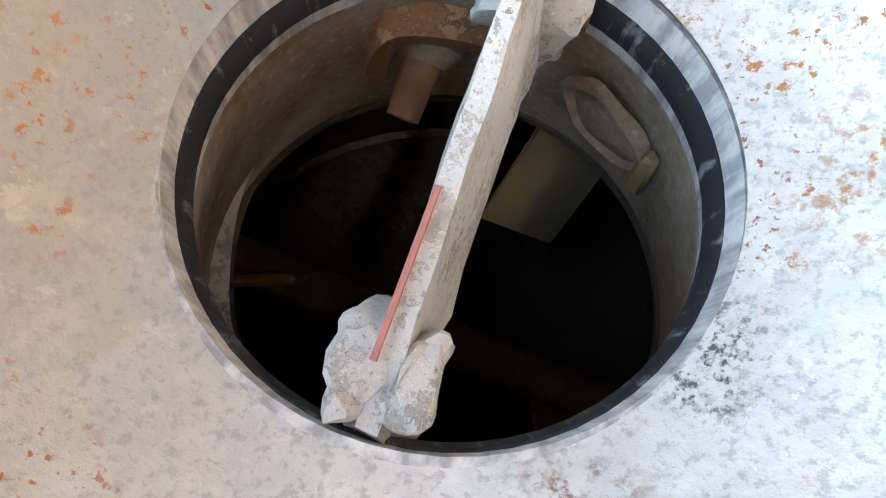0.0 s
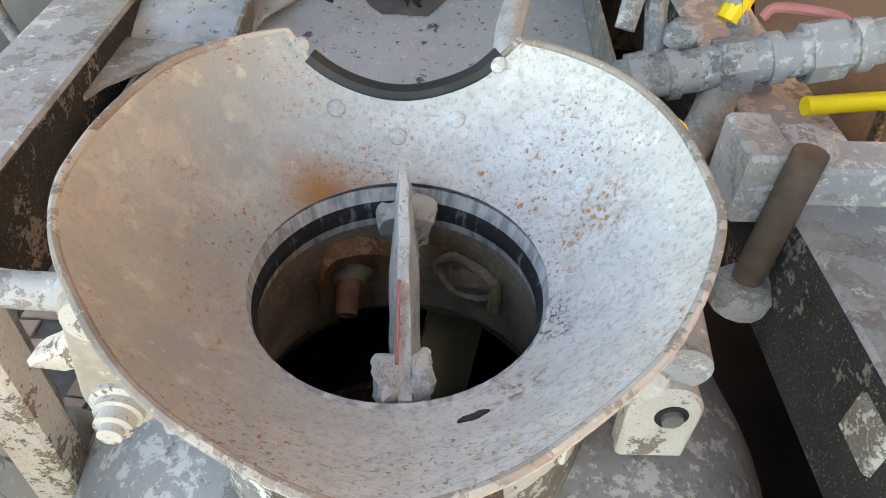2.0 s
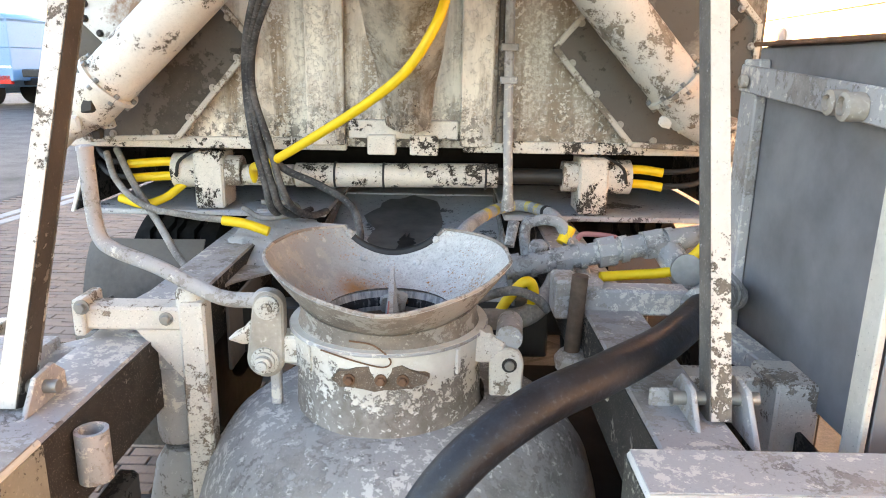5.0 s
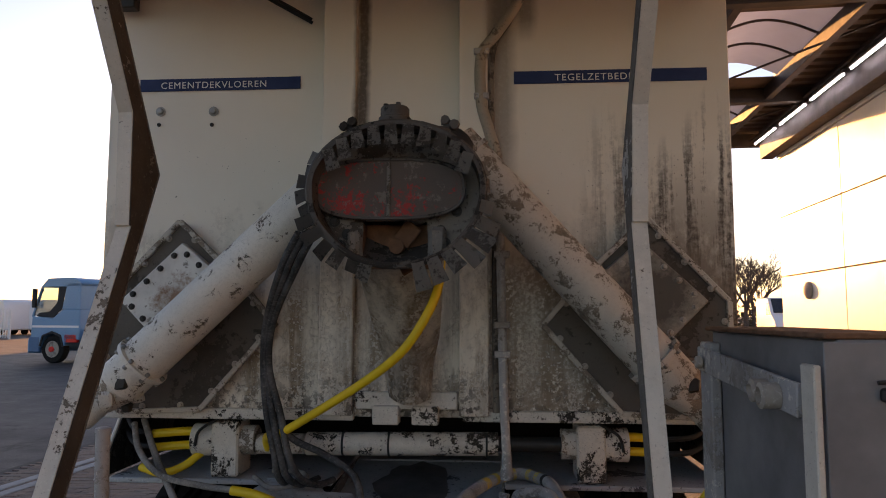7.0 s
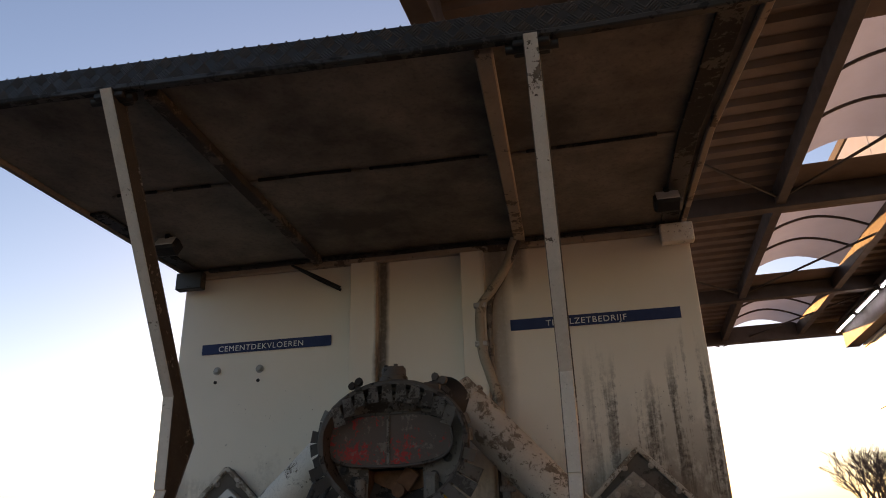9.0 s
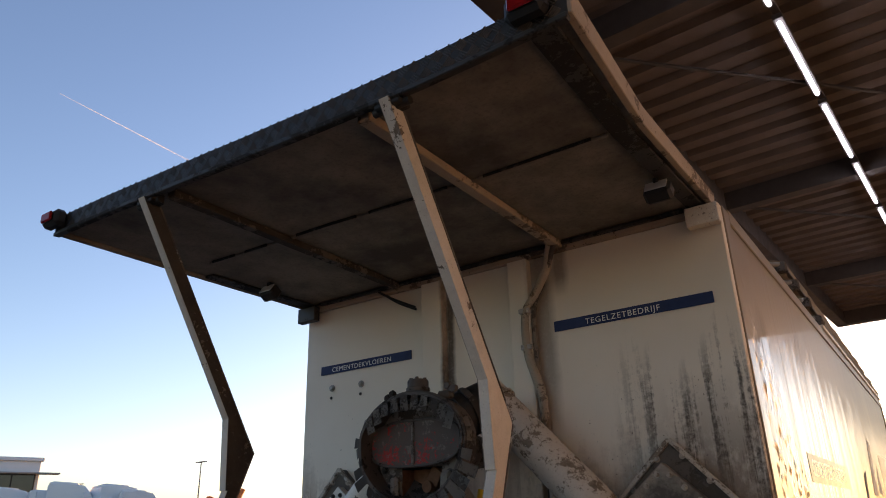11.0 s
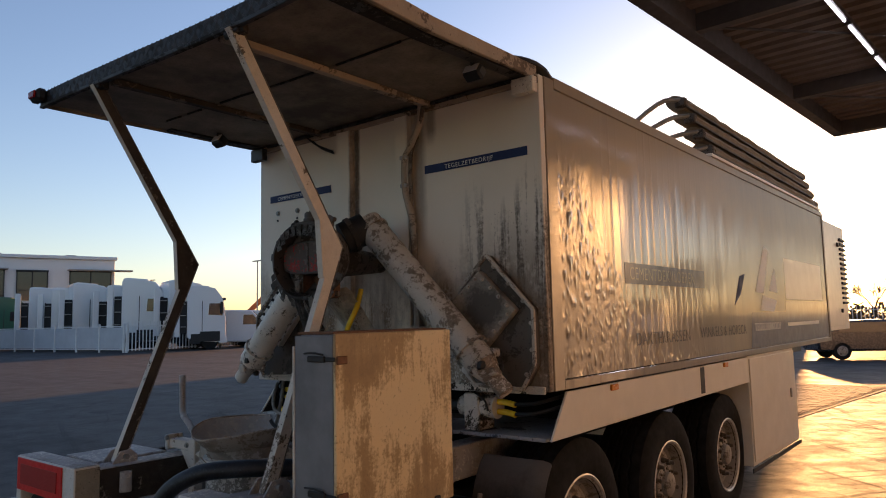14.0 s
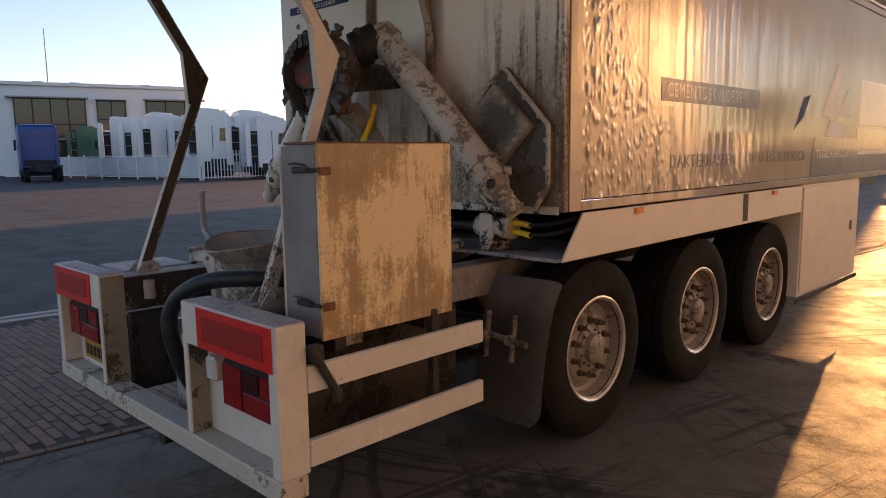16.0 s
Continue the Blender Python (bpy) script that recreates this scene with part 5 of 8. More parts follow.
# Added sheet that hides the bright ground and stands for shade.
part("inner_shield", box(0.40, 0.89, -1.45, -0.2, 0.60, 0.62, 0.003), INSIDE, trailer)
part("rear_apron", rough_up(box(-0.515, -0.47, -1.545, -1.28, 0.42, 0.855, 0.01), 0.006, 9), SOOT_SHADE, trailer, "greasy black column under the rail")

# ---------------------------------------------------------------- signs and lettering on the trailer
REAR_FACE, SIDE_FACE = pose(0, 0, 0, 90), Matrix(((0, 0, 1, 0), (1, 0, 0, 0), (0, 1, 0, 0), (0, 0, 0, 1)))
for x0, x1, text, t0, t1 in ((-1.122, -0.449, "CEMENTDEKVLOEREN", 0.135, 0.79), (0.414, 1.164, "TEGELZETBEDRIJF", 0.215, 0.69)):
    sg = part("sign_strip", box(x0, x1, -0.0065, -0.0025, 2.682, 2.733, 0.0005), NAVY, trailer, "navy sign strip with white lettering")
    wd = x1 - x0
    letters("lettering", text, LETTER, sg, Matrix.Translation((x0 + t0 * wd, -0.0075, 2.692)) @ REAR_FACE, (t1 - t0) * wd, 0.027, "white capital lettering")
bn = part("side_banner", box(W - 0.0035, W - 0.0018, 1.02, 2.56, 1.985, 2.125, 0.0), NAVY_GLOSS, trailer, "dark banner with lettering")
letters("lettering", "CEMENTDEKVLOEREN", LETTER_FAINT, bn, Matrix.Translation((W - 0.0014, 1.10, 2.015)) @ SIDE_FACE, 1.22, 0.085)
letters("lettering", "DAKTERRASSEN", LETTER_GREY, trailer, Matrix.Translation((W - 0.0012, 1.16, 1.575)) @ SIDE_FACE, 1.0, 0.085, "dark capital lettering")
letters("lettering", "WINKELS & HORECA", LETTER_GREY, trailer, Matrix.Translation((W - 0.0012, 2.40, 1.585)) @ SIDE_FACE, 1.25, 0.085, "dark capital lettering")
bf = part("blue_field", prism([(3.80, 1.44), (7.48, 1.44), (7.48, 1.90), (5.2, 1.90), (5.2, 1.78), (3.88, 1.78)], "x", W - 0.0036, W - 0.0022, 0), NAVY_GLOSS, trailer, "navy painted field")
letters("lettering", "TEGELVERKOOP", LETTER, bf, Matrix.Translation((W - 0.0016, 3.95, 1.60)) @ SIDE_FACE, 1.0, 0.075)
part("unread_line", box(W - 0.0022, W - 0.0012, 5.25, 6.9, 1.62, 1.66, 0), LETTER, bf)
part("pale_field", box(W - 0.0036, W - 0.0022, 5.25, 7.2, 1.92, 2.38, 0), PAINT_CLEAN, trailer)
for pts, mt in (([(3.35, 1.85), (3.55, 1.95), (3.72, 2.15), (3.55, 2.12)], NAVY), ([(4.2, 1.80), (4.7, 1.78), (4.85, 1.9), (4.3, 1.95)], LETTER), ([(4.05, 1.98), (4.35, 1.97), (4.62, 2.42), (4.45, 2.46)], LETTER), ([(4.55, 2.0), (4.9, 1.98), (4.82, 2.25)], LETTER)):
    part("sign_shape", prism(pts, "x", W - 0.0034, W - 0.0018, 0), mt, trailer)
for x, z in ((-1.031, 2.597), (-0.808, 2.594)):
    bolt(trailer, (x, -0.002, z), (0, -1, 0), 0.014, 0.016, STEEL)
    bolt(trailer, (x - 0.006, -0.002, z - 0.055), (0, -1, 0), 0.006, 0.008, DARK)

# cable conduit on the rear wall
CONDUIT = flaked("brown_conduit", (0.38, 0.32, 0.25), (0.20, 0.16, 0.12), 0.56, 12, 0.7, 0.001, edge=0.2)
HEAD_BROWN = flaked("brown_greasy_cable", (0.20, 0.165, 0.13), (0.075, 0.06, 0.05), 0.5, 14, 0.7, 0.001, edge=0.1)
cd = thing("cable_conduit", "paint-covered grey conduit clipped down the rear wall", "conduit")
part("flexible_pipe", tube([(0.47, -0.09, 3.10), (0.42, -0.06, 2.98), (0.335, -0.045, 2.86), (0.285, -0.045, 2.78), (0.285, -0.045, 2.60), (0.315, -0.045, 2.48), (0.345, -0.045, 2.36), (0.354, -0.045, 2.12)], 0.023, 12), CONDUIT, cd, "brown corrugated flexible pipe")
part("pipe", tube([(0.354, -0.045, 2.13), (0.36, -0.045, 1.8), (0.365, -0.045, 1.5), (0.375, -0.05, 1.235)], 0.017, 10), FRAME, cd)
part("cable", tube([(0.49, -0.10, 3.08), (0.40, -0.05, 2.93), (0.33, -0.04, 2.80), (0.325, -0.035, 2.5), (0.335, -0.03, 2.2), (0.337, -0.03, 1.4)], 0.013, 8), HEAD_BROWN, cd)
for z in (1.62, 1.73, 2.0, 2.62, 2.80):
    xx = 0.362 if z < 2.2 else 0.286
    part("clip", box(xx - 0.03, xx + 0.03, -0.066, -0.003, z - 0.012, z + 0.012, 0.003), FRAME, cd)
part("foot", turned(lathe([(0.024, 0), (0.024, 0.03), (0.019, 0.05), (0.018, 0.09)], 12), pose(0.375, -0.05, 1.16)), CEMENT, cd)
for pts in ([(-0.66, -0.03, 3.10), (-0.52, -0.07, 3.02), (-0.40, -0.03, 2.96)], [(-0.64, -0.02, 3.09), (-0.50, -0.05, 3.0), (-0.40, -0.02, 2.95)]):
    solid("cable", tube(pts, 0.007, 8), BLACK, "thin black cable below the roof ledge", "cable", "cables below the roof ledge")


# ---------------------------------------------------------------- screw conveyors with their bolted housings
def conveyor(s, low, high, z_shift):
    t = thing("screw_conveyor", "sloping cream screw conveyor pipe with flaking cement-splashed paint", "conveyor", "screw conveyors on the rear wall")
    low, high = Vector(low), Vector(high)
    d = (high - low).normalized()
    coat = PIPE_DARK if s > 0 else PIPE
    part("pipe", tube([low, high], 0.088, 28), coat, t)
    for f in (0.10, 0.94):
        p = low.lerp(high, f)
        part("flange", tube([p - d * 0.008, p + d * 0.008], 0.105 if f < 0.5 else 0.098, 28), coat, t)
    part("end_cone", tube([low + d * 0.01, low - d * 0.03, low - d * 0.06, low - d * 0.10], (0.086, 0.055), 20), PAINT_BAD, t)
    part("end_stub", rough_up(tube([low - d * 0.09, low - d * 0.20], 0.048, 14), 0.006, 20), PAINT_BAD, t)
    side = d.cross(Vector((0, 1, 0))).normalized()
    front = side.cross(d).normalized()
    random.seed(7 if s > 0 else 12)
    for k in range(11):
        a = random.uniform(0, 2 * math.pi)
        p = low - d * random.uniform(-0.05, 0.10) + (side * math.cos(a) + front * math.sin(a)) * random.uniform(0.06, 0.10)
        r = random.uniform(0.014, 0.032)
        part("clamp_lump", rough_up(box(p.x - r, p.x + r, p.y - r * 0.8, p.y + r * 0.8, p.z - r, p.z + r, r * 0.35), 0.012, 28), PAINT_BAD if k % 3 else DARK, t)
    for k in range(8):
        a = 2 * math.pi * k / 8
        c = low.lerp(high, 0.10) + (side * math.cos(a) + front * math.sin(a)) * 0.097
        part("flange_bolt", rod(c - d * 0.022, c + d * 0.02, 0.008, 6), STEEL, t)
    # six-sided trough housing on the wall, part of it below the pipe, a bolted cover above it
    o = [(s * 1.12, 1.392), (s * 0.80, 1.405), (s * 0.515, 1.73), (s * 0.66, 1.90), (s * 0.905, 2.135), (s * 1.20, 1.82), (s * 1.20, 1.52)]
    h = part("housing", prism(o, "y", -0.055, -0.003, 0.003), HOUSING, t, "brown-grey trough housing")
    rim = []
    for i in range(len(o)):
        p, q = o[i], o[(i + 1) % len(o)]
        rim.append(beam((p[0], -0.062, p[1]), (q[0], -0.062, q[1]), 0.02, 0.02, 0.003, (0, -1, 0)))
    part("housing_rim", joined(*rim), HOUSING_RIM, h)
    for i in range(len(o)):
        p, q = Vector(o[i]), Vector(o[(i + 1) % len(o)])
        n = max(1, int((q - p).length / 0.14))
        for k in range(n):
            c = p.lerp(q, (k + 0.5) / n)
            m = Vector((s * 0.86, 1.76))
            c = c.lerp(m, 0.05)
            bolt(h, (c.x, -0.058, c.y), (0, -1, 0), 0.009, 0.014, ARM)
    cover = [(s * 0.875, 2.045), (s * 1.115, 1.82), (s * 0.905, 1.61), (s * 0.655, 1.86)]
    c = part("cover_plate", prism(cover, "y", -0.105, -0.057, 0.004), COVER_R if s > 0 else COVER_L, t, "bolted cover plate" + (" with a rust stain" if s < 0 else ""))
    for i in range(4):
        p, q = Vector(cover[i]), Vector(cover[(i + 1) % 4])
        m = (Vector(cover[0]) + Vector(cover[2])) / 2
        for k in range(4):
            e = p.lerp(q, (k + 0.5) / 4).lerp(m, 0.12)
            bolt(c, (e.x, -0.106, e.y), (0, -1, 0), 0.0085, 0.014, DARK if s < 0 else ARM)
    return t


conveyor(-1, (-1.03, -0.23, 1.52), (-0.20, -0.28, 2.285), 0)
conveyor(1, (0.965, -0.21, 1.53), (0.19, -0.29, 2.37), 0)


# ---------------------------------------------------------------- discharge head with its rubber flaps
HEAD_DARK = flaked("greasy_dark_steel", (0.085, 0.072, 0.062), (0.032, 0.027, 0.024), 0.5, 10, 0.6, 0.001, edge=0.1, dots=0.3)
HEAD_GREY = flaked("dirty_grey_steel", (0.21, 0.185, 0.16), (0.09, 0.074, 0.06), 0.52, 9, 0.75, 0.002, edge=0.2)
FLAP = flaked("dusty_rubber", (0.25, 0.235, 0.215), (0.10, 0.09, 0.08), 0.52, 24, 0.7, 0.001, edge=0.1, dots=0.3)
head = thing("discharge_head", "dirty discharge head with rubber flaps and a red-flecked plate", "discharge chute")
HC = Vector((0.035, -0.62, 2.15))


def oval(a, k=1.0):
    """The head's outline: an egg that is wider than high."""
    c, s = math.cos(a), math.sin(a)
    return Vector((HC.x + 0.265 * k * c, 0, HC.z + (0.20 if s > 0 else 0.235) * k * s))


N = 48
shell = bmesh.new()
loops = []
for y, k in ((-0.675, 1.0), (-0.675, 0.965), (-0.56, 0.955), (-0.55, 0.96), (-0.49, 0.78), (-0.40, 0.40), (-0.02, 0.22), (-0.02, 0.27), (-0.41, 0.46), (-0.51, 0.84), (-0.57, 1.0)):
    loops.append([shell.verts.new((oval(2 * math.pi * i / N, k).x, y, oval(2 * math.pi * i / N, k).z)) for i in range(N)])
for a, b in zip(loops, loops[1:] + loops[:1]):
    for i in range(N):
        shell.faces.new((a[i], a[(i + 1) % N], b[(i + 1) % N], b[i]))
bmesh.ops.recalc_face_normals(shell, faces=shell.faces)
part("shell", rough_up(shell, 0.004, 14), HEAD_DARK, head, "greasy dark shell")
# inner plate with the red oval and a square mouth below it
plate = bmesh.new()
bmesh.ops.create_grid(plate, x_segments=60, y_segments=50, size=0.5)
for v in plate.verts:
    v.co = Vector((HC.x + v.co.x * 0.53, -0.565, HC.z - 0.02 + v.co.y * 0.44))
gone = [f for f in plate.faces if (lambda c: ((c.x - HC.x) / 0.258) ** 2 + ((c.z - HC.z) / (0.195 if c.z > HC.z else 0.228)) ** 2 > 1 or (-0.115 < c.x - HC.x < 0.085 and c.z < HC.z - 0.092))(f.calc_center_median())]
bmesh.ops.delete(plate, geom=gone, context="FACES")
part("inner_plate", rough_up(plate, 0.003, 18), HEAD_GREY, head)


def red_plate_material():
    n = Nodes("red_flecked_plate")
    f, g = n.noise(45, 7, 0.72), n.noise(7, 4, 0.6)
    m = n.math("ADD", n.math("MULTIPLY", f, 0.55), n.math("MULTIPLY", g, 0.45))
    col = n.mix(n.ramp(m, 0.53, 0.56), (0.10, 0.078, 0.066), (0.36, 0.03, 0.028))
    col = n.mix(n.ramp(n.noise(20, 8, 0.75), 0.56, 0.60, 0, 0.8), col, (0.20, 0.165, 0.14))
    return n.done(col, 0.75, 0, f, 0.003)


OX = HC.x - 0.03
op = [(OX + 0.235 * math.copysign(abs(math.cos(a)) ** 0.7, math.cos(a)), HC.z + 0.008 + 0.093 * math.copysign(abs(math.sin(a)) ** 0.7, math.sin(a))) for a in [2 * math.pi * i / 40 for i in range(40)]]
part("oval_plate", prism(op, "y", -0.60, -0.567, 0.006), red_plate_material(), head, "red-flecked oval plate")
part("oval_rim", tube([(x, -0.60, z) for x, z in op + op[:1]], 0.006, 6, 1), HEAD_DARK, head)
part("plate_rib", box(OX - 0.006, OX + 0.006, -0.608, -0.60, HC.z - 0.08, HC.z + 0.092, 0.002), HEAD_GREY, head)
mouth = thing("mixing_screw", "rusty mixing screw inside the discharge mouth", "screw")
part("shaft", rod((0.02, -0.53, 1.985), (0.02, -0.42, 1.99), 0.024), RUST, mouth)
for k in range(3):
    a = 0.7 + 1.9 * k
    part("blade", turned(box(-0.03, 0.03, -0.006, 0.006, 0.02, 0.095, 0.003), pose(0.02, -0.50 + 0.03 * k, 1.985, 18, math.degrees(a), 0)), RUST, mouth)
part("mouth_liner", joined(box(-0.085, 0.125, -0.476, -0.472, 1.928, 2.06, 0.001), box(-0.10, -0.085, -0.56, -0.47, 1.92, 2.06, 0.002), box(0.125, 0.14, -0.56, -0.47, 1.92, 2.06, 0.002), box(-0.085, 0.125, -0.56, -0.47, 1.915, 1.927, 0.002)), RUST, mouth)
for x, z in ((-0.13, 2.02), (0.165, 2.03), (-0.15, 1.985), (0.18, 1.99), (-0.17, 2.06), (0.215, 2.09)):
    bolt(head, (x, -0.567, z), (0, -1, 0), 0.012, 0.014, DARK)
part("jaw", rough_up(box(-0.125, -0.085, -0.60, -0.567, 1.935, 2.03, 0.012), 0.006, 30), HEAD_GREY, head)
part("jaw", rough_up(box(0.13, 0.185, -0.60, -0.567, 1.935, 2.04, 0.014), 0.006, 30), HEAD_GREY, head)
# flaps: a row hangs inside the top, others stand off the lower sides
random.seed(5)


def flap_bm(w0, w1, ln, curl):
    """A thin rubber tongue from z = 0 down to -ln, wider at its end and a little curled."""
    bm = bmesh.new()
    rows = [[bm.verts.new((x * (w0 + (w1 - w0) * f), -curl * f * f, -ln * f)) for x in (-0.5, 0.5)] for f in (0, 0.35, 0.7, 1.0)]
    for a, b in zip(rows, rows[1:]):
        bm.faces.new((a[0], a[1], b[1], b[0]))
    bmesh.ops.solidify(bm, geom=bm.faces[:], thickness=0.004)
    return bm


for a_deg in [32, 45, 57, 69, 81, 93, 105, 117, 129, 142] + [154, 165, 175, 184, 194, 203, 213, 223, 233, 243, 252] + [285, 295, 305, 315, 325, 335, 346, 2, 16]:
    a = radians(a_deg)
    top = 25 < a_deg < 150
    side = a_deg > 345 or a_deg < 20
    p = oval(a, 0.985)
    outward = math.degrees(math.atan2(math.cos(a), math.sin(a)))
    if top:
        bm = flap_bm(0.034, 0.043, random.uniform(0.056, 0.07), random.uniform(-0.004, 0.012))
        m = Matrix.Translation((p.x, -0.684, p.z - 0.004)) @ pose(0, 0, 0, random.uniform(-4, 6), outward * (0.35 if a_deg < 150 else 0.75), 0)
    else:
        bm = flap_bm(0.036, 0.050 if 280 < a_deg < 340 else 0.044, random.uniform(0.065, 0.085) * (0.6 if side or a_deg < 180 else 1.25 if 280 < a_deg < 340 else 1), random.uniform(-0.02, 0.01))
        m = Matrix.Translation((p.x, -0.672, p.z)) @ pose(0, 0, 0, 0, outward + 180 + random.uniform(-6, 6), 0) @ pose(0, 0, 0, (random.uniform(25, 48) if a_deg < 200 else random.uniform(-4, 24)) if a_deg < 270 else random.uniform(-25, 5), 0, 0)
    part("rubber_flap", turned(bm, m), FLAP if not (a_deg > 160 and a_deg < 225) else HEAD_DARK, head)
band = [oval(2 * math.pi * i / 40, 1.012) for i in range(40)]
part("clamp_band", tube([(p.x, -0.662, p.z) for p in band + band[:1]], 0.010, 6, 1), HEAD_DARK, head)
# motor and over-centre clamps on top
part("motor", joined(turned(lathe([(0.046, -0.04), (0.048, 0.0), (0.052, 0.004), (0.052, 0.02), (0.046, 0.024), (0.046, 0.05), (0.042, 0.056), (0.0, 0.058)], 18), pose(0.02, -0.58, 2.365)),
                     *[turned(lathe([(0.008, 0), (0.008, 0.01), (0.0, 0.011)], 6), pose(0.02 + 0.03 * math.cos(q), -0.58 + 0.03 * math.sin(q), 2.42)) for q in (0.5, 2.1, 3.6, 5.2)]), HEAD_DARK, head, "black motor")
for x, sg in ((-0.085, -1), (0.150, 1)):
    t = thing("clamp_handle", "rusty over-centre clamp on the head", "clamp", "clamps on the head")
    part("arm", beam((x - sg * 0.02, -0.575, 2.30), (x + sg * 0.045, -0.58, 2.365), 0.024, 0.020, 0.004), HEAD_DARK, t)
    part("hook", rough_up(box(*sorted((x - sg * 0.015, x + sg * 0.045)), -0.60, -0.56, 2.325, 2.355, 0.008), 0.006, 40), HEAD_DARK, t)
    for dx, dz in ((0.030, 2.375), (0.058, 2.362)):
        part("knob", rough_up(turned(lathe([(0.0, -0.014), (0.014, -0.012), (0.017, 0), (0.014, 0.012), (0.0, 0.014)], 8), pose(x + sg * dx, -0.585, dz, 90, 0, 0)), 0.004, 40), HEAD_DARK, t)
part("bearing_cap", tube([(0.11, -0.42, 2.27), (0.19, -0.31, 2.335)], 0.098, 24), BLACK, head)
part("bearing_ring", tube([(0.135, -0.385, 2.290), (0.150, -0.365, 2.302)], 0.108, 24), HEAD_DARK, head)
part("bearing_cap", tube([(-0.19, -0.32, 2.30), (-0.215, -0.29, 2.27)], 0.094, 24), HEAD_DARK, head)
# cement-crusted skirt plate below the head
sk = bmesh.new()
rows = []
for i in range(15):
    f = i / 14
    z = 1.96 - 0.52 * f
    hw = 0.155 - 0.075 * f
    rows.append([sk.verts.new((0.015 + 0.0 * f + hw * u, (-0.44 + 0.36 * min(1, f * 1.35) ** 0.8) - 0.05 * (1 - u * u) - 0.01, z + 0.02 * u * u)) for u in [-1 + 2 * j / 10 for j in range(11)]])
for a, b in zip(rows, rows[1:]):
    for j in range(10):
        sk.faces.new((a[j], a[j + 1], b[j + 1], b[j]))
bmesh.ops.solidify(sk, geom=sk.faces[:], thickness=0.008)
drip = thing("drip_skirt", "cement-crusted rubber drip skirt below the discharge head", "skirt")
part("sheet", rough_up(sk, 0.008, 8), WALL, drip)
part("top_clamp", beam((-0.135, -0.505, 1.94), (0.165, -0.505, 1.94), 0.02, 0.03, 0.004), HEAD_GREY, drip)


# ---------------------------------------------------------------- hydraulic bar and valves in the bay
bar = thing("hydraulic_cylinder", "white hydraulic cylinder lying across the bay", "cylinder")
part("barrel", rough_up(tube([(-0.42, 0.10, 1.252), (0.345, 0.10, 1.262)], 0.046, 20), 0.002, 14), TARRED, bar)
part("barrel_end", tube([(-0.62, 0.10, 1.25), (-0.43, 0.10, 1.252)], 0.04, 18), PAINT_BAD, bar)
part("rod_end", tube([(0.345, 0.10, 1.262), (0.60, 0.10, 1.262)], 0.03, 16), DARK, bar)
for x in (-0.27, -0.086, 0.30):
    part("band", tube([(x - 0.004, 0.10, 1.256), (x + 0.004, 0.10, 1.256)], 0.0495, 20), BLACK, bar)
for s, x in ((-1, -0.735), (1, 0.70)):
    v = thing("valve_block", "cream valve block with black cable ties", "valve", "valve blocks in the bay")
    part("block", box(x - 0.055, x + 0.055, 0.03, 0.19, 1.13, 1.345, 0.008), TARRED, v)
    part("cap", tube([(x + s * 0.055, 0.10, 1.265), (x + s * 0.145, 0.10, 1.265)], 0.065, 20), TARRED, v)
    part("boss", tube([(x - s * 0.055, 0.10, 1.265), (x - s * 0.11, 0.10, 1.265)], 0.058, 20), PAINT_BAD, v)
    part("fitting", turned(lathe([(0.014, 0), (0.014, 0.03), (0.008, 0.035), (0.008, 0.05)], 8), pose(x, 0.06, 1.345)), DARK, v)
    part("tie", tube([(x + s * 0.02, 0.02, 1.36), (x + s * 0.10, 0.025, 1.31), (x + s * 0.12, 0.03, 1.25)], 0.006, 6), BLACK, v)
    for dz in (0.03, -0.025):
        h = thing("hose", "short yellow-sleeved hydraulic hose leaving the valve", "hose", "hoses at the valves")
        part("sleeve", tube([(x + s * 0.145, 0.10, 1.265 + dz), (x + s * 0.20, 0.10, 1.264 + dz), (x + s * (0.27 if s > 0 else 0.32), 0.09, 1.255 + dz)], 0.017, 10), YELLOW, h, "yellow sleeve")
        part("hose_end", tube([(x + s * (0.26 if s > 0 else 0.31), 0.09, 1.257 + dz), (x + s * 0.40, 0.10, 1.27 + dz), (x + s * 0.52, 0.25, 1.31 + dz)], 0.011, 8), BLACK, h)


def hose(pts, r, material, label, name="hose", group=""):
    return solid(name, tube(pts, r, 12, 10), material, label, "hose", group)


hose([(0.15, -0.31, 1.97), (0.139, -0.34, 1.858), (0.097, -0.365, 1.755), (0.015, -0.34, 1.641), (-0.118, -0.27, 1.538), (-0.30, -0.20, 1.424), (-0.47, -0.12, 1.325), (-0.56, 0.02, 1.29), (-0.575, 0.08, 1.235)], 0.016, YELLOW, "yellow-sleeved hose hanging from the discharge head")
for k, dx in enumerate((0.0, 0.03, -0.022)):
    hose([(-0.30 + dx, -0.44, 2.04), (-0.38 + dx, -0.36, 1.93), (-0.49 + dx * 0.5, -0.20, 1.75), (-0.52 + dx * 0.4, -0.14, 1.58), (-0.49 + dx, -0.14, 1.40), (-0.455 + dx, -0.15, 1.26), (-0.435 + dx * 1.5, -0.12, 1.17), (-0.40 + dx * 2, -0.05, 1.128), (-0.36 + dx * 2, 0.05, 1.128 - 0.004 * k)], 0.013, HOSE_DARK, "grey cement-dusted hose running down from the head", group="hoses from the head")
hose([(-0.49, -0.13, 1.40), (-0.42, -0.12, 1.31), (-0.30, -0.12, 1.255), (-0.18, -0.16, 1.19), (-0.14, -0.22, 1.10), (-0.155, -0.24, 1.06)], 0.013, HOSE_DARK, "grey hose looping over the tray")
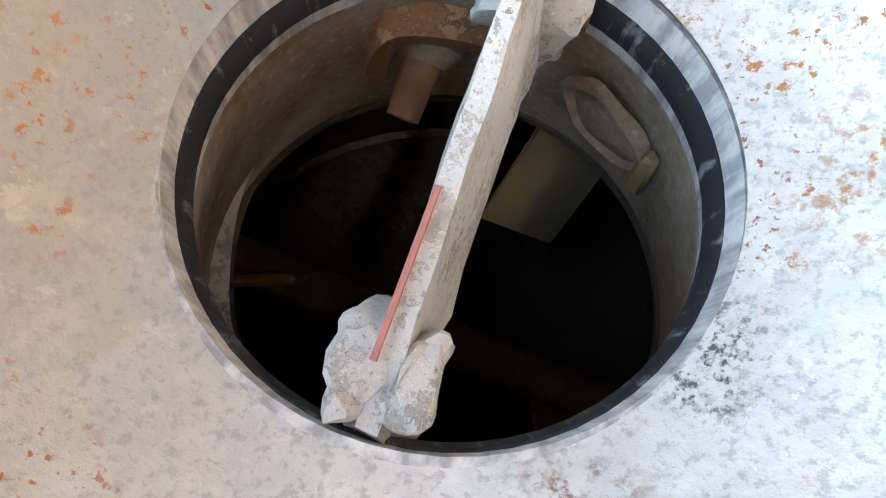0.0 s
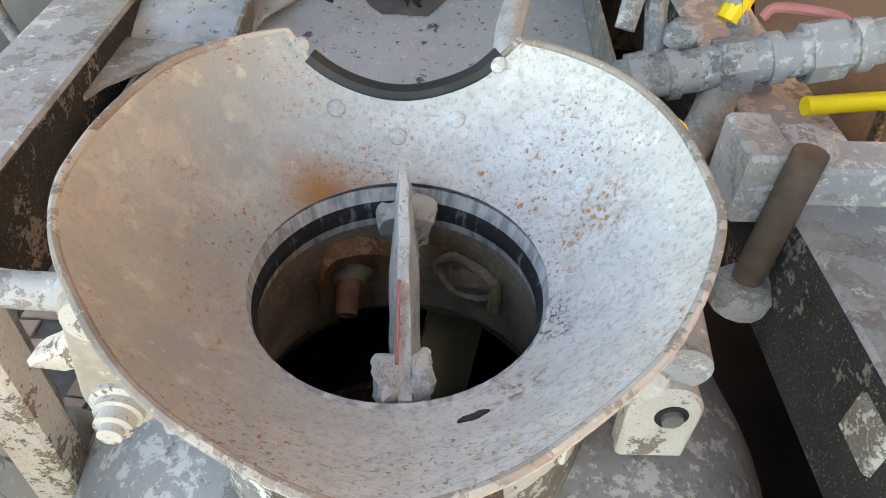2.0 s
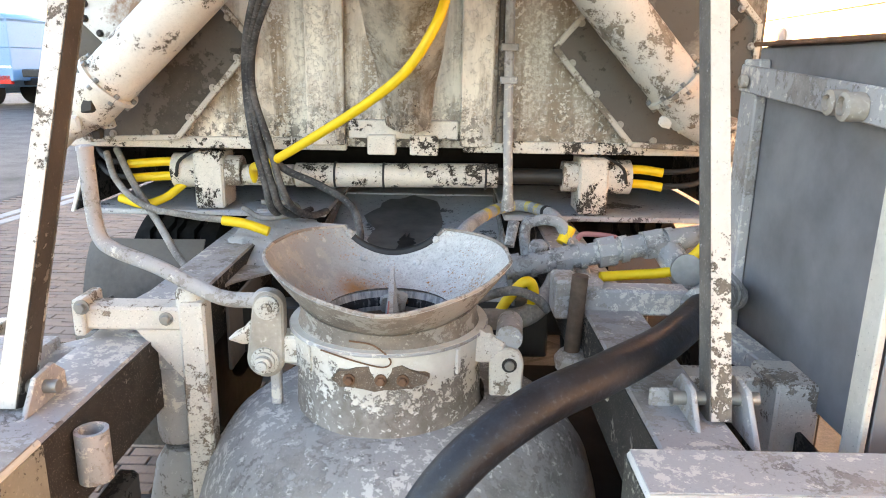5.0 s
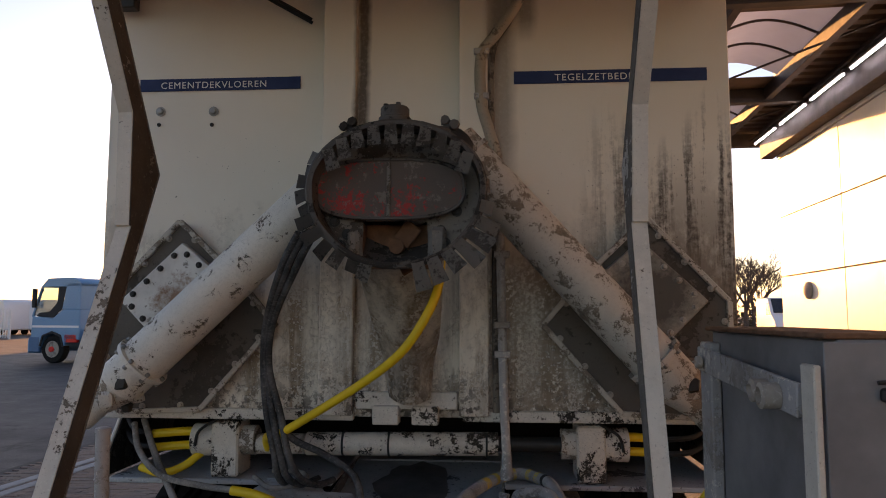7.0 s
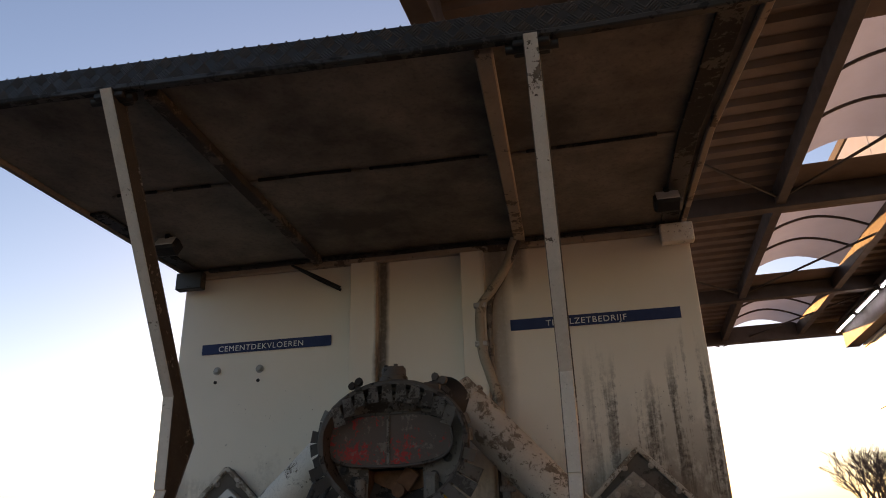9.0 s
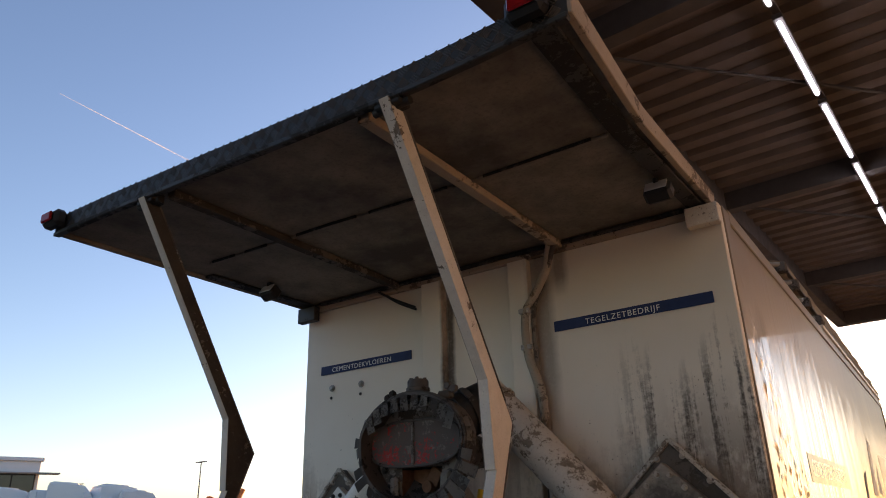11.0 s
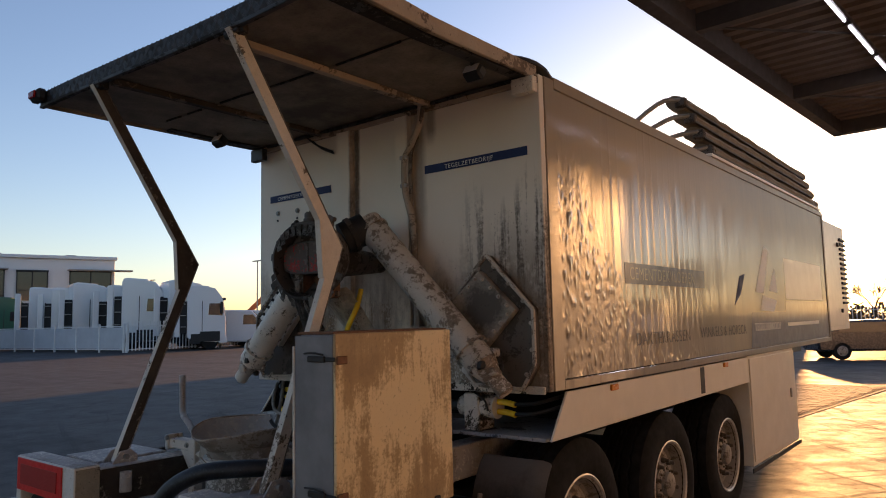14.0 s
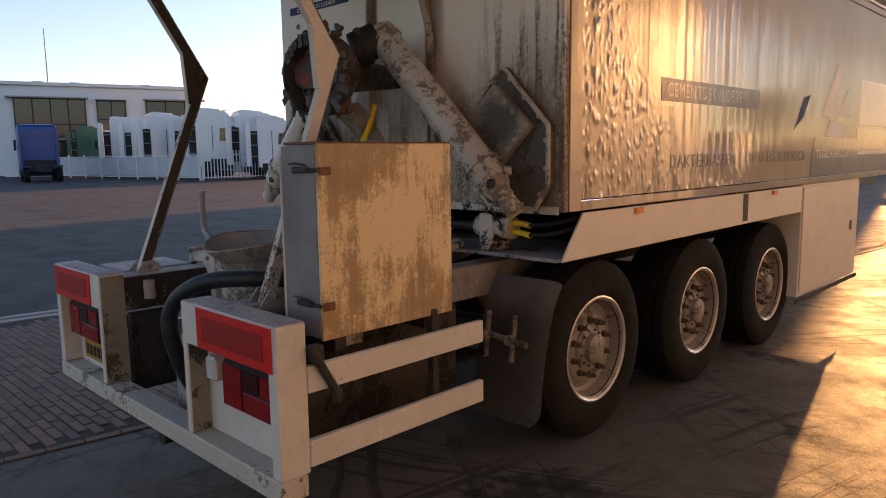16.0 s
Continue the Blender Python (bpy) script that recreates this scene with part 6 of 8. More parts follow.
hose([(-1.12, 0.06, 1.33), (-1.05, -0.03, 1.24), (-0.92, -0.12, 1.17), (-0.74, -0.17, 1.145), (-0.60, -0.19, 1.135)], 0.012, HOSE_GREY, "grey hose with a yellow sleeve end")
hose([(-0.62, -0.19, 1.135), (-0.54, -0.195, 1.125), (-0.46, -0.20, 1.10)], 0.017, YELLOW, "yellow hose sleeve with a black tie")
hose([(-1.10, 0.10, 1.34), (-1.0, 0.0, 1.22), (-0.86, -0.15, 1.11), (-0.74, -0.30, 1.03), (-0.63, -0.42, 0.99)], 0.013, HOSE_GREY, "grey hose dropping past the tyre")
hose([(-1.08, 0.05, 1.16), (-0.98, 0.02, 1.145), (-0.90, 0.04, 1.17), (-0.84, 0.08, 1.22)], 0.016, YELLOW, "short yellow hose in the bay")
hose([(-0.60, 0.0, 1.14), (-0.50, -0.10, 1.125), (-0.40, -0.02, 1.13), (-0.44, 0.1, 1.14), (-0.56, 0.1, 1.145)], 0.010, HOSE_GREY, "pale hose lying in a loop on the bay floor")

# tray below the head, with hardened cement
tray = thing("mixing_tray", "grey cement-filmed steel tray sloping down to the pump", "tray")
part("tray_floor", prism([(0.55, 1.10), (-0.50, 0.945), (-0.50, 0.935), (0.55, 1.09)], "x", -0.30, 0.36, 0.002), SHEET_GREY, tray)
for x in (-0.31, 0.36):
    part("tray_side", prism([(0.5, 1.12), (-0.50, 1.03), (-0.50, 0.94), (0.5, 1.08)], "x", x, x + 0.01, 0.002), CEMENT_DARK, tray)
dark_outline = [(-0.01 + (0.15 + 0.06 * noise.noise((math.cos(a) * 2, math.sin(a) * 2, 1))) * math.cos(a), 0.19 + (0.34 + 0.08 * noise.noise((math.cos(a) * 2, math.sin(a) * 2, 6))) * math.sin(a)) for a in [2 * math.pi * k / 30 for k in range(30)]]


def on_tray(pts, up):
    """A thin patch lying on the sloping tray floor."""
    bm = prism(pts, "z", 0.0, 0.002, 0)
    for v in bm.verts:
        v.co.z += 1.10 - 0.155 * (0.55 - v.co.y) / 1.05 + up
    return bm


# Dark patch and black blot on the tray below the wall edge.
part("wet_patch", on_tray(dark_outline, 0.002), plain("dark_cement", (0.145, 0.14, 0.135), 0.5, vary=0.5, scale=9), tray, "dark patch under the wall edge")
blot = [(0.005 + (0.028 + 0.024 * noise.noise((math.cos(a) * 3, math.sin(a) * 3, 5))) * math.cos(a), -0.03 + (0.085 + 0.07 * noise.noise((math.cos(a) * 2.5, math.sin(a) * 2.5, 9))) * math.sin(a)) for a in [2 * math.pi * k / 40 for k in range(40)]]
part("tar_blot", on_tray(blot, 0.006), BLACK, tray, "black blot")
# a stiff sheet from the bay floor down to the rail, with sharp creases
heap = bmesh.new()
bmesh.ops.create_grid(heap, x_segments=70, y_segments=50, size=0.5)
q00, q10, q11, q01 = Vector((-0.65, -0.32, 0.985)), Vector((-0.34, -0.33, 0.975)), Vector((-0.16, 0.02, 1.04)), Vector((-0.56, 0.03, 1.118))
for v in heap.verts:
    u, w = v.co.x + 0.5, v.co.y + 0.5
    p = q00.lerp(q10, u).lerp(q01.lerp(q11, u), w)
    crease = abs(noise.noise((u * 2.6 + w * 1.4, w * 3.4 - u, 4))) + 0.5 * abs(noise.noise((u * 6, w * 7 + u * 3, 9)))
    ragged = 0.035 * noise.noise((u * 7, w * 7, 1)) * (1 if min(u, w, 1 - u, 1 - w) < 0.06 else 0)
    v.co = p + Vector((ragged, ragged, 0.022 * (0.5 - crease) * min(1, 8 * min(u, 1 - u) + 0.3) + 0.012))
bmesh.ops.solidify(heap, geom=heap.faces[:], thickness=0.006)
solid("cement_sheet", heap, SHEET_GREY, "stiff grey cement-soaked sheet draped beside the pump", "sheet")

# coiled hose loop and valves to the right of the pump
arch = thing("arch_hose", "pale grey hose lying in an arch with yellow print", "hose")
arch_pts = [(0.17, -0.50, 1.03), (0.175, -0.42, 1.10), (0.22, -0.277, 1.14), (0.30, -0.068, 1.148), (0.365, 0.045, 1.15), (0.433, 0.085, 1.152), (0.50, 0.02, 1.15), (0.54, -0.10, 1.147), (0.568, -0.40, 1.11), (0.575, -0.52, 1.05)]
part("hose", tube(arch_pts, 0.022, 14, 10), HOSE_PALE, arch)
along = smooth_path(arch_pts, 10)
for i in (28, 33, 38, 44, 54, 59):
    part("print_mark", tube([along[i], along[i + 1], along[i + 2]], 0.0223, 14, 2), PRINT, arch, "faded yellow print")
part("black_band", tube([along[64], along[65], along[66]], 0.0232, 14, 2), BLACK, arch, "black tape band")
# ---------------------------------------------------------------- mortar pump
VESSEL_IN = flaked("stained_vessel_inside", (0.085, 0.066, 0.048), (0.05, 0.036, 0.026), 0.5, 6, 0.85, 0.002, edge=0.2)
OCHRE = plain("ochre_cement_coat", (0.42, 0.33, 0.17), 0.9, vary=0.4, scale=14, bump=0.002)
pump = thing("mortar_pump", "cement-crusted pressure vessel pump with an open filling neck", "pump")
PC = (0.05, -1.0)
vessel = turned(lathe([(0.203, 0.912), (0.26, 0.905), (0.345, 0.88), (0.41, 0.83), (0.455, 0.76), (0.482, 0.67), (0.492, 0.56), (0.49, 0.34), (0.45, 0.22), (0.36, 0.14), (0.2, 0.10)], 56), pose(PC[0], PC[1], 0))
for f in [f for f in vessel.faces if len(f.verts) > 8 and f.calc_center_median().z > 0.85]:
    vessel.faces.remove(f)
vs = part("vessel", rough_up(vessel, 0.003, 14), CEMENT, pump, "grey crusted vessel")
NC = (0.025, -1.022)
IC = (0.024, -1.034)
part("neck", turned(lathe([(0.235, 0.865), (0.216, 0.90), (0.213, 1.0), (0.213, 1.05), (0.205, 1.05), (0.205, 0.865)], 56, closed=True), pose(*NC, 0)), NECK_PAINT, pump, "worn cream neck")
part("neck_lining", turned(lathe([(0.185, 0.885), (0.191, 0.885), (0.172, 1.069), (0.149, 1.069), (0.165, 0.985)], 56, closed=True), pose(*IC, 0)), NECK, pump, "rust-stained cement lining")
part("collar", turned(lathe([(0.2135, 1.022), (0.221, 1.025), (0.223, 1.094), (0.226, 1.096), (0.226, 1.103), (0.208, 1.104), (0.205, 1.075), (0.178, 1.075), (0.178, 1.052), (0.2135, 1.052)], 64, closed=True), pose(*NC, 0)), NECK_PAINT, pump)
part("neck_cap", rough_up(turned(lathe([(0.206, 1.096), (0.207, 1.104), (0.190, 1.116), (0.166, 1.108), (0.160, 1.102), (0.175, 1.094)], 64, closed=True), pose(*NC, 0)), 0.002, 25), NECK_PAINT, pump, "worn cream cap under the funnel")
part("collar_edge", turned(lathe([(0.2262, 1.094), (0.2285, 1.096), (0.2285, 1.1), (0.2262, 1.102)], 64, closed=True), pose(*NC, 0)), FRAME, pump)
part("crust_ring", rough_up(turned(lathe([(0.178, 1.070), (0.206, 1.080), (0.205, 1.093), (0.180, 1.084)], 72, closed=True), pose(*NC, 0)), 0.005, 30), PAINT_BAD, pump, "white cement crust")
part("seal_ring", turned(lathe([(0.1455, 1.069), (0.166, 1.069), (0.166, 1.081), (0.1445, 1.081)], 56, closed=True), pose(*IC, 0)), DRIPPED, pump, "pale ring streaked with cement runs")
part("seal", turned(lathe([(0.1425, 1.0815), (0.163, 1.0815), (0.163, 1.103), (0.1455, 1.103), (0.1415, 1.093)], 56, closed=True), pose(*IC, 0)), SEAL_RUBBER, pump, "black rubber seal with pale runs")
part("throat", turned(lathe([(0.1460, 1.1035), (0.158, 1.1035), (0.158, 1.118), (0.1490, 1.121)], 56, closed=True), pose(0.0245, -1.035, 0)), DRIPPED, pump)
# Added ring that stops light leaking in between the linings.
part("neck_seat", turned(lathe([(0.182, 0.8845), (0.27, 0.8845), (0.27, 0.8775), (0.182, 0.8775)], 48, closed=True), pose(*IC, 0)), VESSEL_IN, pump)
part("vessel_floor", turned(lathe([(0.44, 0.30), (0.44, 0.32), (0.0, 0.32)], 32), pose(PC[0], PC[1], 0)), VESSEL_IN, pump)
part("vessel_lining", turned(lathe([(0.205, 0.885), (0.25, 0.88), (0.33, 0.855), (0.40, 0.79), (0.45, 0.65), (0.455, 0.32), (0.46, 0.32), (0.456, 0.66), (0.405, 0.80), (0.335, 0.865), (0.25, 0.89)], 40, closed=True), pose(PC[0], PC[1], 0)), VESSEL_IN, pump)
part("mixer_shaft", rod((-0.38, -1.0, 0.56), (0.48, -1.0, 0.56), 0.03), RUST, pump)
for x, a in ((-0.2, 20), (0.0, 200), (0.2, 80)):
    part("paddle", turned(box(-0.05, 0.05, -0.006, 0.006, 0.0, 0.20, 0.004), pose(x, -1.0, 0.56, a, 0, 25)), RUST, pump)
RUST_PALE = flaked("cement_stained_rust", (0.38, 0.20, 0.105), (0.26, 0.115, 0.05), 0.5, 22, 0.9, 0.002, edge=0.2)
# inlet stub, rusty arc and socket on the neck's far side
IN = look((-0.050, -0.868, 0.985), (-0.052, -0.75, 1.04))
part("inlet_flange", rough_up(turned(lathe([(0.0, 0.0), (0.033, 0.0), (0.033, 0.016), (0.026, 0.024), (0.02, 0.032), (0.0, 0.032)], 14), IN), 0.004, 40), NECK, pump, "cement-caked flange")
part("inlet_stub", turned(lathe([(0.0165, 0.02), (0.0135, 0.075), (0.0085, 0.075), (0.0085, 0.02)], 14, closed=True), IN), RUST, pump, "rusty inlet stub")
arc = bmesh.new()
rows = []
for k in range(17):
    a = radians(18 + 165 * k / 16)
    rows.append([arc.verts.new((r * math.cos(a), r * math.sin(a) - 0.008, z)) for r, z in ((0.052, -0.012), (0.052, 0.016), (0.078, 0.020), (0.080, -0.02))])
for p, q in zip(rows, rows[1:]):
    for i in range(4):
        arc.faces.new((p[i], p[(i + 1) % 4], q[(i + 1) % 4], q[i]))
for e in (rows[0], rows[-1]):
    arc.faces.new(e)
bmesh.ops.recalc_face_normals(arc, faces=arc.faces)
arc = turned(arc, IN)
for v in arc.verts:
    away = Vector((v.co.x - IC[0], v.co.y - IC[1], 0))
    depth = (v.co - IN.translation).dot(IN.to_3x3().col[2])
    radius = 0.165 - 0.21 * (v.co.z - 0.985) - depth
    v.co = Vector((IC[0], IC[1], v.co.z)) + away.normalized() * radius
part("rust_arc", rough_up(arc, 0.004, 26), RUST_PALE, pump, "rusty half-ring over the stub")
SO = look((0.100, -0.898, 0.99), (0.18, -0.75, 1.02))
part("socket", rough_up(turned(lathe([(0.044, 0.0), (0.044, 0.007), (0.038, 0.009), (0.033, 0.003), (0.02, 0.003), (0.015, 0.006), (0.0, 0.006)], 24), SO), 0.005, 30), NECK, pump)
part("ochre_crust", rough_up(turned(box(0.035, 0.055, -0.04, 0.03, 0.0, 0.012, 0.005), SO), 0.008, 40), OCHRE, pump, "ochre cement crust")
part("baffle", turned(box(-0.05, 0.05, -0.004, 0.004, -0.10, 0.10, 0.002), pose(0.085, -0.80, 0.72, -30, 20, 10)), OCHRE, pump, "ochre-coated baffle plate")
part("cross_bar", box(-0.35, 0.45, -1.19, -1.15, 0.50, 0.54, 0.004), RUST, pump)


# funnel: a saddle-shaped flare with a notch at the back
funnel = thing("filling_funnel", "grey galvanised filling funnel, rust-spotted, notched at the back", "funnel")


def rim_point(a):
    c, s = math.cos(a), math.sin(a)
    n = 0.76 if s > 0 else 1.2
    x = 0.0256 + 0.2706 * math.copysign(abs(c) ** n, c)
    y = -1.064 + (0.295 if s > 0 else -0.263) * abs(s) ** n
    z = 1.261 - (0.003 if s > 0 else 0.048) * s * s - 0.006 * c
    return Vector((x, y, z))


def throat_point(a):
    return Vector((0.025 + 0.1485 * math.cos(a), -1.035 + 0.1485 * math.sin(a), 1.122 + 0.005 * math.sin(a)))


def notch_reach(a, hi):
    """How far up the sheet goes from the throat: less at the notch."""
    off = hi.x - 0.016
    if math.sin(a) > 0 and abs(off) < 0.125:
        return 1.0 - 0.38 * math.sqrt(max(0.0, 1 - (off / 0.125) ** 2))
    return 1.0


def cone_point(a, f):
    lo, hi = throat_point(a), rim_point(a)
    p = lo.lerp(hi, f)
    p.z = lo.z + (hi.z - lo.z) * (0.55 * f + 0.45 * f ** 1.9)
    return p + noise.noise_vector(p * 9) * 0.003 * f


fm = bmesh.new()
NA, NR = 120, 16
grid = []
for i in range(NA):
    a = 2 * math.pi * i / NA
    reach = notch_reach(a, rim_point(a))
    col = [fm.verts.new(cone_point(a, reach * j / NR)) for j in range(NR + 1)]
    grid.append(col)
for i in range(NA):
    a, b = grid[i], grid[(i + 1) % NA]
    for j in range(NR):
        fm.faces.new((a[j], a[j + 1], b[j + 1], b[j]))
rim_line = [col[-1].co.copy() for col in grid] + [grid[0][-1].co.copy()]
bmesh.ops.recalc_face_normals(fm, faces=fm.faces)
bmesh.ops.solidify(fm, geom=fm.faces[:], thickness=-0.005)
bmesh.ops.recalc_face_normals(fm, faces=fm.faces)
fm.normal_update()
outer = [f for f in fm.faces if f.normal.z < -0.05]
for f in outer:
    f.material_index = 1
foot = bmesh.new()
foot_rows = []
for i in range(72):
    a = 2 * math.pi * i / 72
    hi, out = cone_point(a, 0.42), Vector((math.cos(a), math.sin(a), 0))
    hi = hi - Vector((0, 0, 0.0075)) + out * 0.004
    lo = Vector((NC[0], NC[1], 1.099)) + out * 0.209
    foot_rows.append([foot.verts.new(p) for p in (hi, hi.lerp(lo, 0.5) - out * 0.006, lo, lo - out * 0.012)])
for p, q in zip(foot_rows, foot_rows[1:] + foot_rows[:1]):
    for k in range(3):
        foot.faces.new((p[k], q[k], q[k + 1], p[k + 1]))
bmesh.ops.recalc_face_normals(foot, faces=foot.faces)
bmesh.ops.solidify(foot, geom=foot.faces[:], thickness=0.002)
part("cone_foot", rough_up(foot, 0.001, 30), FUNNEL_OUT, funnel, "brown crusted underside")
cone = part("cone", fm, FUNNEL, funnel)
cone.data.materials.append(FUNNEL_OUT)
lip = [grid_rim.copy() for grid_rim in rim_line]
part("rim_edge", tube(lip, 0.0042, 8, 1), FUNNEL_OUT, funnel, "chipped rim edge")
notch = []
for i in range(NA):
    a = 2 * math.pi * i / NA
    hi = rim_point(a)
    if math.sin(a) > 0 and abs(hi.x - 0.016) < 0.122:
        notch.append(cone_point(a, notch_reach(a, hi)) + Vector((0, 0.006, 0.0)))
part("notch_seal", tube(notch, 0.011, 8, 2), BLACK, funnel, "black rubber edging of the notch")
for deg, f in ((92, 0.36), (78, 0.5), (108, 0.56), (72, 0.86), (112, 0.92)):
    a = radians(deg)
    p, e = cone_point(a, f), 0.02
    nrm = (cone_point(a + e, f) - p).cross(cone_point(a, f + e) - p).normalized()
    nrm = nrm if nrm.z > 0 else -nrm
    part("rivet", turned(lathe([(0.0105, 0.0), (0.0095, 0.004), (0.006, 0.0065), (0.0, 0.0075)], 14), Matrix.Translation(p) @ nrm.to_track_quat("Z", "Y").to_matrix().to_4x4()), FUNNEL, funnel)
ga, gf = radians(-66), 0.27
gp = cone_point(ga, gf)
gn = (cone_point(ga + 0.02, gf) - gp).cross(cone_point(ga, gf + 0.02) - gp).normalized()
gn = gn if gn.z > 0 else -gn
scar = prism([(0.0145 * math.cos(a), 0.0052 * math.sin(a) * (1 + 0.2 * math.sin(5 * a))) for a in [2 * math.pi * k / 18 for k in range(18)]], "z", -0.004, 0.0012, 0)
part("gouge", turned(scar, Matrix.Translation(gp) @ gn.to_track_quat("Z", "Y").to_matrix().to_4x4() @ pose(0, 0, 0, 0, 0, -8)), DARK, funnel, "dark gouge in the sheet")

# splitter blade across the throat
blade = thing("splitter_blade", "cement-coated bag splitter blade standing across the funnel throat", "blade")
bl = bmesh.new()
prof = [(-1.181, 1.085, 0.013), (-1.178, 1.118, 0.0045), (-1.08, 1.146, 0.0045), (-0.975, 1.194, 0.0035), (-0.940, 1.196, 0.0022), (-0.912, 1.168, 0.0035), (-0.90, 1.08, 0.013), (-0.935, 1.065, 0.013), (-1.0, 1.095, 0.013), (-1.10, 1.062, 0.013)]
L, R = [], []
for y, z, hw in prof:
    jig = 0.003 * noise.noise((y * 40, z * 40, 0))
    cx = 0.036 - (y + 1.17) * 0.04
    hw *= 1.2
    L.append(bl.verts.new((cx - hw + jig, y, z)))
    R.append(bl.verts.new((cx + hw + jig, y, z)))
bl.faces.new(L)
bl.faces.new(R[::-1])
for i in range(len(prof)):
    j = (i + 1) % len(prof)
    bl.faces.new((L[i], R[i], R[j], L[j]))
bmesh.ops.recalc_face_normals(bl, faces=bl.faces)
bmesh.ops.triangulate(bl, faces=[f for f in bl.faces if len(f.verts) > 4])
bmesh.ops.subdivide_edges(bl, edges=bl.edges[:], cuts=3, use_grid_fill=True)
part("blade_plate", rough_up(bl, 0.0022, 60), CEMENT_PALE, blade)
part("red_edge", tube([(0.0295, -1.15, 1.131), (0.0275, -1.07, 1.1535)], 0.0018, 6), plain("faded_red_paint", (0.48, 0.17, 0.14), 0.7), blade, "faded red paint left on the edge")
for y, z, k in ((-1.146, 1.108, 1.75), (-0.915, 1.10, 1)):
    for s in (-1, 1):
        ball = bmesh.new()
        bmesh.ops.create_icosphere(ball, subdivisions=3, radius=1.0)
        for v in ball.verts:
            q = Vector([math.copysign(abs(c) ** 0.55, c) for c in v.co])
            v.co = Vector((0.036 - (y + 1.17) * 0.04 + s * (0.016 if k == 1 else 0.0125) + 0.014 * q.x, y + 0.017 * k * q.y - (0.012 * q.z if s < 0 else 0), z - 0.006 + 0.030 * q.z * (1.0 if s > 0 else 0.7)))
        part("lug", rough_up(rough_up(ball, 0.012, 34), 0.004, 110), CEMENT_PALE, blade)
part("lug_bolt", rod((-0.004, -0.912, 1.10), (0.062, -0.912, 1.10), 0.006), RUST, blade)

# swing bolts and arms on the collar
lc = thing("swing_clamp", "taupe swing clamp arm with two crusted bolts on the pump collar", "clamp", "clamps on the pump collar")
arm = [(-0.242 + 0.042 * math.cos(a), 1.030 + 0.042 * math.sin(a)) for a in [math.pi + math.pi * k / 8 for k in range(9)]]
arm += [(-0.232 + 0.034 * math.cos(a), 1.155 + 0.034 * math.sin(a)) for a in [math.pi * k / 8 for k in range(9)]]
part("arm", prism(arm, "y", -1.125, -1.085, 0.005), ARM, lc)
part("pivot", turned(lathe([(0.031, 0), (0.031, 0.006), (0.024, 0.008), (0.024, 0.016), (0.019, 0.017), (0.019, 0.030), (0.012, 0.031), (0.012, 0.040), (0.0, 0.041)], 20), pose(-0.242, -1.125, 1.030, 90, 0, 0)), NUT, lc, "crusted nut and washers")
part("pivot", turned(lathe([(0.027, 0), (0.027, 0.008), (0.012, 0.009), (0.012, 0.016), (0.006, 0.017), (0.0, 0.018)], 20), pose(-0.232, -1.125, 1.155, 90, 0, 0)), NUT, lc)
part("lever_tip", rough_up(prism([(-0.265, 1.13), (-0.262, 1.08), (-0.29, 1.062), (-0.325, 1.075), (-0.315, 1.085), (-0.292, 1.10)], "y", -1.118, -1.09, 0.005), 0.004, 30), PAINT_BAD, lc)
part("stay", box(-0.245, -0.222, -1.08, -1.055, 0.90, 1.0, 0.003), FRAME, lc)
part("collar_ear", box(-0.215, -0.165, -1.12, -1.06, 1.02, 1.085, 0.006), PAINT_BAD, lc)
part("cross_pin", rod((-0.242, -1.09, 1.030), (-0.17, -1.09, 1.015), 0.012), FRAME, lc)
rc = thing("swing_clamp", "cream eye plate with a bolt on the pump collar", "clamp", "clamps on the pump collar")
eye = [(0.292 + 0.038 * math.cos(a), 1.032 + 0.038 * math.sin(a)) for a in [math.pi * k / 10 for k in range(11)]] + [(0.256, 0.955), (0.328, 0.955)]
part("arm", prism(eye, "y", -1.128, -1.10, 0.004), PAINT_BAD, rc)
part("eye_hole", turned(lathe([(0.017, 0.0), (0.017, 0.001), (0.0, 0.001)], 18), pose(0.298, -1.1285, 1.030, 90, 0, 0)), DARK, rc)
part("pivot", turned(lathe([(0.011, 0), (0.011, 0.006), (0.006, 0.007), (0.0, 0.007)], 10), pose(0.298, -1.129, 1.030, 90, 0, 0)), STEEL, rc)
part("neck_arm", beam((0.215, -1.10, 1.09), (0.285, -1.112, 1.055), 0.03, 0.045, 0.008), PAINT_BAD, rc)
part("lug", tube([(0.296, -1.115, 1.088), (0.306, -1.02, 1.090)], 0.030, 20), FRAME, rc)
part("collar_ear", box(0.212, 0.262, -1.12, -1.06, 1.03, 1.10, 0.006), PAINT_BAD, rc)
for x in (-0.045, 0.02, 0.065):
    bolt(pump, (x + 0.005, -1.246 + 0.02 * abs(x), 1.045), (0, -1, 0), 0.009, 0.014, RUST)
spread = [(0.022 + 0.098 * math.cos(a) * (1 + 0.2 * noise.noise((math.cos(a) * 2, math.sin(a) * 2, 3))), 1.045 + 0.026 * math.sin(a) * (1 + 0.5 * noise.noise((math.cos(a) * 3, math.sin(a) * 3, 7)))) for a in [2 * math.pi * k / 30 for k in range(30)]]
part("bolt_plate", prism(spread, "y", -1.243, -1.215, 0), flaked("rusty_scab", (0.42, 0.37, 0.31), (0.15, 0.105, 0.075), 0.46, 30, 0.85, 0.002), pump, "rusty bolt plate")
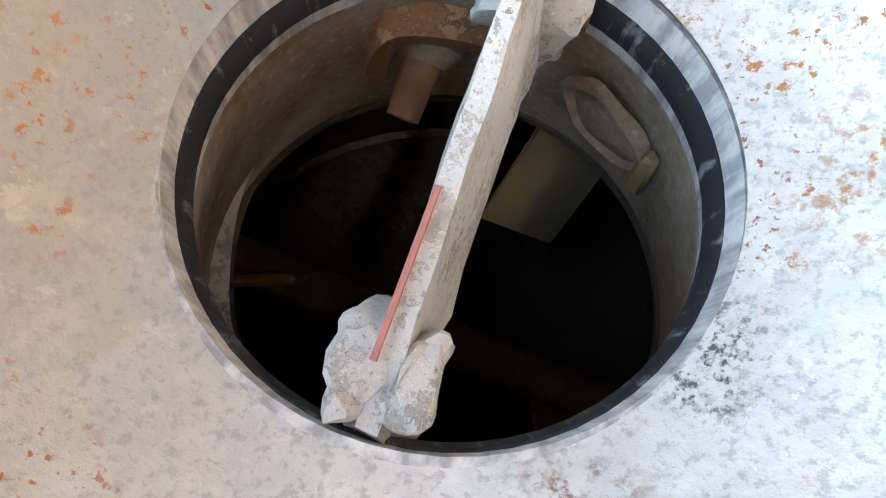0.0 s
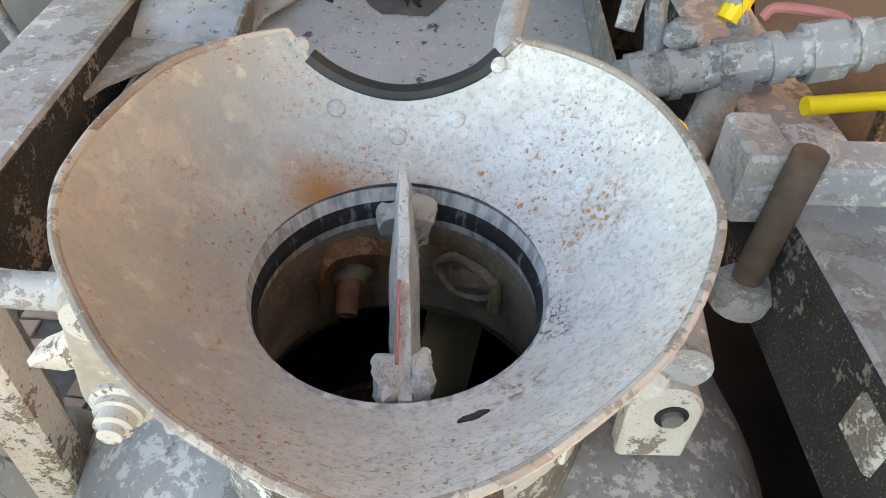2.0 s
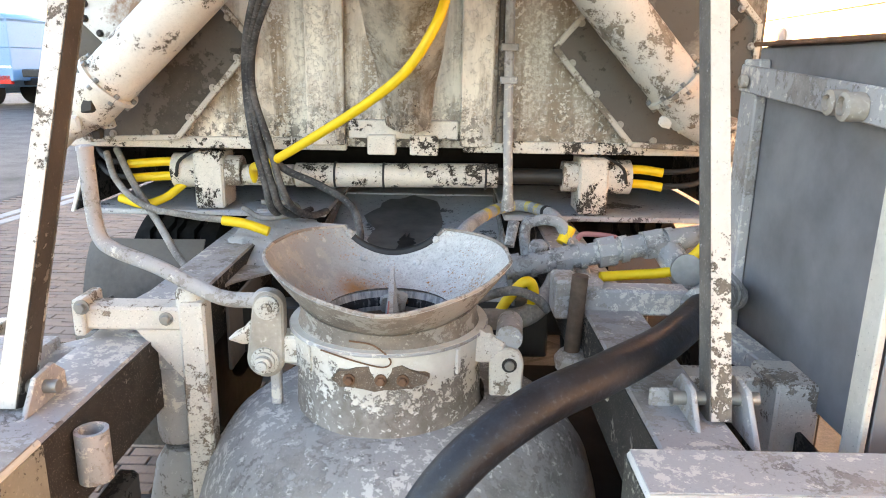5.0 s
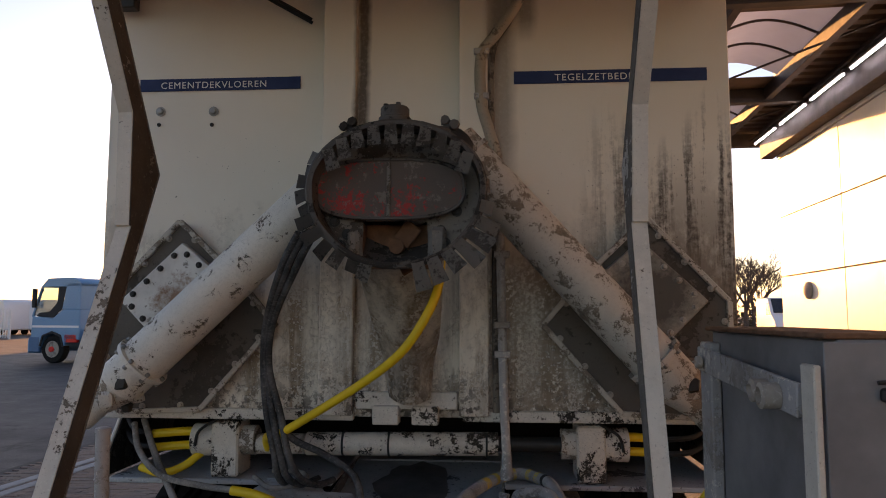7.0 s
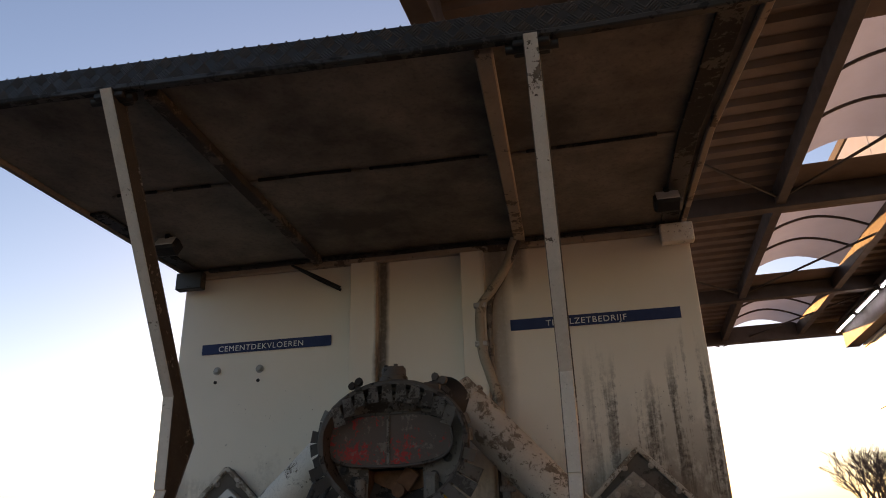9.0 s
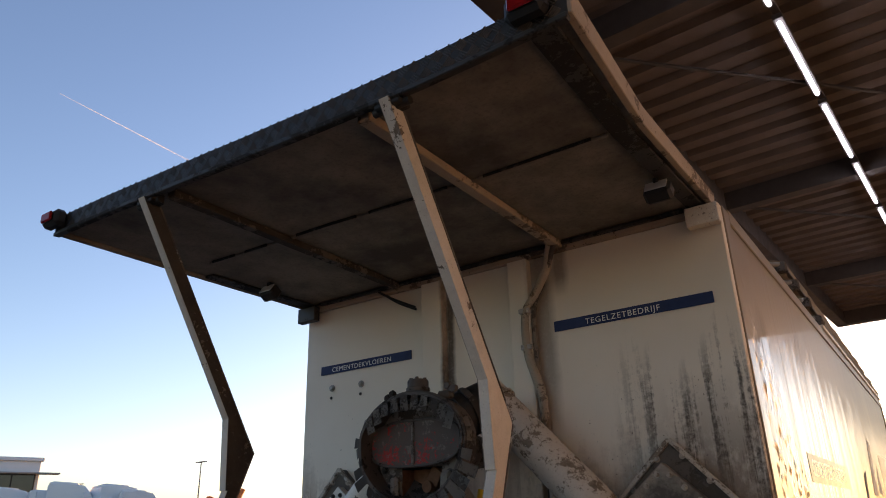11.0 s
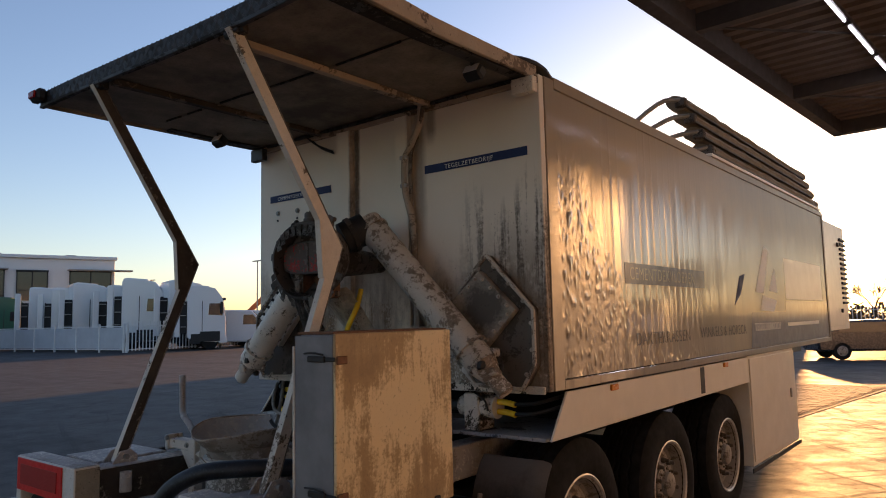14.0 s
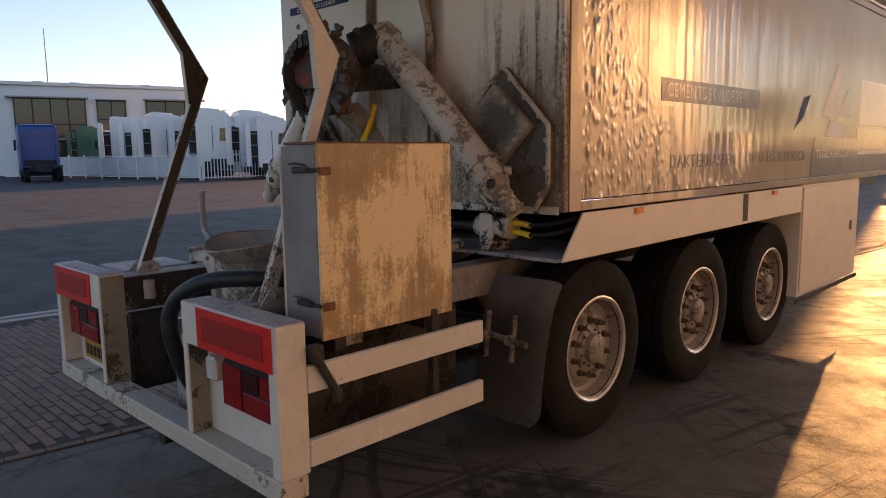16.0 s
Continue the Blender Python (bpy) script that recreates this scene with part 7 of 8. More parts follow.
for k, a in enumerate((200, 225, 315, 340)):
    part("collar_ridge", turned(box(-0.006, 0.006, -0.006, 0.004, -0.028, 0.03, 0.002), Matrix.Translation((NC[0] + 0.222 * math.cos(radians(a)), NC[1] + 0.222 * math.sin(radians(a)), 1.06)) @ pose(0, 0, 0, 0, 0, a + 90)), NECK_PAINT, pump)
solid("wire", tube([(-0.10, -1.225, 1.10), (-0.03, -1.243, 1.085), (0.03, -1.25, 1.075), (0.045, -1.248, 1.09), (0.01, -1.245, 1.12), (-0.04, -1.235, 1.125)], 0.0018, 6), RUST, "thin twisted wire hanging on the pump collar", "wire")

# lever bar on the left
lever = thing("lever_bar", "bent cement-coated steel lever bar joined to the clamp", "lever")
part("bar", tube([(-0.655, -1.0, 1.475), (-0.652, -1.0, 1.34), (-0.64, -1.005, 1.275), (-0.60, -1.02, 1.248), (-0.50, -1.05, 1.222), (-0.40, -1.08, 1.185), (-0.33, -1.10, 1.165), (-0.25, -1.105, 1.163)], 0.0175, 14), FRAME, lever)
part("eye", turned(lathe([(0.03, -0.014), (0.032, 0), (0.03, 0.014), (0.012, 0.015), (0.012, -0.015)], 18, closed=True), pose(-0.24, -1.105, 1.16, 90, 0, 0)), FRAME, lever)
part("end_cap", turned(lathe([(0.019, 0), (0.019, 0.01), (0.012, 0.013), (0.0, 0.013)], 14), pose(-0.655, -1.0, 1.472)), FRAME, lever)

# left bracket frame
lb = thing("bracket_frame", "cream welded bracket frame beside the pump", "bracket")
part("top_bar", box(-0.665, -0.43, -1.075, -1.005, 1.075, 1.13, 0.006), PAINT_BAD, lb)
part("leg", box(-0.445, -0.385, -1.085, -1.03, 0.45, 1.145, 0.006), PAINT_BAD, lb)
part("gusset", prism([(-0.55, 1.075), (-0.445, 1.075), (-0.445, 0.95)], "y", -1.07, -1.055, 0.002), PAINT_BAD, lb)
part("end_plate", box(-0.68, -0.655, -1.09, -0.99, 1.065, 1.15, 0.004), PAINT_BAD, lb)
part("socket", turned(lathe([(0.032, 0), (0.032, 0.03), (0.026, 0.04), (0.0, 0.042)], 16), pose(-0.43, -1.04, 1.13)), PAINT_BAD, lb)
bolt(lb, (-0.475, -1.075, 1.105), (0, -1, 0), 0.011, 0.014, STEEL)
bolt(lb, (-0.655, -1.09, 1.135), (0, -1, 0), 0.012, 0.016, STEEL)
part("strut", beam((-0.67, -1.0, 1.0), (-0.98, -1.3, 1.0), 0.05, 0.05, 0.004), FRAME, lb)
sh = thing("side_tray", "pale grey steel side plate beside the chassis rail", "plate")
part("plate", prism([(-0.73, -0.68), (-0.665, -0.29), (-0.38, -0.33), (-0.50, -0.48), (-0.575, -0.68)], "z", 1.0, 1.012, 0.002), FRAME, sh)
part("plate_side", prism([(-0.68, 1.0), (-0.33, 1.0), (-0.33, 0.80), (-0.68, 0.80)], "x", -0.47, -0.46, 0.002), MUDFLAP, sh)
part("shelf", box(-1.12, -0.735, -1.45, -1.05, 1.02, 1.05, 0.004), FRAME, sh)
stub = thing("pipe_stub", "open crusted pipe stub welded by the rail", "pipe")
part("stub", turned(lathe([(0.03, 0.0), (0.03, 0.10), (0.022, 0.10), (0.022, 0.02)], 20, closed=True), pose(-0.485, -1.42, 0.92)), FRAME, stub)
part("slot", turned(lathe([(0.03, 0.0), (0.03, 0.004), (0.02, 0.004), (0.02, 0.0)], 16, closed=True), pose(-0.56, -1.02, 1.051)), FRAME, stub)
fp = thing("filter_pot", "dusty filter pot hanging below the bracket", "filter")
part("pot", turned(lathe([(0.05, 0.78), (0.055, 0.80), (0.055, 0.98), (0.06, 0.985), (0.06, 1.03), (0.0, 1.04)], 18), pose(-0.50, -0.98, -0.02)), FRAME, fp)
part("cone", turned(lathe([(0.10, 0.60), (0.075, 0.72), (0.05, 0.76)], 18), pose(-0.49, -0.98, -0.02)), CEMENT_DARK, fp)

# right frame, pipework and delivery hose
PIN_RUST = plain("brown_pin_rust", (0.13, 0.085, 0.06), 0.8, vary=0.5, scale=30, bump=0.001)
rb = thing("pump_bracket", "grey welded square-tube bracket with a lock pin", "bracket")
part("tube_bar", box(0.455, 0.80, -0.81, -0.735, 1.035, 1.105, 0.006), FRAME, rb)
part("end_block", box(0.44, 0.50, -0.83, -0.72, 1.03, 1.135, 0.006), FRAME, rb)
part("cap", turned(lathe([(0.045, 0), (0.045, 0.012), (0.03, 0.025), (0.0, 0.027)], 16), pose(0.53, -0.77, 1.105)), FRAME, rb)
part("lock_pin", rod((0.498, -0.845, 1.155), (0.486, -0.845, 0.90), 0.021), PIN_RUST, rb, "brown rusty lock pin")
part("pin_collar", turned(lathe([(0.04, 0), (0.045, 0.03), (0.03, 0.05)], 14), pose(0.488, -0.845, 0.90)), FRAME, rb)
part("stay", beam((0.79, -0.77, 1.06), (0.93, -1.1, 0.98), 0.06, 0.06, 0.004), FRAME, rb)
post_box = thing("rail_box", "flaking cream box section on the rail beside the post", "bracket")
part("box_bar", box(0.51, 0.85, -1.15, -1.08, 0.955, 1.02, 0.006), PAINT_BAD, post_box)
part("box_post", box(0.85, 0.945, -1.22, -1.08, 0.86, 1.035, 0.006), PAINT_BAD, post_box)
part("latch_plate", box(0.545, 0.60, -1.345, -1.333, 1.03, 1.085, 0.004), FRAME, post_box)

pw = thing("pipework", "cement-coated pipe fittings and valves beside the pump", "pipe")
part("main_pipe", rough_up(tube([(0.33, -0.572, 1.088), (0.50, -0.565, 1.121), (0.68, -0.558, 1.155), (0.90, -0.55, 1.195)], 0.033, 18), 0.002, 40), FITTING, pw)
for x, ln, r, seg in ((0.345, 0.03, 0.043, 8), (0.40, 0.018, 0.039, 18), (0.475, 0.045, 0.044, 6), (0.545, 0.02, 0.039, 18), (0.60, 0.05, 0.046, 8), (0.665, 0.022, 0.040, 18), (0.735, 0.055, 0.047, 6), (0.80, 0.02, 0.041, 18)):
    part("union", rough_up(tube([(x, -0.5713 + 0.0373 * (x - 0.33), 1.088 + 0.1877 * (x - 0.33)), (x + ln, -0.5713 + 0.0373 * (x + ln - 0.33), 1.088 + 0.1877 * (x + ln - 0.33))], r, seg), 0.002, 50), FITTING, pw, "crusted pipe union")
part("elbow", tube([(0.80, -0.56, 1.16), (0.83, -0.60, 1.11), (0.88, -0.62, 1.07), (0.93, -0.62, 1.06)], 0.042, 16), FITTING, pw)
part("elbow_flange", tube([(0.835, -0.66, 1.12), (0.845, -0.61, 1.11)], 0.045, 16), STEEL, pw)
part("elbow", tube([(0.91, -0.62, 1.10), (0.93, -0.70, 1.07), (0.90, -0.82, 1.10), (0.84, -0.91, 1.14), (0.77, -1.0, 1.146)], 0.04, 16), FITTING, pw)
part("tee", rough_up(tube([(0.40, -0.50, 1.10), (0.40, -0.46, 1.20), (0.50, -0.45, 1.205), (0.53, -0.47, 1.14)], 0.018, 10), 0.003, 30), FITTING, pw)
part("tap", rough_up(tube([(0.345, -0.50, 1.14), (0.36, -0.47, 1.21)], 0.017, 10), 0.003, 30), FITTING, pw)
part("tap_sleeve", tube([(0.51, -0.47, 1.145), (0.535, -0.45, 1.19)], 0.020, 10), YELLOW, pw, "yellow sleeve")
part("tap_knob", turned(lathe([(0.028, 0), (0.03, 0.02), (0.018, 0.035), (0.0, 0.037)], 12), pose(0.43, -0.52, 1.13)), FITTING, pw)
part("red_lever", tube([(0.55, -0.50, 1.165), (0.57, -0.50, 1.182), (0.65, -0.52, 1.180), (0.675, -0.53, 1.165)], 0.008, 8), plain("faded_red_handle", (0.42, 0.16, 0.15), 0.7), pw, "faded red lever")
hose([(0.60, -0.62, 1.085), (0.70, -0.61, 1.09), (0.80, -0.62, 1.105), (0.86, -0.62, 1.15), (0.90, -0.62, 1.20), (0.955, -0.63, 1.285), (0.985, -0.66, 1.34), (0.99, -0.69, 1.36)], 0.0145, YELLOW, "yellow hose rising from under the pipework to the cabinet")
hose([(0.30, -0.70, 0.97), (0.312, -0.70, 1.01), (0.34, -0.70, 1.054), (0.37, -0.70, 1.088), (0.392, -0.695, 1.085), (0.402, -0.69, 1.05), (0.395, -0.68, 1.0)], 0.015, YELLOW, "short yellow hose looped behind the funnel")
hose([(0.24, -0.74, 1.05), (0.33, -0.735, 1.075), (0.40, -0.73, 1.055), (0.44, -0.74, 1.02)], 0.013, HOSE_GREY, "bent grey pipe behind the funnel")
hose([(0.25, -0.72, 0.985), (0.38, -0.70, 0.99), (0.46, -0.62, 1.04), (0.50, -0.55, 1.10)], 0.030, HOSE_GREY, "thick dusty hose behind the funnel")
dh = thing("delivery_hose", "thick black dust-smeared delivery hose curving over the pump", "hose")
dpts = [(0.77, -1.005, 1.144), (0.70, -1.10, 1.135), (0.60, -1.22, 1.125), (0.45, -1.38, 1.13), (0.30, -1.49, 1.11), (0.17, -1.56, 1.03), (0.10, -1.58, 0.90), (0.10, -1.54, 0.70), (0.10, -1.45, 0.5)]
part("hose", tube(dpts, 0.039, 20, 12), HOSE_BLACK, dh)
part("coupling", rough_up(tube([(0.83, -0.92, 1.146), (0.745, -1.04, 1.142)], 0.047, 20), 0.003, 30), FITTING, dh, "grey crusted coupling")
part("coupling_lip", tube([(0.752, -1.030, 1.142), (0.738, -1.05, 1.141)], 0.051, 20), FITTING, dh)
part("coupling_lip", tube([(0.83, -0.92, 1.146), (0.815, -0.941, 1.145)], 0.052, 20), FITTING, dh)

# cabinet on the right rear corner
cb = thing("side_cabinet", "dirt-streaked steel cabinet with toggle latches on the side guard", "cabinet")
X0, X1, Y0, Y1, Z0, Z1 = 0.905, 1.15, -1.437, -0.725, 0.975, 1.725
part("body", box(X0 + 0.03, X1 - 0.016, Y0, Y1, Z0, Z1, 0.004), CABINET_GREY, cb, "grey steel cabinet body")
part("rear_panel", box(X0 + 0.005, X1 - 0.016, Y0 - 0.006, Y0 - 0.001, Z0 + 0.004, Z1 - 0.004, 0.002), CABINET_GREY, cb)
part("door", box(X1 - 0.015, X1, Y0 - 0.006, Y1 + 0.004, Z0 - 0.004, Z1 + 0.004, 0.004), CABINET, cb, "dirt-streaked cream door")
part("lid_edge", box(X0 + 0.01, X1 - 0.02, Y0 + 0.002, Y1, Z1 + 0.001, Z1 + 0.012, 0.003), RUST, cb)
part("inner_strip", box(X0, X0 + 0.028, Y1 - 0.075, Y1 + 0.02, Z0 - 0.02, Z1 - 0.03, 0.004), FRAME, cb)
part("inner_strip", box(X0 - 0.014, X0 + 0.0, Y0 - 0.006, Y0 + 0.05, Z0 - 0.02, Z1 - 0.045, 0.003), POST, cb, "worn cream corner strip")
part("cross_plank", beam((X0 - 0.004, Y1 + 0.01, Z1 - 0.075), (X0 - 0.012, Y0 + 0.06, Z1 - 0.115), 0.012, 0.065, 0.003, (0, 0, 1)), FRAME, cb)
for y, z, r, h in ((-0.775, 1.642, 0.016, 0.012), (-1.23, 1.614, 0.024, 0.030), (-1.29, 1.610, 0.026, 0.034)):
    part("boss", rough_up(turned(lathe([(r, 0), (r, h), (r * 0.65, h + 0.004), (r * 0.6, h - 0.006), (0.0, h - 0.006)], 16), pose(X0 - 0.018, y, z, 0, -90, 0)), 0.002, 60), ARM, cb)
for z in (1.63, 1.11):
    lt = part("toggle_latch", box(X1 - 0.15, X1 - 0.05, Y0 - 0.022, Y0 - 0.007, z - 0.012, z + 0.012, 0.004), DARK, cb, "dark toggle latch")
    part("latch_claw", box(X1 - 0.06, X1 + 0.006, Y0 - 0.016, Y0 - 0.007, z - 0.008, z + 0.008, 0.003), DARK, lt)
    part("latch_hook", box(X1 + 0.001, X1 + 0.012, Y0 - 0.004, Y0 + 0.05, z - 0.02, z + 0.012, 0.003), RUST, lt)
    part("latch_handle", tube([(X1 - 0.16, Y0 - 0.025, z + 0.022), (X1 - 0.10, Y0 - 0.034, z + 0.026), (X1 - 0.05, Y0 - 0.025, z + 0.018)], 0.004, 8), DARK, lt)
part("cabinet_foot", box(X0 + 0.06, X1 - 0.04, -1.36, -1.30, 0.905, Z0 - 0.005, 0.004), DARK, cb)
part("cabinet_foot", box(X0 + 0.06, X1 - 0.04, -0.86, -0.80, 0.905, Z0 - 0.005, 0.004), DARK, cb)

# rolled roof cover and its hinged bows
aw = thing("roll_cover", "folded brown roof cover with stacked bows along the trailer top", "tarpaulin")
for k in range(4):
    z, x = 3.235 + 0.135 * k, 1.17 - 0.045 * k
    y0 = 2.98 - 0.08 * k
    fold = tube([(0, y0, 0), (0, y0 + 1.3, 0.012), (0, y0 + 3.0, -0.012), (-0.01, 7.3, 0)], 1.0, 14, 8)
    for v in fold.verts:
        c = v.co.copy()
        v.co = Vector((x + 0.10 * c.x + 0.028 * c.z, c.y, z + 0.056 * c.z - 0.030 * c.x))
    part("cover_fold", rough_up(fold, 0.016, 5), TARP, aw)
    part("edge_bar", beam((x + 0.085, y0 - 0.03, z - 0.045), (x + 0.08, 7.3, z - 0.045), 0.03, 0.022, 0.004), DARK, aw)
    part("bow", tube([(x + 0.05, y0 - 0.03, z + 0.01), (x - 0.12, y0 - 0.14, z - 0.02), (x - 0.50, y0 - 0.38, 3.17 + 0.03 * k)], 0.021, 10, 4), STEEL, aw)
    part("bow_end", rough_up(box(x + 0.0, x + 0.10, y0 - 0.05, y0 + 0.01, z - 0.055, z + 0.03, 0.012), 0.008, 20), HEAD_DARK, aw)
part("cover_rail", box(1.2, 1.27, 2.9, 7.4, ZT + 0.02, ZT + 0.05, 0.004), PAINT_CLEAN, aw)

# ---------------------------------------------------------------- the yard beyond
def polar(az, d, z=0.0, eye=(3.2, -3.1)):
    return Vector((eye[0] + d * math.sin(radians(az)), eye[1] + d * math.cos(radians(az)), z))


def wheel_bm(x, y, r, w):
    return turned(lathe([(r * 0.55, -w / 2), (r * 0.95, -w / 2), (r, -w * 0.4), (r, w * 0.4), (r * 0.95, w / 2), (r * 0.55, w / 2)], 24), pose(x, y, r, 0, 90, 0))


def tractor(paint, label, group="parked tractor units", chassis=True):
    """A parked lorry tractor: looks along +y, stands on z = 0 round the origin."""
    t = thing("tractor_unit", label, "truck", group)
    side = [(0.0, 0.75), (0.0, 3.82), (0.06, 3.90), (0.9, 3.96), (1.65, 3.80), (2.05, 3.25), (2.16, 2.9), (2.28, 1.95), (2.32, 0.75), (1.95, 0.45), (0.9, 0.5)]
    part("cab", prism(side, "x", -1.22, 1.22, 0.03), paint, t)
    part("windscreen", prism([(2.135, 2.99), (2.285, 2.05), (2.31, 2.05), (2.16, 3.0)], "x", -1.1, 1.1, 0.01), GLASS_DARK, t)
    part("sun_visor", box(-1.15, 1.15, 2.1, 2.3, 3.05, 3.2, 0.02), BLACK, t)
    part("grille", box(-1.0, 1.0, 2.30, 2.345, 0.8, 1.8, 0.02), BLACK, t)
    part("front_bumper", box(-1.22, 1.22, 1.9, 2.40, 0.35, 0.78, 0.06), paint, t)
    for s in (-1, 1):
        w = part("side_window", prism([(1.25, 2.15), (2.1, 2.10), (2.02, 2.85), (1.3, 2.85)], "x", *sorted((s * 1.215, s * 1.232)), 0.004), GLASS_DARK, t)
        part("side_fairing", box(*sorted((s * 1.05, s * 1.22)), -0.72, -0.42, 0.8, 3.6, 0.03), paint, t)
        part("door_gap", box(*sorted((s * 1.215, s * 1.226)), 0.86, 0.90, 1.0, 3.0, 0.0), BLACK, t)
        part("wing_arch", box(*sorted((s * 1.19, s * 1.228)), 0.75, 1.95, 0.5, 1.12, 0.01), BLACK, t)
        for z in (1.4, 2.1, 2.8):
            part("rung", box(*sorted((s * 1.0, s * 1.2)), -0.42, -0.06, z, z + 0.05, 0.0), CONCRETE, t)
        part("mirror", box(*sorted((s * 1.26, s * 1.42)), 1.95, 2.12, 2.2, 2.95, 0.03), BLACK, t)
        for y in (1.35, -2.2)[:2 if chassis else 1]:
            part("wheel", wheel_bm(s * 1.0, y, 0.5, 0.34), TYRE, t)
        part("step", box(*sorted((s * 1.1, s * 1.225)), 0.2, 0.8, 0.35, 1.0, 0.03), BLACK, t)
    part("rear_gap", box(-1.0, 1.0, -0.40, -0.005, 1.0, 3.0, 0.02), BLACK, t)
    part("roof_deflector", prism([(0.1, 3.7), (0.02, 3.98), (0.25, 4.04), (1.3, 3.95), (1.3, 3.7)], "x", -1.05, 1.05, 0.02), paint, t)
    if chassis:
        part("chassis", box(-0.45, 0.45, -3.4, 0.2, 0.7, 0.95, 0.02), BLACK, t)
        part("fifth_wheel", box(-0.4, 0.4, -2.6, -1.8, 0.96, 1.1, 0.03), DARK, t)
        for s in (-1, 1):
            part("rear_wing", prism([(-2.85, 1.0), (-2.6, 1.13), (-1.8, 1.13), (-1.55, 1.0)], "x", *sorted((s * 0.7, s * 1.22)), 0.01), BLACK, t)
    return t


white_cab = tractor(TRUCK_WHITE, "parked white tractor unit behind the fence", chassis=False)
SIZE = Matrix.Scale(1.2, 4)
ROW = (polar(-71.2, 77) - polar(-58.9, 57)) / 7.2
for k in range(7):
    p = polar(-58.9, 57.0) + ROW * 0.94 * k + Vector((0.25, 0.6, 0)) * (0, 0.8, -0.5, 0.4, -0.9, 0.2, -0.3)[k]
    m = Matrix.Translation(p) @ pose(0, 0, 0, 0, 0, -28 + (0, 9, -6, 5, 12, -5, 7)[k]) @ SIZE @ Matrix.Diagonal((1, 1, (1.0, 0.92, 0.97, 0.90, 0.96, 0.91, 0.94)[k], 1))
    if k == 0:
        white_cab.matrix_basis = m
    else:
        copy_thing(white_cab, m)
green = tractor(CAB_GREEN, "parked dark green tractor unit behind the fence", chassis=False)
green.matrix_basis = Matrix.Translation(polar(-58.9, 57.0) + ROW * 7.3) @ pose(0, 0, 0, 0, 0, -28) @ SIZE
blue = tractor(CAB_BLUE, "parked deep blue tractor unit seen from behind")
blue.matrix_basis = Matrix.Translation(polar(-73.9, 64)) @ pose(0, 0, 0, 0, 0, 78) @ Matrix.Scale(1.1, 4)
part("rear_wall", box(-1.15, 1.15, -0.42, -0.405, 1.5, 3.6, 0.01), CAB_BLUE, blue)


def pale_truck():
    """The pale blue lorry on the left: cab-over with a dark flatbed behind."""
    t = thing("lorry", "pale blue cab-over lorry parked in the yard", "truck")
    low = [(0.0, 0.85), (0.0, 1.95), (0.75, 1.95), (1.2, 1.62), (2.13, 1.70), (2.2, 0.55), (1.85, 0.42), (1.72, 0.6), (1.6, 0.98), (1.2, 1.14), (0.8, 1.0), (0.66, 0.6), (0.5, 0.85)]
    part("cab", prism(low, "x", -1.2, 1.2, 0.03), TRUCK_BLUE, t)
    part("cab_back", prism([(0.0, 1.95), (0.0, 2.9), (0.62, 2.9), (0.80, 1.95)], "x", -1.2, 1.2, 0.02), TRUCK_BLUE, t)
    part("cab_roof", prism([(0.0, 2.76), (0.0, 2.96), (0.35, 3.10), (1.5, 3.08), (1.80, 2.78), (1.74, 2.74)], "x", -1.2, 1.2, 0.03), TRUCK_BLUE, t)
    for s in (-1, 1):
        part("door_pillar", beam((s * 1.15, 2.13, 1.66), (s * 1.13, 1.76, 2.80), 0.10, 0.09, 0.02, (0, 1, 0)), TRUCK_BLUE, t)
        part("wheel_arch", prism([(1.74, 0.6), (1.62, 1.0), (1.2, 1.16), (0.78, 1.02), (0.64, 0.6), (0.70, 0.6), (0.82, 0.96), (1.2, 1.08), (1.57, 0.95), (1.67, 0.6)], "x", *sorted((s * 1.19, s * 1.235)), 0.004), BLACK, t)
        part("step_well", box(*sorted((s * 1.05, s * 1.215)), 1.75, 2.22, 0.38, 0.95, 0.03), TRUCK_BLUE_DARK, t, "darker blue step panel")
    part("dashboard", box(-1.05, 1.05, 1.75, 2.05, 1.55, 1.80, 0.05), BLACK, t)
    part("steering_wheel", turned(tube([(0.22 * math.cos(a), 0.22 * math.sin(a), 0) for a in [2 * math.pi * k / 12 for k in range(13)]], 0.02, 6, 1), pose(-0.55, 1.60, 1.92, -55, 0, 0)), BLACK, t)
    for x in (-0.55, 0.55):
        part("seat", joined(box(x - 0.26, x + 0.26, 0.78, 1.3, 1.45, 1.62, 0.05), box(x - 0.26, x + 0.26, 0.78, 0.95, 1.6, 2.35, 0.05)), BLACK, t)
    for s in (-1, 1):
        part("side_window", prism([(0.80, 1.96), (1.2, 1.64), (2.07, 1.71), (1.74, 2.75), (0.64, 2.75)], "x", *sorted((s * 1.17, s * 1.178)), 0.0), GLASS_CLEAR, t)
        part("window_blind", prism([(0.74, 2.30), (0.80, 1.96), (1.2, 1.64), (1.95, 1.70), (1.80, 1.82), (1.35, 1.86), (1.02, 2.2), (1.0, 2.75), (0.64, 2.75)], "x", *sorted((s * 1.180, s * 1.188)), 0.0), BLACK, t)
        part("stripe", box(*sorted((s * 1.2, s * 1.21)), 0.02, 2.1, 1.28, 1.36, 0.002), TRUCK_WHITE, t)
        for y in (1.2, -2.6, -3.9):
            w = part("wheel", wheel_bm(s * 0.98, y, 0.5, 0.3), TYRE, t)
            part("rim", turned(lathe([(0.29, -0.02), (0.3, 0.01), (0.24, 0.0), (0.12, 0.03), (0.0, 0.035)], 20), pose(s * 1.14, y, 0.5, 0, s * 90, 0)), CHROME, w)
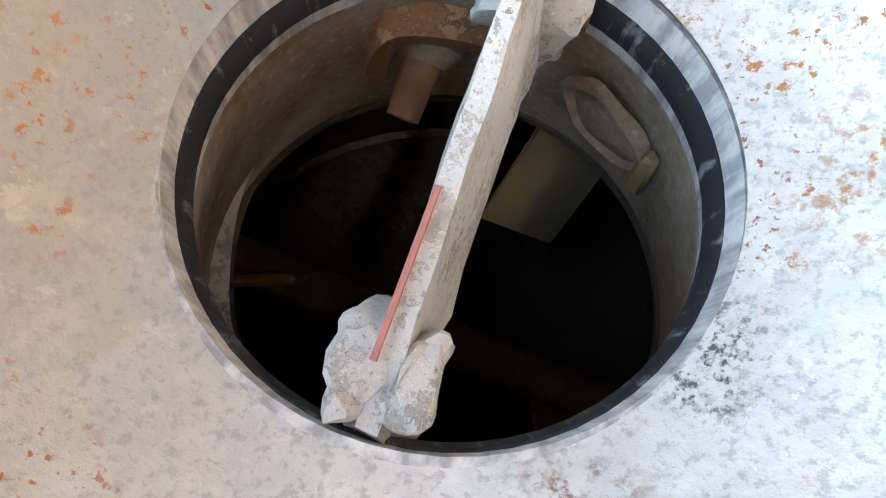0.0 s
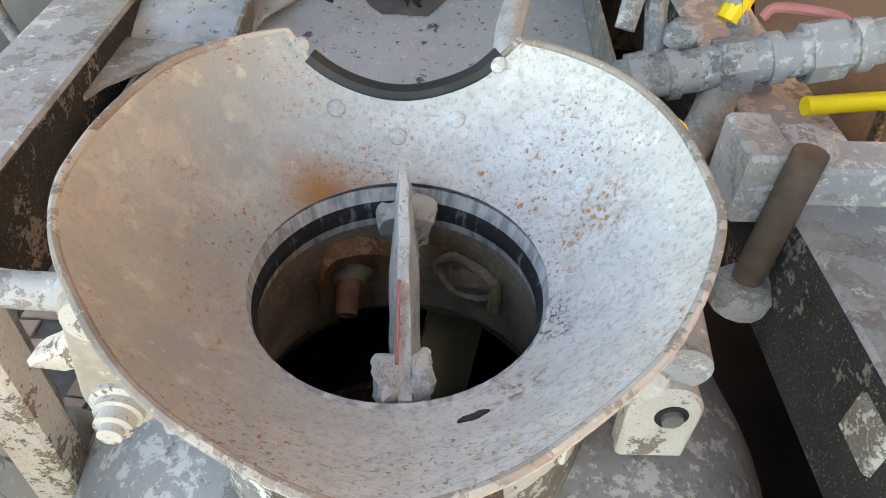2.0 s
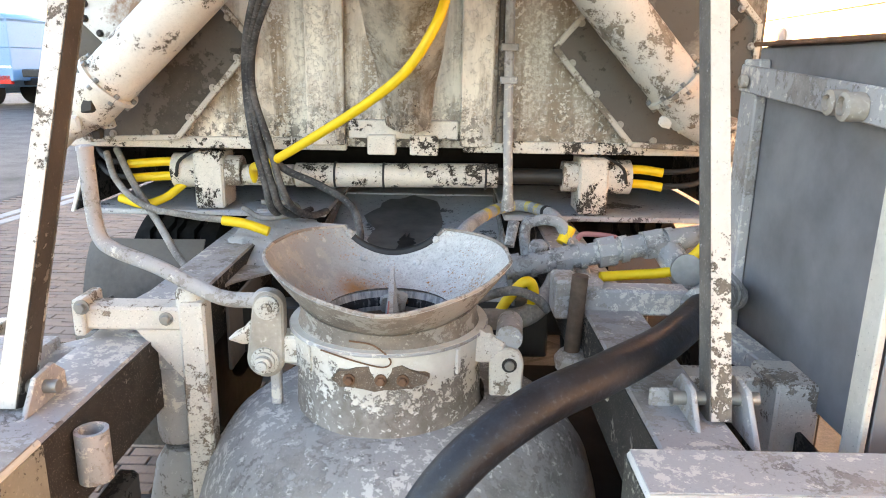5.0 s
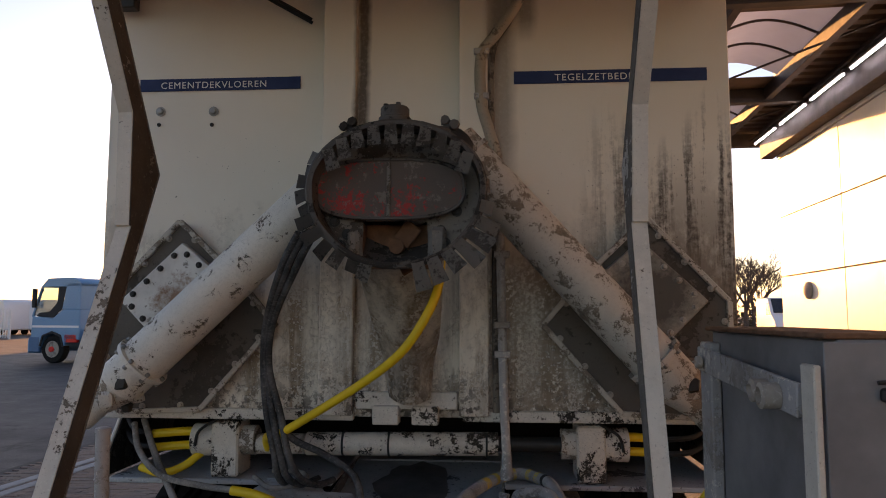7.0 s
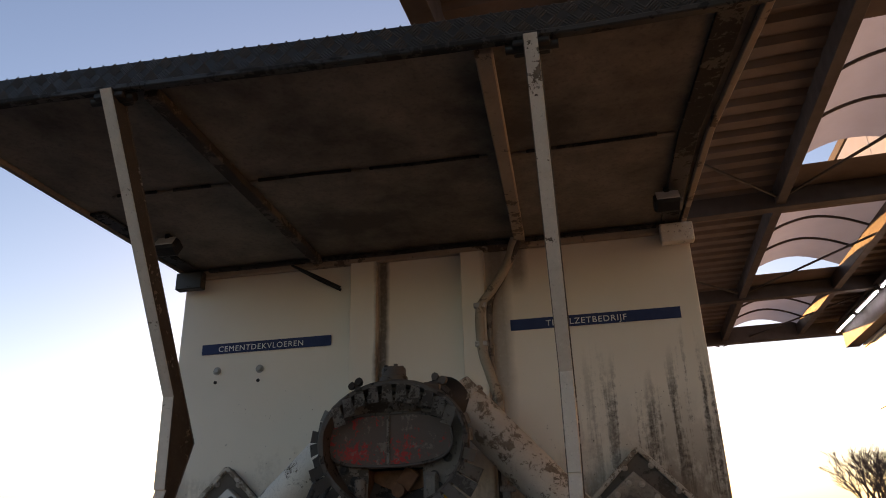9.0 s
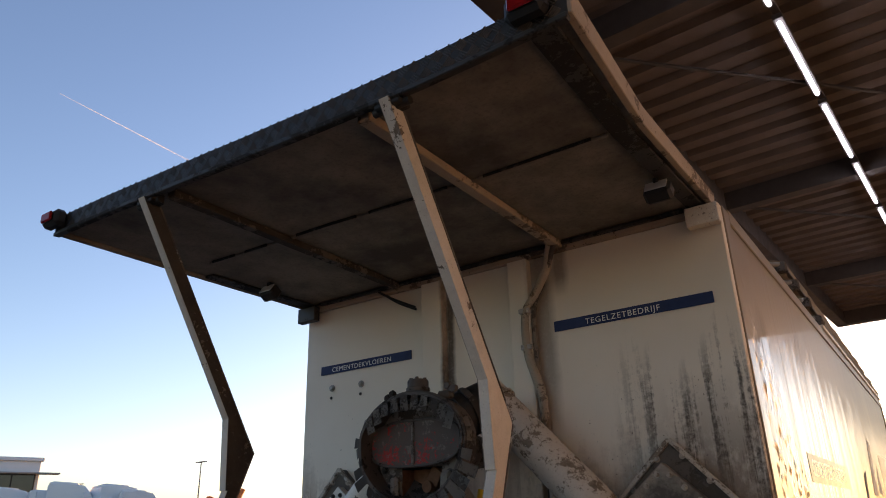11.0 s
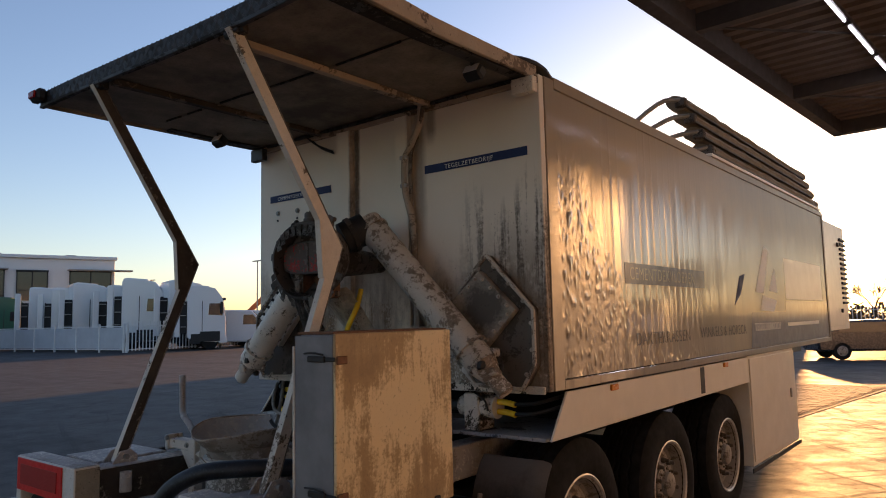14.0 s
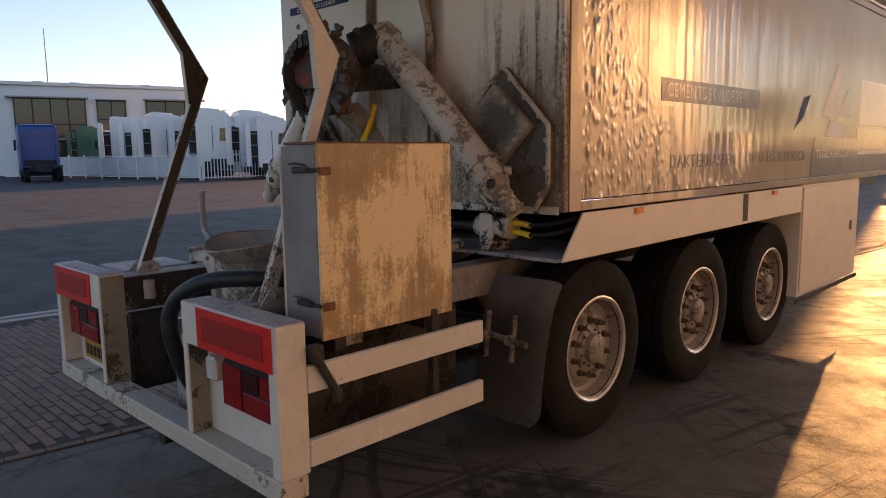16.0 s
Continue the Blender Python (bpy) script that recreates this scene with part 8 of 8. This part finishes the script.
            part("hub", turned(lathe([(0.11, 0.0), (0.1, 0.05), (0.0, 0.06)], 12), pose(s * 1.16, y, 0.5, 0, s * 90, 0)), RED, w, "red hub")
        part("mirror", box(*sorted((s * 1.25, s * 1.4)), 1.85, 2.0, 2.0, 2.7, 0.03), BLACK, t)
        part("red_wing", box(*sorted((s * 1.05, s * 1.2)), 0.1, 0.65, 0.75, 1.05, 0.02), RED, t)
    part("windscreen", prism([(1.80, 2.78), (2.13, 1.72), (2.15, 1.72), (1.82, 2.8)], "x", -1.08, 1.08, 0.0), GLASS_CLEAR, t)
    part("lower_bumper", box(-1.2, 1.2, 1.9, 2.3, 0.35, 0.9, 0.05), TRUCK_BLUE, t)
    part("chassis", box(-0.45, 0.45, -5.0, 0.3, 0.7, 0.95, 0.02), BLACK, t)
    part("load_bed", box(-1.2, 1.2, -5.2, -0.35, 1.0, 1.25, 0.03), DARK, t)
    return t


lt = pale_truck()
lt.matrix_basis = Matrix.Translation(polar(-29.6, 29.5, 0, (0.33, -2.75))) @ pose(0, 0, 0, 0, 0, 78)


# Unseen hall, added only to cast shade over the left yard.
hall = thing("storage_hall", "plain unseen hall added to shade the left of the yard", "hall")
part("wall", box(-24.5, -9.5, 45, 60, 0, 8.4, 0.05), CLADDING, hall)
part("roof", prism([(-24.9, 8.4), (-17.0, 9.3), (-9.1, 8.4)], "y", 44.7, 60.3, 0.03), BEAM, hall)
for k in range(3):
    part("roller_door", box(-23 + 4.6 * k, -19.4 + 4.6 * k, 44.9, 44.99, 0, 4.2, 0.01), CONCRETE, hall)


FENCE_PANEL = plain("pale_fence_panel", (0.50, 0.52, 0.56), 0.5, vary=0.2, scale=1)


def fence_run(a, b, solid_panel, post_step=2.6):
    t = thing("fence", "white painted steel bar fence" if not solid_panel else "white panel fence with posts", "fence", "white fences of the yard")
    a, b = Vector(a), Vector(b)
    n = max(1, int((b - a).length / post_step))
    d = (b - a) / n
    u = d.normalized()
    post_me = bar_me = None
    for k in range(n + 1):
        p = a + d * k
        part("post", box(p.x - 0.06, p.x + 0.06, p.y - 0.06, p.y + 0.06, 0, 2.05, 0.01), WHITE_FENCE, t)
    for k in range(n):
        p, q = a + d * k, a + d * (k + 1)
        for z in (0.22, 1.85):
            part("rail", beam((p.x, p.y, z), (q.x, q.y, z), 0.05, 0.06, 0.005), WHITE_FENCE, t)
        if solid_panel:
            part("panel", beam((p.x + u.x * 0.08, p.y + u.y * 0.08, 1.03), (q.x - u.x * 0.08, q.y - u.y * 0.08, 1.03), 0.03, 1.5, 0.003), FENCE_PANEL, t)
        else:
            many = max(3, int((q - p).length / 0.29))
            for c in [p.lerp(q, (i + 0.5) / many) for i in range(many)]:
                if bar_me is None:
                    bar_me = as_mesh("bar", box(-0.03, 0.03, -0.03, 0.03, 0.1, 2.2, 0), WHITE_FENCE)
                o = new("bar", bar_me)
                o.parent, o.matrix_basis = t, Matrix.Translation((c.x, c.y, 0))
    return t


fence_run(polar(-73.0, 75), polar(-63.2, 54.5), True, 2.6)
fence_run(polar(-63.0, 54.4), polar(-51, 66), False, 6.0)
fence_run(polar(-51, 66), polar(-38, 72), False, 6.0)
fence_run(polar(-12, 62), polar(0, 66), False, 6)
fence_run((-44, 49.5, 0), (-33.8, 45.2, 0), False, 3.0)
fence_run((30, 87.5, 0), (35, 86, 0), False, 2.5)

office = thing("office_building", "white flat-roofed office with dark strip windows", "building")
OB = Matrix.Translation(polar(-62.6, 84)) @ pose(0, 0, 0, 0, 0, 75)
# local x runs along the front to the right (0 is its right end), y away from the viewer


def off(name, bm, material, parent, label=""):
    return part(name, turned(bm, OB), material, parent, label)


off("wall", box(-19.6, -1.8, 0.2, 18, 0, 9.0, 0.05), RENDER_WHITE, office)
off("wall", box(-46, -19.6, 7.0, 18, 0, 9.0, 0.05), RENDER_WHITE, office)
off("roof_edge", box(-20.0, -1.6, -0.1, 18.3, 9.0, 9.35, 0.05), RENDER_WHITE, office)
off("roof_edge", box(-46, -20.0, 6.7, 18.3, 9.0, 9.35, 0.05), RENDER_WHITE, office)
off("eave_fin", box(-6.4, -0.2, -1.0, 0.1, 7.75, 7.9, 0.03), CONCRETE, office)
off("eave_fin", box(-19.0, -11.7, -0.8, 0.1, 7.75, 7.9, 0.03), CONCRETE, office)
for x0, x1, z0, z1 in ((-6.15, -2.2, 4.9, 7.7), (-10.9, -8.2, 4.7, 7.6), (-18.3, -12.0, 3.8, 7.7), (-18.3, -12.0, 0.6, 3.5), (-10.9, -8.2, 0.6, 3.5)):
    w = off("window", box(x0, x1, 0.05, 0.19, z0, z1, 0.02), GLASS_DARK, office, "dark strip window")
    n = max(2, int((x1 - x0) / 1.5))
    for k in range(n + 1):
        x = x0 + (x1 - x0) * k / n
        off("mullion", box(x - 0.05, x + 0.05, -0.02, 0.045, z0, z1, 0.01), BLACK, w)
    off("sill", box(x0 - 0.1, x1 + 0.1, -0.1, 0.045, z1, z1 + 0.18, 0.02), BLACK, w)
    off("transom", box(x0, x1, -0.015, 0.045, z0 + 0.35 * (z1 - z0), z0 + 0.35 * (z1 - z0) + 0.07, 0.01), BLACK, w)
for x in (-16.5, -13, -6):
    off("roof_unit", box(x, x + 1.0, 4, 5, 9.35, 9.8, 0.05), CONCRETE, office)
off("mast", turned(lathe([(0.06, 0), (0.04, 6.0), (0.0, 6.1)], 8), pose(-15, 5, 9.3)), CONCRETE, office)


def lamp_post(az, d, h):
    t = thing("street_lamp", "thin grey yard lamp post", "lamp post", "lamp posts of the yard")
    p = polar(az, d)
    part("pole", turned(lathe([(0.09, 0), (0.05, h), (0, h + 0.02)], 10), Matrix.Translation(p)), CONCRETE, t)
    part("lamp_head", box(p.x - 0.7, p.x + 0.7, p.y - 0.12, p.y + 0.12, h, h + 0.1, 0.03), CONCRETE, t)


lamp_post(-53.6, 72, 8.0)
lamp_post(-61.3, 90, 7.2)
lamp_post(-67.5, 95, 8.0)


def van(az, d, turn, paint, label):
    t = thing("van", label, "van", "parked vans")
    part("body", prism([(-2.6, 0.35), (-2.6, 2.3), (-2.3, 2.5), (0.9, 2.45), (1.7, 1.55), (2.55, 1.25), (2.75, 0.9), (2.75, 0.35)], "x", -0.98, 0.98, 0.08), paint, t)
    for s in (-1, 1):
        part("side_window", prism([(0.3, 1.5), (1.55, 1.5), (0.95, 2.15), (0.35, 2.15)], "x", *sorted((s * 0.97, s * 0.99)), 0.003), GLASS_DARK, t)
        for y in (1.8, -1.7):
            part("wheel", wheel_bm(s * 0.86, y, 0.36, 0.22), TYRE, t)
    part("windscreen", prism([(0.95, 2.38), (1.68, 1.6), (1.72, 1.62), (0.99, 2.4)], "x", -0.85, 0.85, 0.004), GLASS_DARK, t)
    t.matrix_basis = Matrix.Translation(polar(az, d)) @ pose(0, 0, 0, 0, 0, turn) @ SIZE
    return t


van(-55.2, 60, -28, TRUCK_WHITE, "parked white panel van behind the fence")
van(-53.2, 63, -20, TRUCK_WHITE, "parked white panel van behind the fence")
van(-37.6, 75, 60, TRUCK_WHITE, "parked white panel van behind the fence")
van(-35.2, 73, 75, TRUCK_WHITE, "parked white panel van behind the fence")
van(18.6, 52, 170, TRUCK_WHITE, "white van parked by the warehouse end")


def car(p, turn, label):
    t = thing("car", label, "car")
    part("body", prism([(-2.2, 0.3), (-2.25, 0.85), (-1.9, 1.0), (-1.3, 1.42), (0.3, 1.45), (1.0, 1.0), (2.0, 0.85), (2.2, 0.6), (2.2, 0.3)], "x", -0.88, 0.88, 0.08), CAR_PAINT, t)
    for s in (-1, 1):
        part("side_window", prism([(-1.55, 1.0), (0.75, 1.0), (0.25, 1.36), (-1.15, 1.36)], "x", *sorted((s * 0.87, s * 0.895)), 0.003), GLASS_DARK, t)
        for y in (1.35, -1.4):
            w = part("wheel", wheel_bm(s * 0.78, y, 0.32, 0.2), TYRE, t)
            part("rim", turned(lathe([(0.19, 0), (0.17, 0.01), (0.0, 0.015)], 16), pose(s * 0.885, y, 0.32, 0, s * 90, 0)), CHROME, w)
    part("rear_window", prism([(-1.88, 1.02), (-1.34, 1.38), (-1.36, 1.40), (-1.9, 1.04)], "x", -0.7, 0.7, 0.003), GLASS_DARK, t)
    t.matrix_basis = Matrix.Translation(p) @ pose(0, 0, 0, 0, 0, turn)
    return t


car(polar(-7.7, 31), -60, "dark parked car beyond the trailer front")
dg = thing("excavator", "orange excavator with its arm folded far behind the fence", "excavator")
DG = Matrix.Translation(polar(-55.3, 88)) @ pose(0, 0, 0, 0, 0, 20)
part("house", turned(box(-1.6, 1.6, -2.2, 2.0, 1.2, 3.4, 0.1), DG), ORANGE, dg)
part("track", turned(box(-1.7, 1.7, -2.4, 2.4, 0.0, 1.1, 0.2), DG), BLACK, dg)
part("boom", turned(joined(beam((0, 1.5, 2.5), (3.5, 2.0, 5.6), 0.4, 0.5), beam((3.4, 2.0, 5.6), (6.4, 2.2, 4.3), 0.35, 0.45), beam((6.3, 2.2, 4.2), (7.4, 2.3, 6.4), 0.3, 0.4)), DG), ORANGE, dg)
bank = bmesh.new()
for k in range(60):
    az = -14 - 46 * k / 59
    p = polar(az, 170)
    bank.verts.new((p.x, p.y, -0.2))
    bank.verts.new((p.x, p.y, 3.0 + 1.2 * noise.noise((k * 0.3, 0, 0)) + 0.7 * noise.noise((k * 1.4, 3, 0))))
bank.verts.ensure_lookup_table()
for k in range(59):
    bank.faces.new((bank.verts[2 * k], bank.verts[2 * k + 2], bank.verts[2 * k + 3], bank.verts[2 * k + 1]))
solid("backdrop", bank, HEDGE, "far low bank of bare shrubs on the horizon", "backdrop", kind="structure")


# a thin vapour trail high up
def vapour_material():
    n = Nodes("vapour")
    clear = n.add("ShaderNodeBsdfTransparent")
    white = n.add("ShaderNodeBsdfTranslucent")
    mx = n.add("ShaderNodeMixShader")
    n.put(mx.inputs[0], n.ramp(n.noise(0.03, 4, 0.6), 0.3, 0.7, 0.10, 0.35))
    n.t.links.new(clear.outputs[0], mx.inputs[1])
    n.t.links.new(white.outputs[0], mx.inputs[2])
    n.t.links.new(mx.outputs[0], n.t.nodes["Material Output"].inputs[0])
    return n.mat


solid("contrail", tube([(-631.0, 269.0, 407.0), (-582.0, 403.0, 366.0)], (0.25, 0.8), 8), vapour_material(), "thin white vapour trail high in the evening sky", "backdrop", kind="structure")


# ---------------------------------------------------------------- bare trees
def tree_bm(seed, h):
    random.seed(seed)
    limbs = []

    def grow(p, d, ln, r, depth):
        q = p + d * ln
        mid = p.lerp(q, 0.5) + Vector((random.uniform(-1, 1), random.uniform(-1, 1), 0)) * ln * 0.06
        limbs.append(([p, mid, q], r, depth))
        if depth == 0:
            return
        for k in range(random.choice((3, 4, 4)) if depth > 1 else 6):
            nd = (d + Vector((random.uniform(-1, 1), random.uniform(-1, 1), random.uniform(-0.25, 0.7))) * 0.75).normalized()
            grow(p.lerp(q, random.uniform(0.55, 1.0)), nd, ln * random.uniform(0.55, 0.8), r * 0.55, depth - 1)
    grow(Vector((0, 0, 0)), Vector((0, 0, 1)), h * 0.28, h * 0.02, 5)
    trunk = joined(*[tube(pts, (r, r * 0.6), 6, 2, False) for pts, r, dp in limbs if dp >= 4])
    crown = joined(*[tube(pts, (r, r * 0.4), 3, 1, False) for pts, r, dp in limbs if dp < 4])
    return trunk, crown


def tree(seed, h, p, label):
    t = thing("tree", label, "tree", "bare trees at the yard's edge")
    a, b = tree_bm(seed, h)
    part("trunk", a, BARK, t)
    part("crown", b, BARK, t)
    t.location = p
    return t


t1 = tree(3, 10.5, polar(19.2, 62, 0, (0.33, -2.75)), "bare winter tree with fine twigs")
t2 = tree(8, 7.5, polar(-7.4, 80), "bare winter tree with fine twigs")
for src, az, d, rz in ((t1, 17.2, 66, 80), (t2, -9.5, 84, 40), (t2, -5.5, 78, 150), (t2, -3.5, 82, 210), (t1, -1.0, 90, 30)):
    copy_thing(src, Matrix.Translation(polar(az, d)) @ pose(0, 0, 0, 0, 0, rz))
copy_thing(t1, Matrix.Translation(polar(18.3, 74, 0, (0.33, -2.75))) @ pose(0, 0, 0, 0, 0, 200))
copy_thing(t1, Matrix.Translation(polar(20.3, 80, 0, (0.33, -2.75))) @ pose(0, 0, 0, 0, 0, 300))
scrub = bmesh.new()
random.seed(23)
for k in range(1500):
    p = polar(random.uniform(15.5, 22.5), random.uniform(64, 78), random.uniform(0, 2.9) * random.uniform(0.5, 1), (0.33, -2.75))
    s = random.uniform(0.10, 0.26)
    ax = [Vector((random.uniform(-1, 1), random.uniform(-1, 1), random.uniform(-1, 1))).normalized() * s for _ in range(2)]
    scrub.faces.new([scrub.verts.new(p + v) for v in (ax[0], ax[1], -ax[0], -ax[1])])
solid("undergrowth", scrub, HEDGE, "brown leafless scrub under the bare trees", "shrubs", kind="stuff")
hedge = bmesh.new()
random.seed(11)
for k in range(2600):
    az = random.uniform(-14, 6)
    p = polar(az, random.uniform(72, 76), random.uniform(0, 2.6) * random.uniform(0.6, 1))
    s = random.uniform(0.12, 0.3)
    ax = [Vector((random.uniform(-1, 1), random.uniform(-1, 1), random.uniform(-1, 1))).normalized() * s for _ in range(2)]
    hedge.faces.new([hedge.verts.new(p + v) for v in (ax[0], ax[1], -ax[0], -ax[1])])
solid("hedge", hedge, HEDGE, "brown clipped hedge along the far road", "hedge", kind="stuff")

# ---------------------------------------------------------------- paving bricks, last
paving = thing("paving", "herring-toned clay paving bricks with sandy joints", "paving", kind="structure")
PX0, PX1, PY0, PY1, BW, BL = 0.95, -5.0, -3.6, 16.0, 0.068, 0.205
bed = prism([(-5.2, PY0 - 3), (paving_edge(PY0 - 3), PY0 - 3), (paving_edge(PY1), PY1), (-5.2, PY1)], "z", -0.05, 0.006, 0)
part("joint_bed", bed, JOINT, paving)
brick_me = as_mesh("brick", box(-0.099, 0.099, -0.0305, 0.0305, 0.0, 0.024, 0.004), BRICK)
random.seed(21)
near, far_v, far_f = 0, [], []
unit = [(x, y, z) for z in (0.0, 0.024) for x, y in ((-0.099, -0.0305), (0.099, -0.0305), (0.099, 0.0305), (-0.099, 0.0305))]
quads = [(4, 5, 6, 7), (0, 1, 5, 4), (1, 2, 6, 5), (2, 3, 7, 6), (3, 0, 4, 7)]
rows_n, cols_n = int((PY1 - PY0) / BW), int((PX0 - PX1) / BL)
for r in range(rows_n):
    y = PY0 + (r + 0.5) * BW
    for c in range(cols_n):
        x = PX0 - 0.1025 - c * BL - (0.1025 if r % 2 else 0)
        if x < -5.0 - 0.08 * (y - 3) or x > paving_edge(y) - 0.17 or (y > 9 and x < -3.2):
            continue
        z = random.uniform(-0.002, 0.003)
        tilt = (random.uniform(-0.012, 0.012), random.uniform(-0.012, 0.012))
        if near < 300 and -2.2 < y < 0.2 and x > -2.0:
            o = new("brick", brick_me)
            o.parent = paving
            o.matrix_basis = Matrix.Translation((x, y, z - 0.011)) @ Euler((tilt[0], tilt[1], random.uniform(-0.01, 0.01))).to_matrix().to_4x4()
            near += 1
        else:
            b = len(far_v)
            far_v += [(x + ux, y + uy, z - 0.011 + uz + tilt[1] * ux) for ux, uy, uz in unit]
            far_f += [tuple(b + i for i in q) for q in quads]
lean = math.atan(0.113)
for k in range(int((PY1 - PY0) / 0.206)):
    y = PY0 + 0.206 * k
    b, x, z = len(far_v), paving_edge(y) - 0.038, random.uniform(-0.001, 0.002)
    far_v += [(x - uy * math.cos(lean) + ux * math.sin(lean), y + ux * math.cos(lean) + uy * math.sin(lean), z - 0.011 + uz) for ux, uy, uz in unit]
    far_f += [tuple(b + i for i in q) for q in quads]
me = bpy.data.meshes.new("brick_field")
me.from_pydata(far_v, [], far_f)
me.materials.append(BRICK_FIELD)
field = new("brick_field", me)
field.parent = paving
tagged(field, "field of clay paving bricks", kind="stuff")
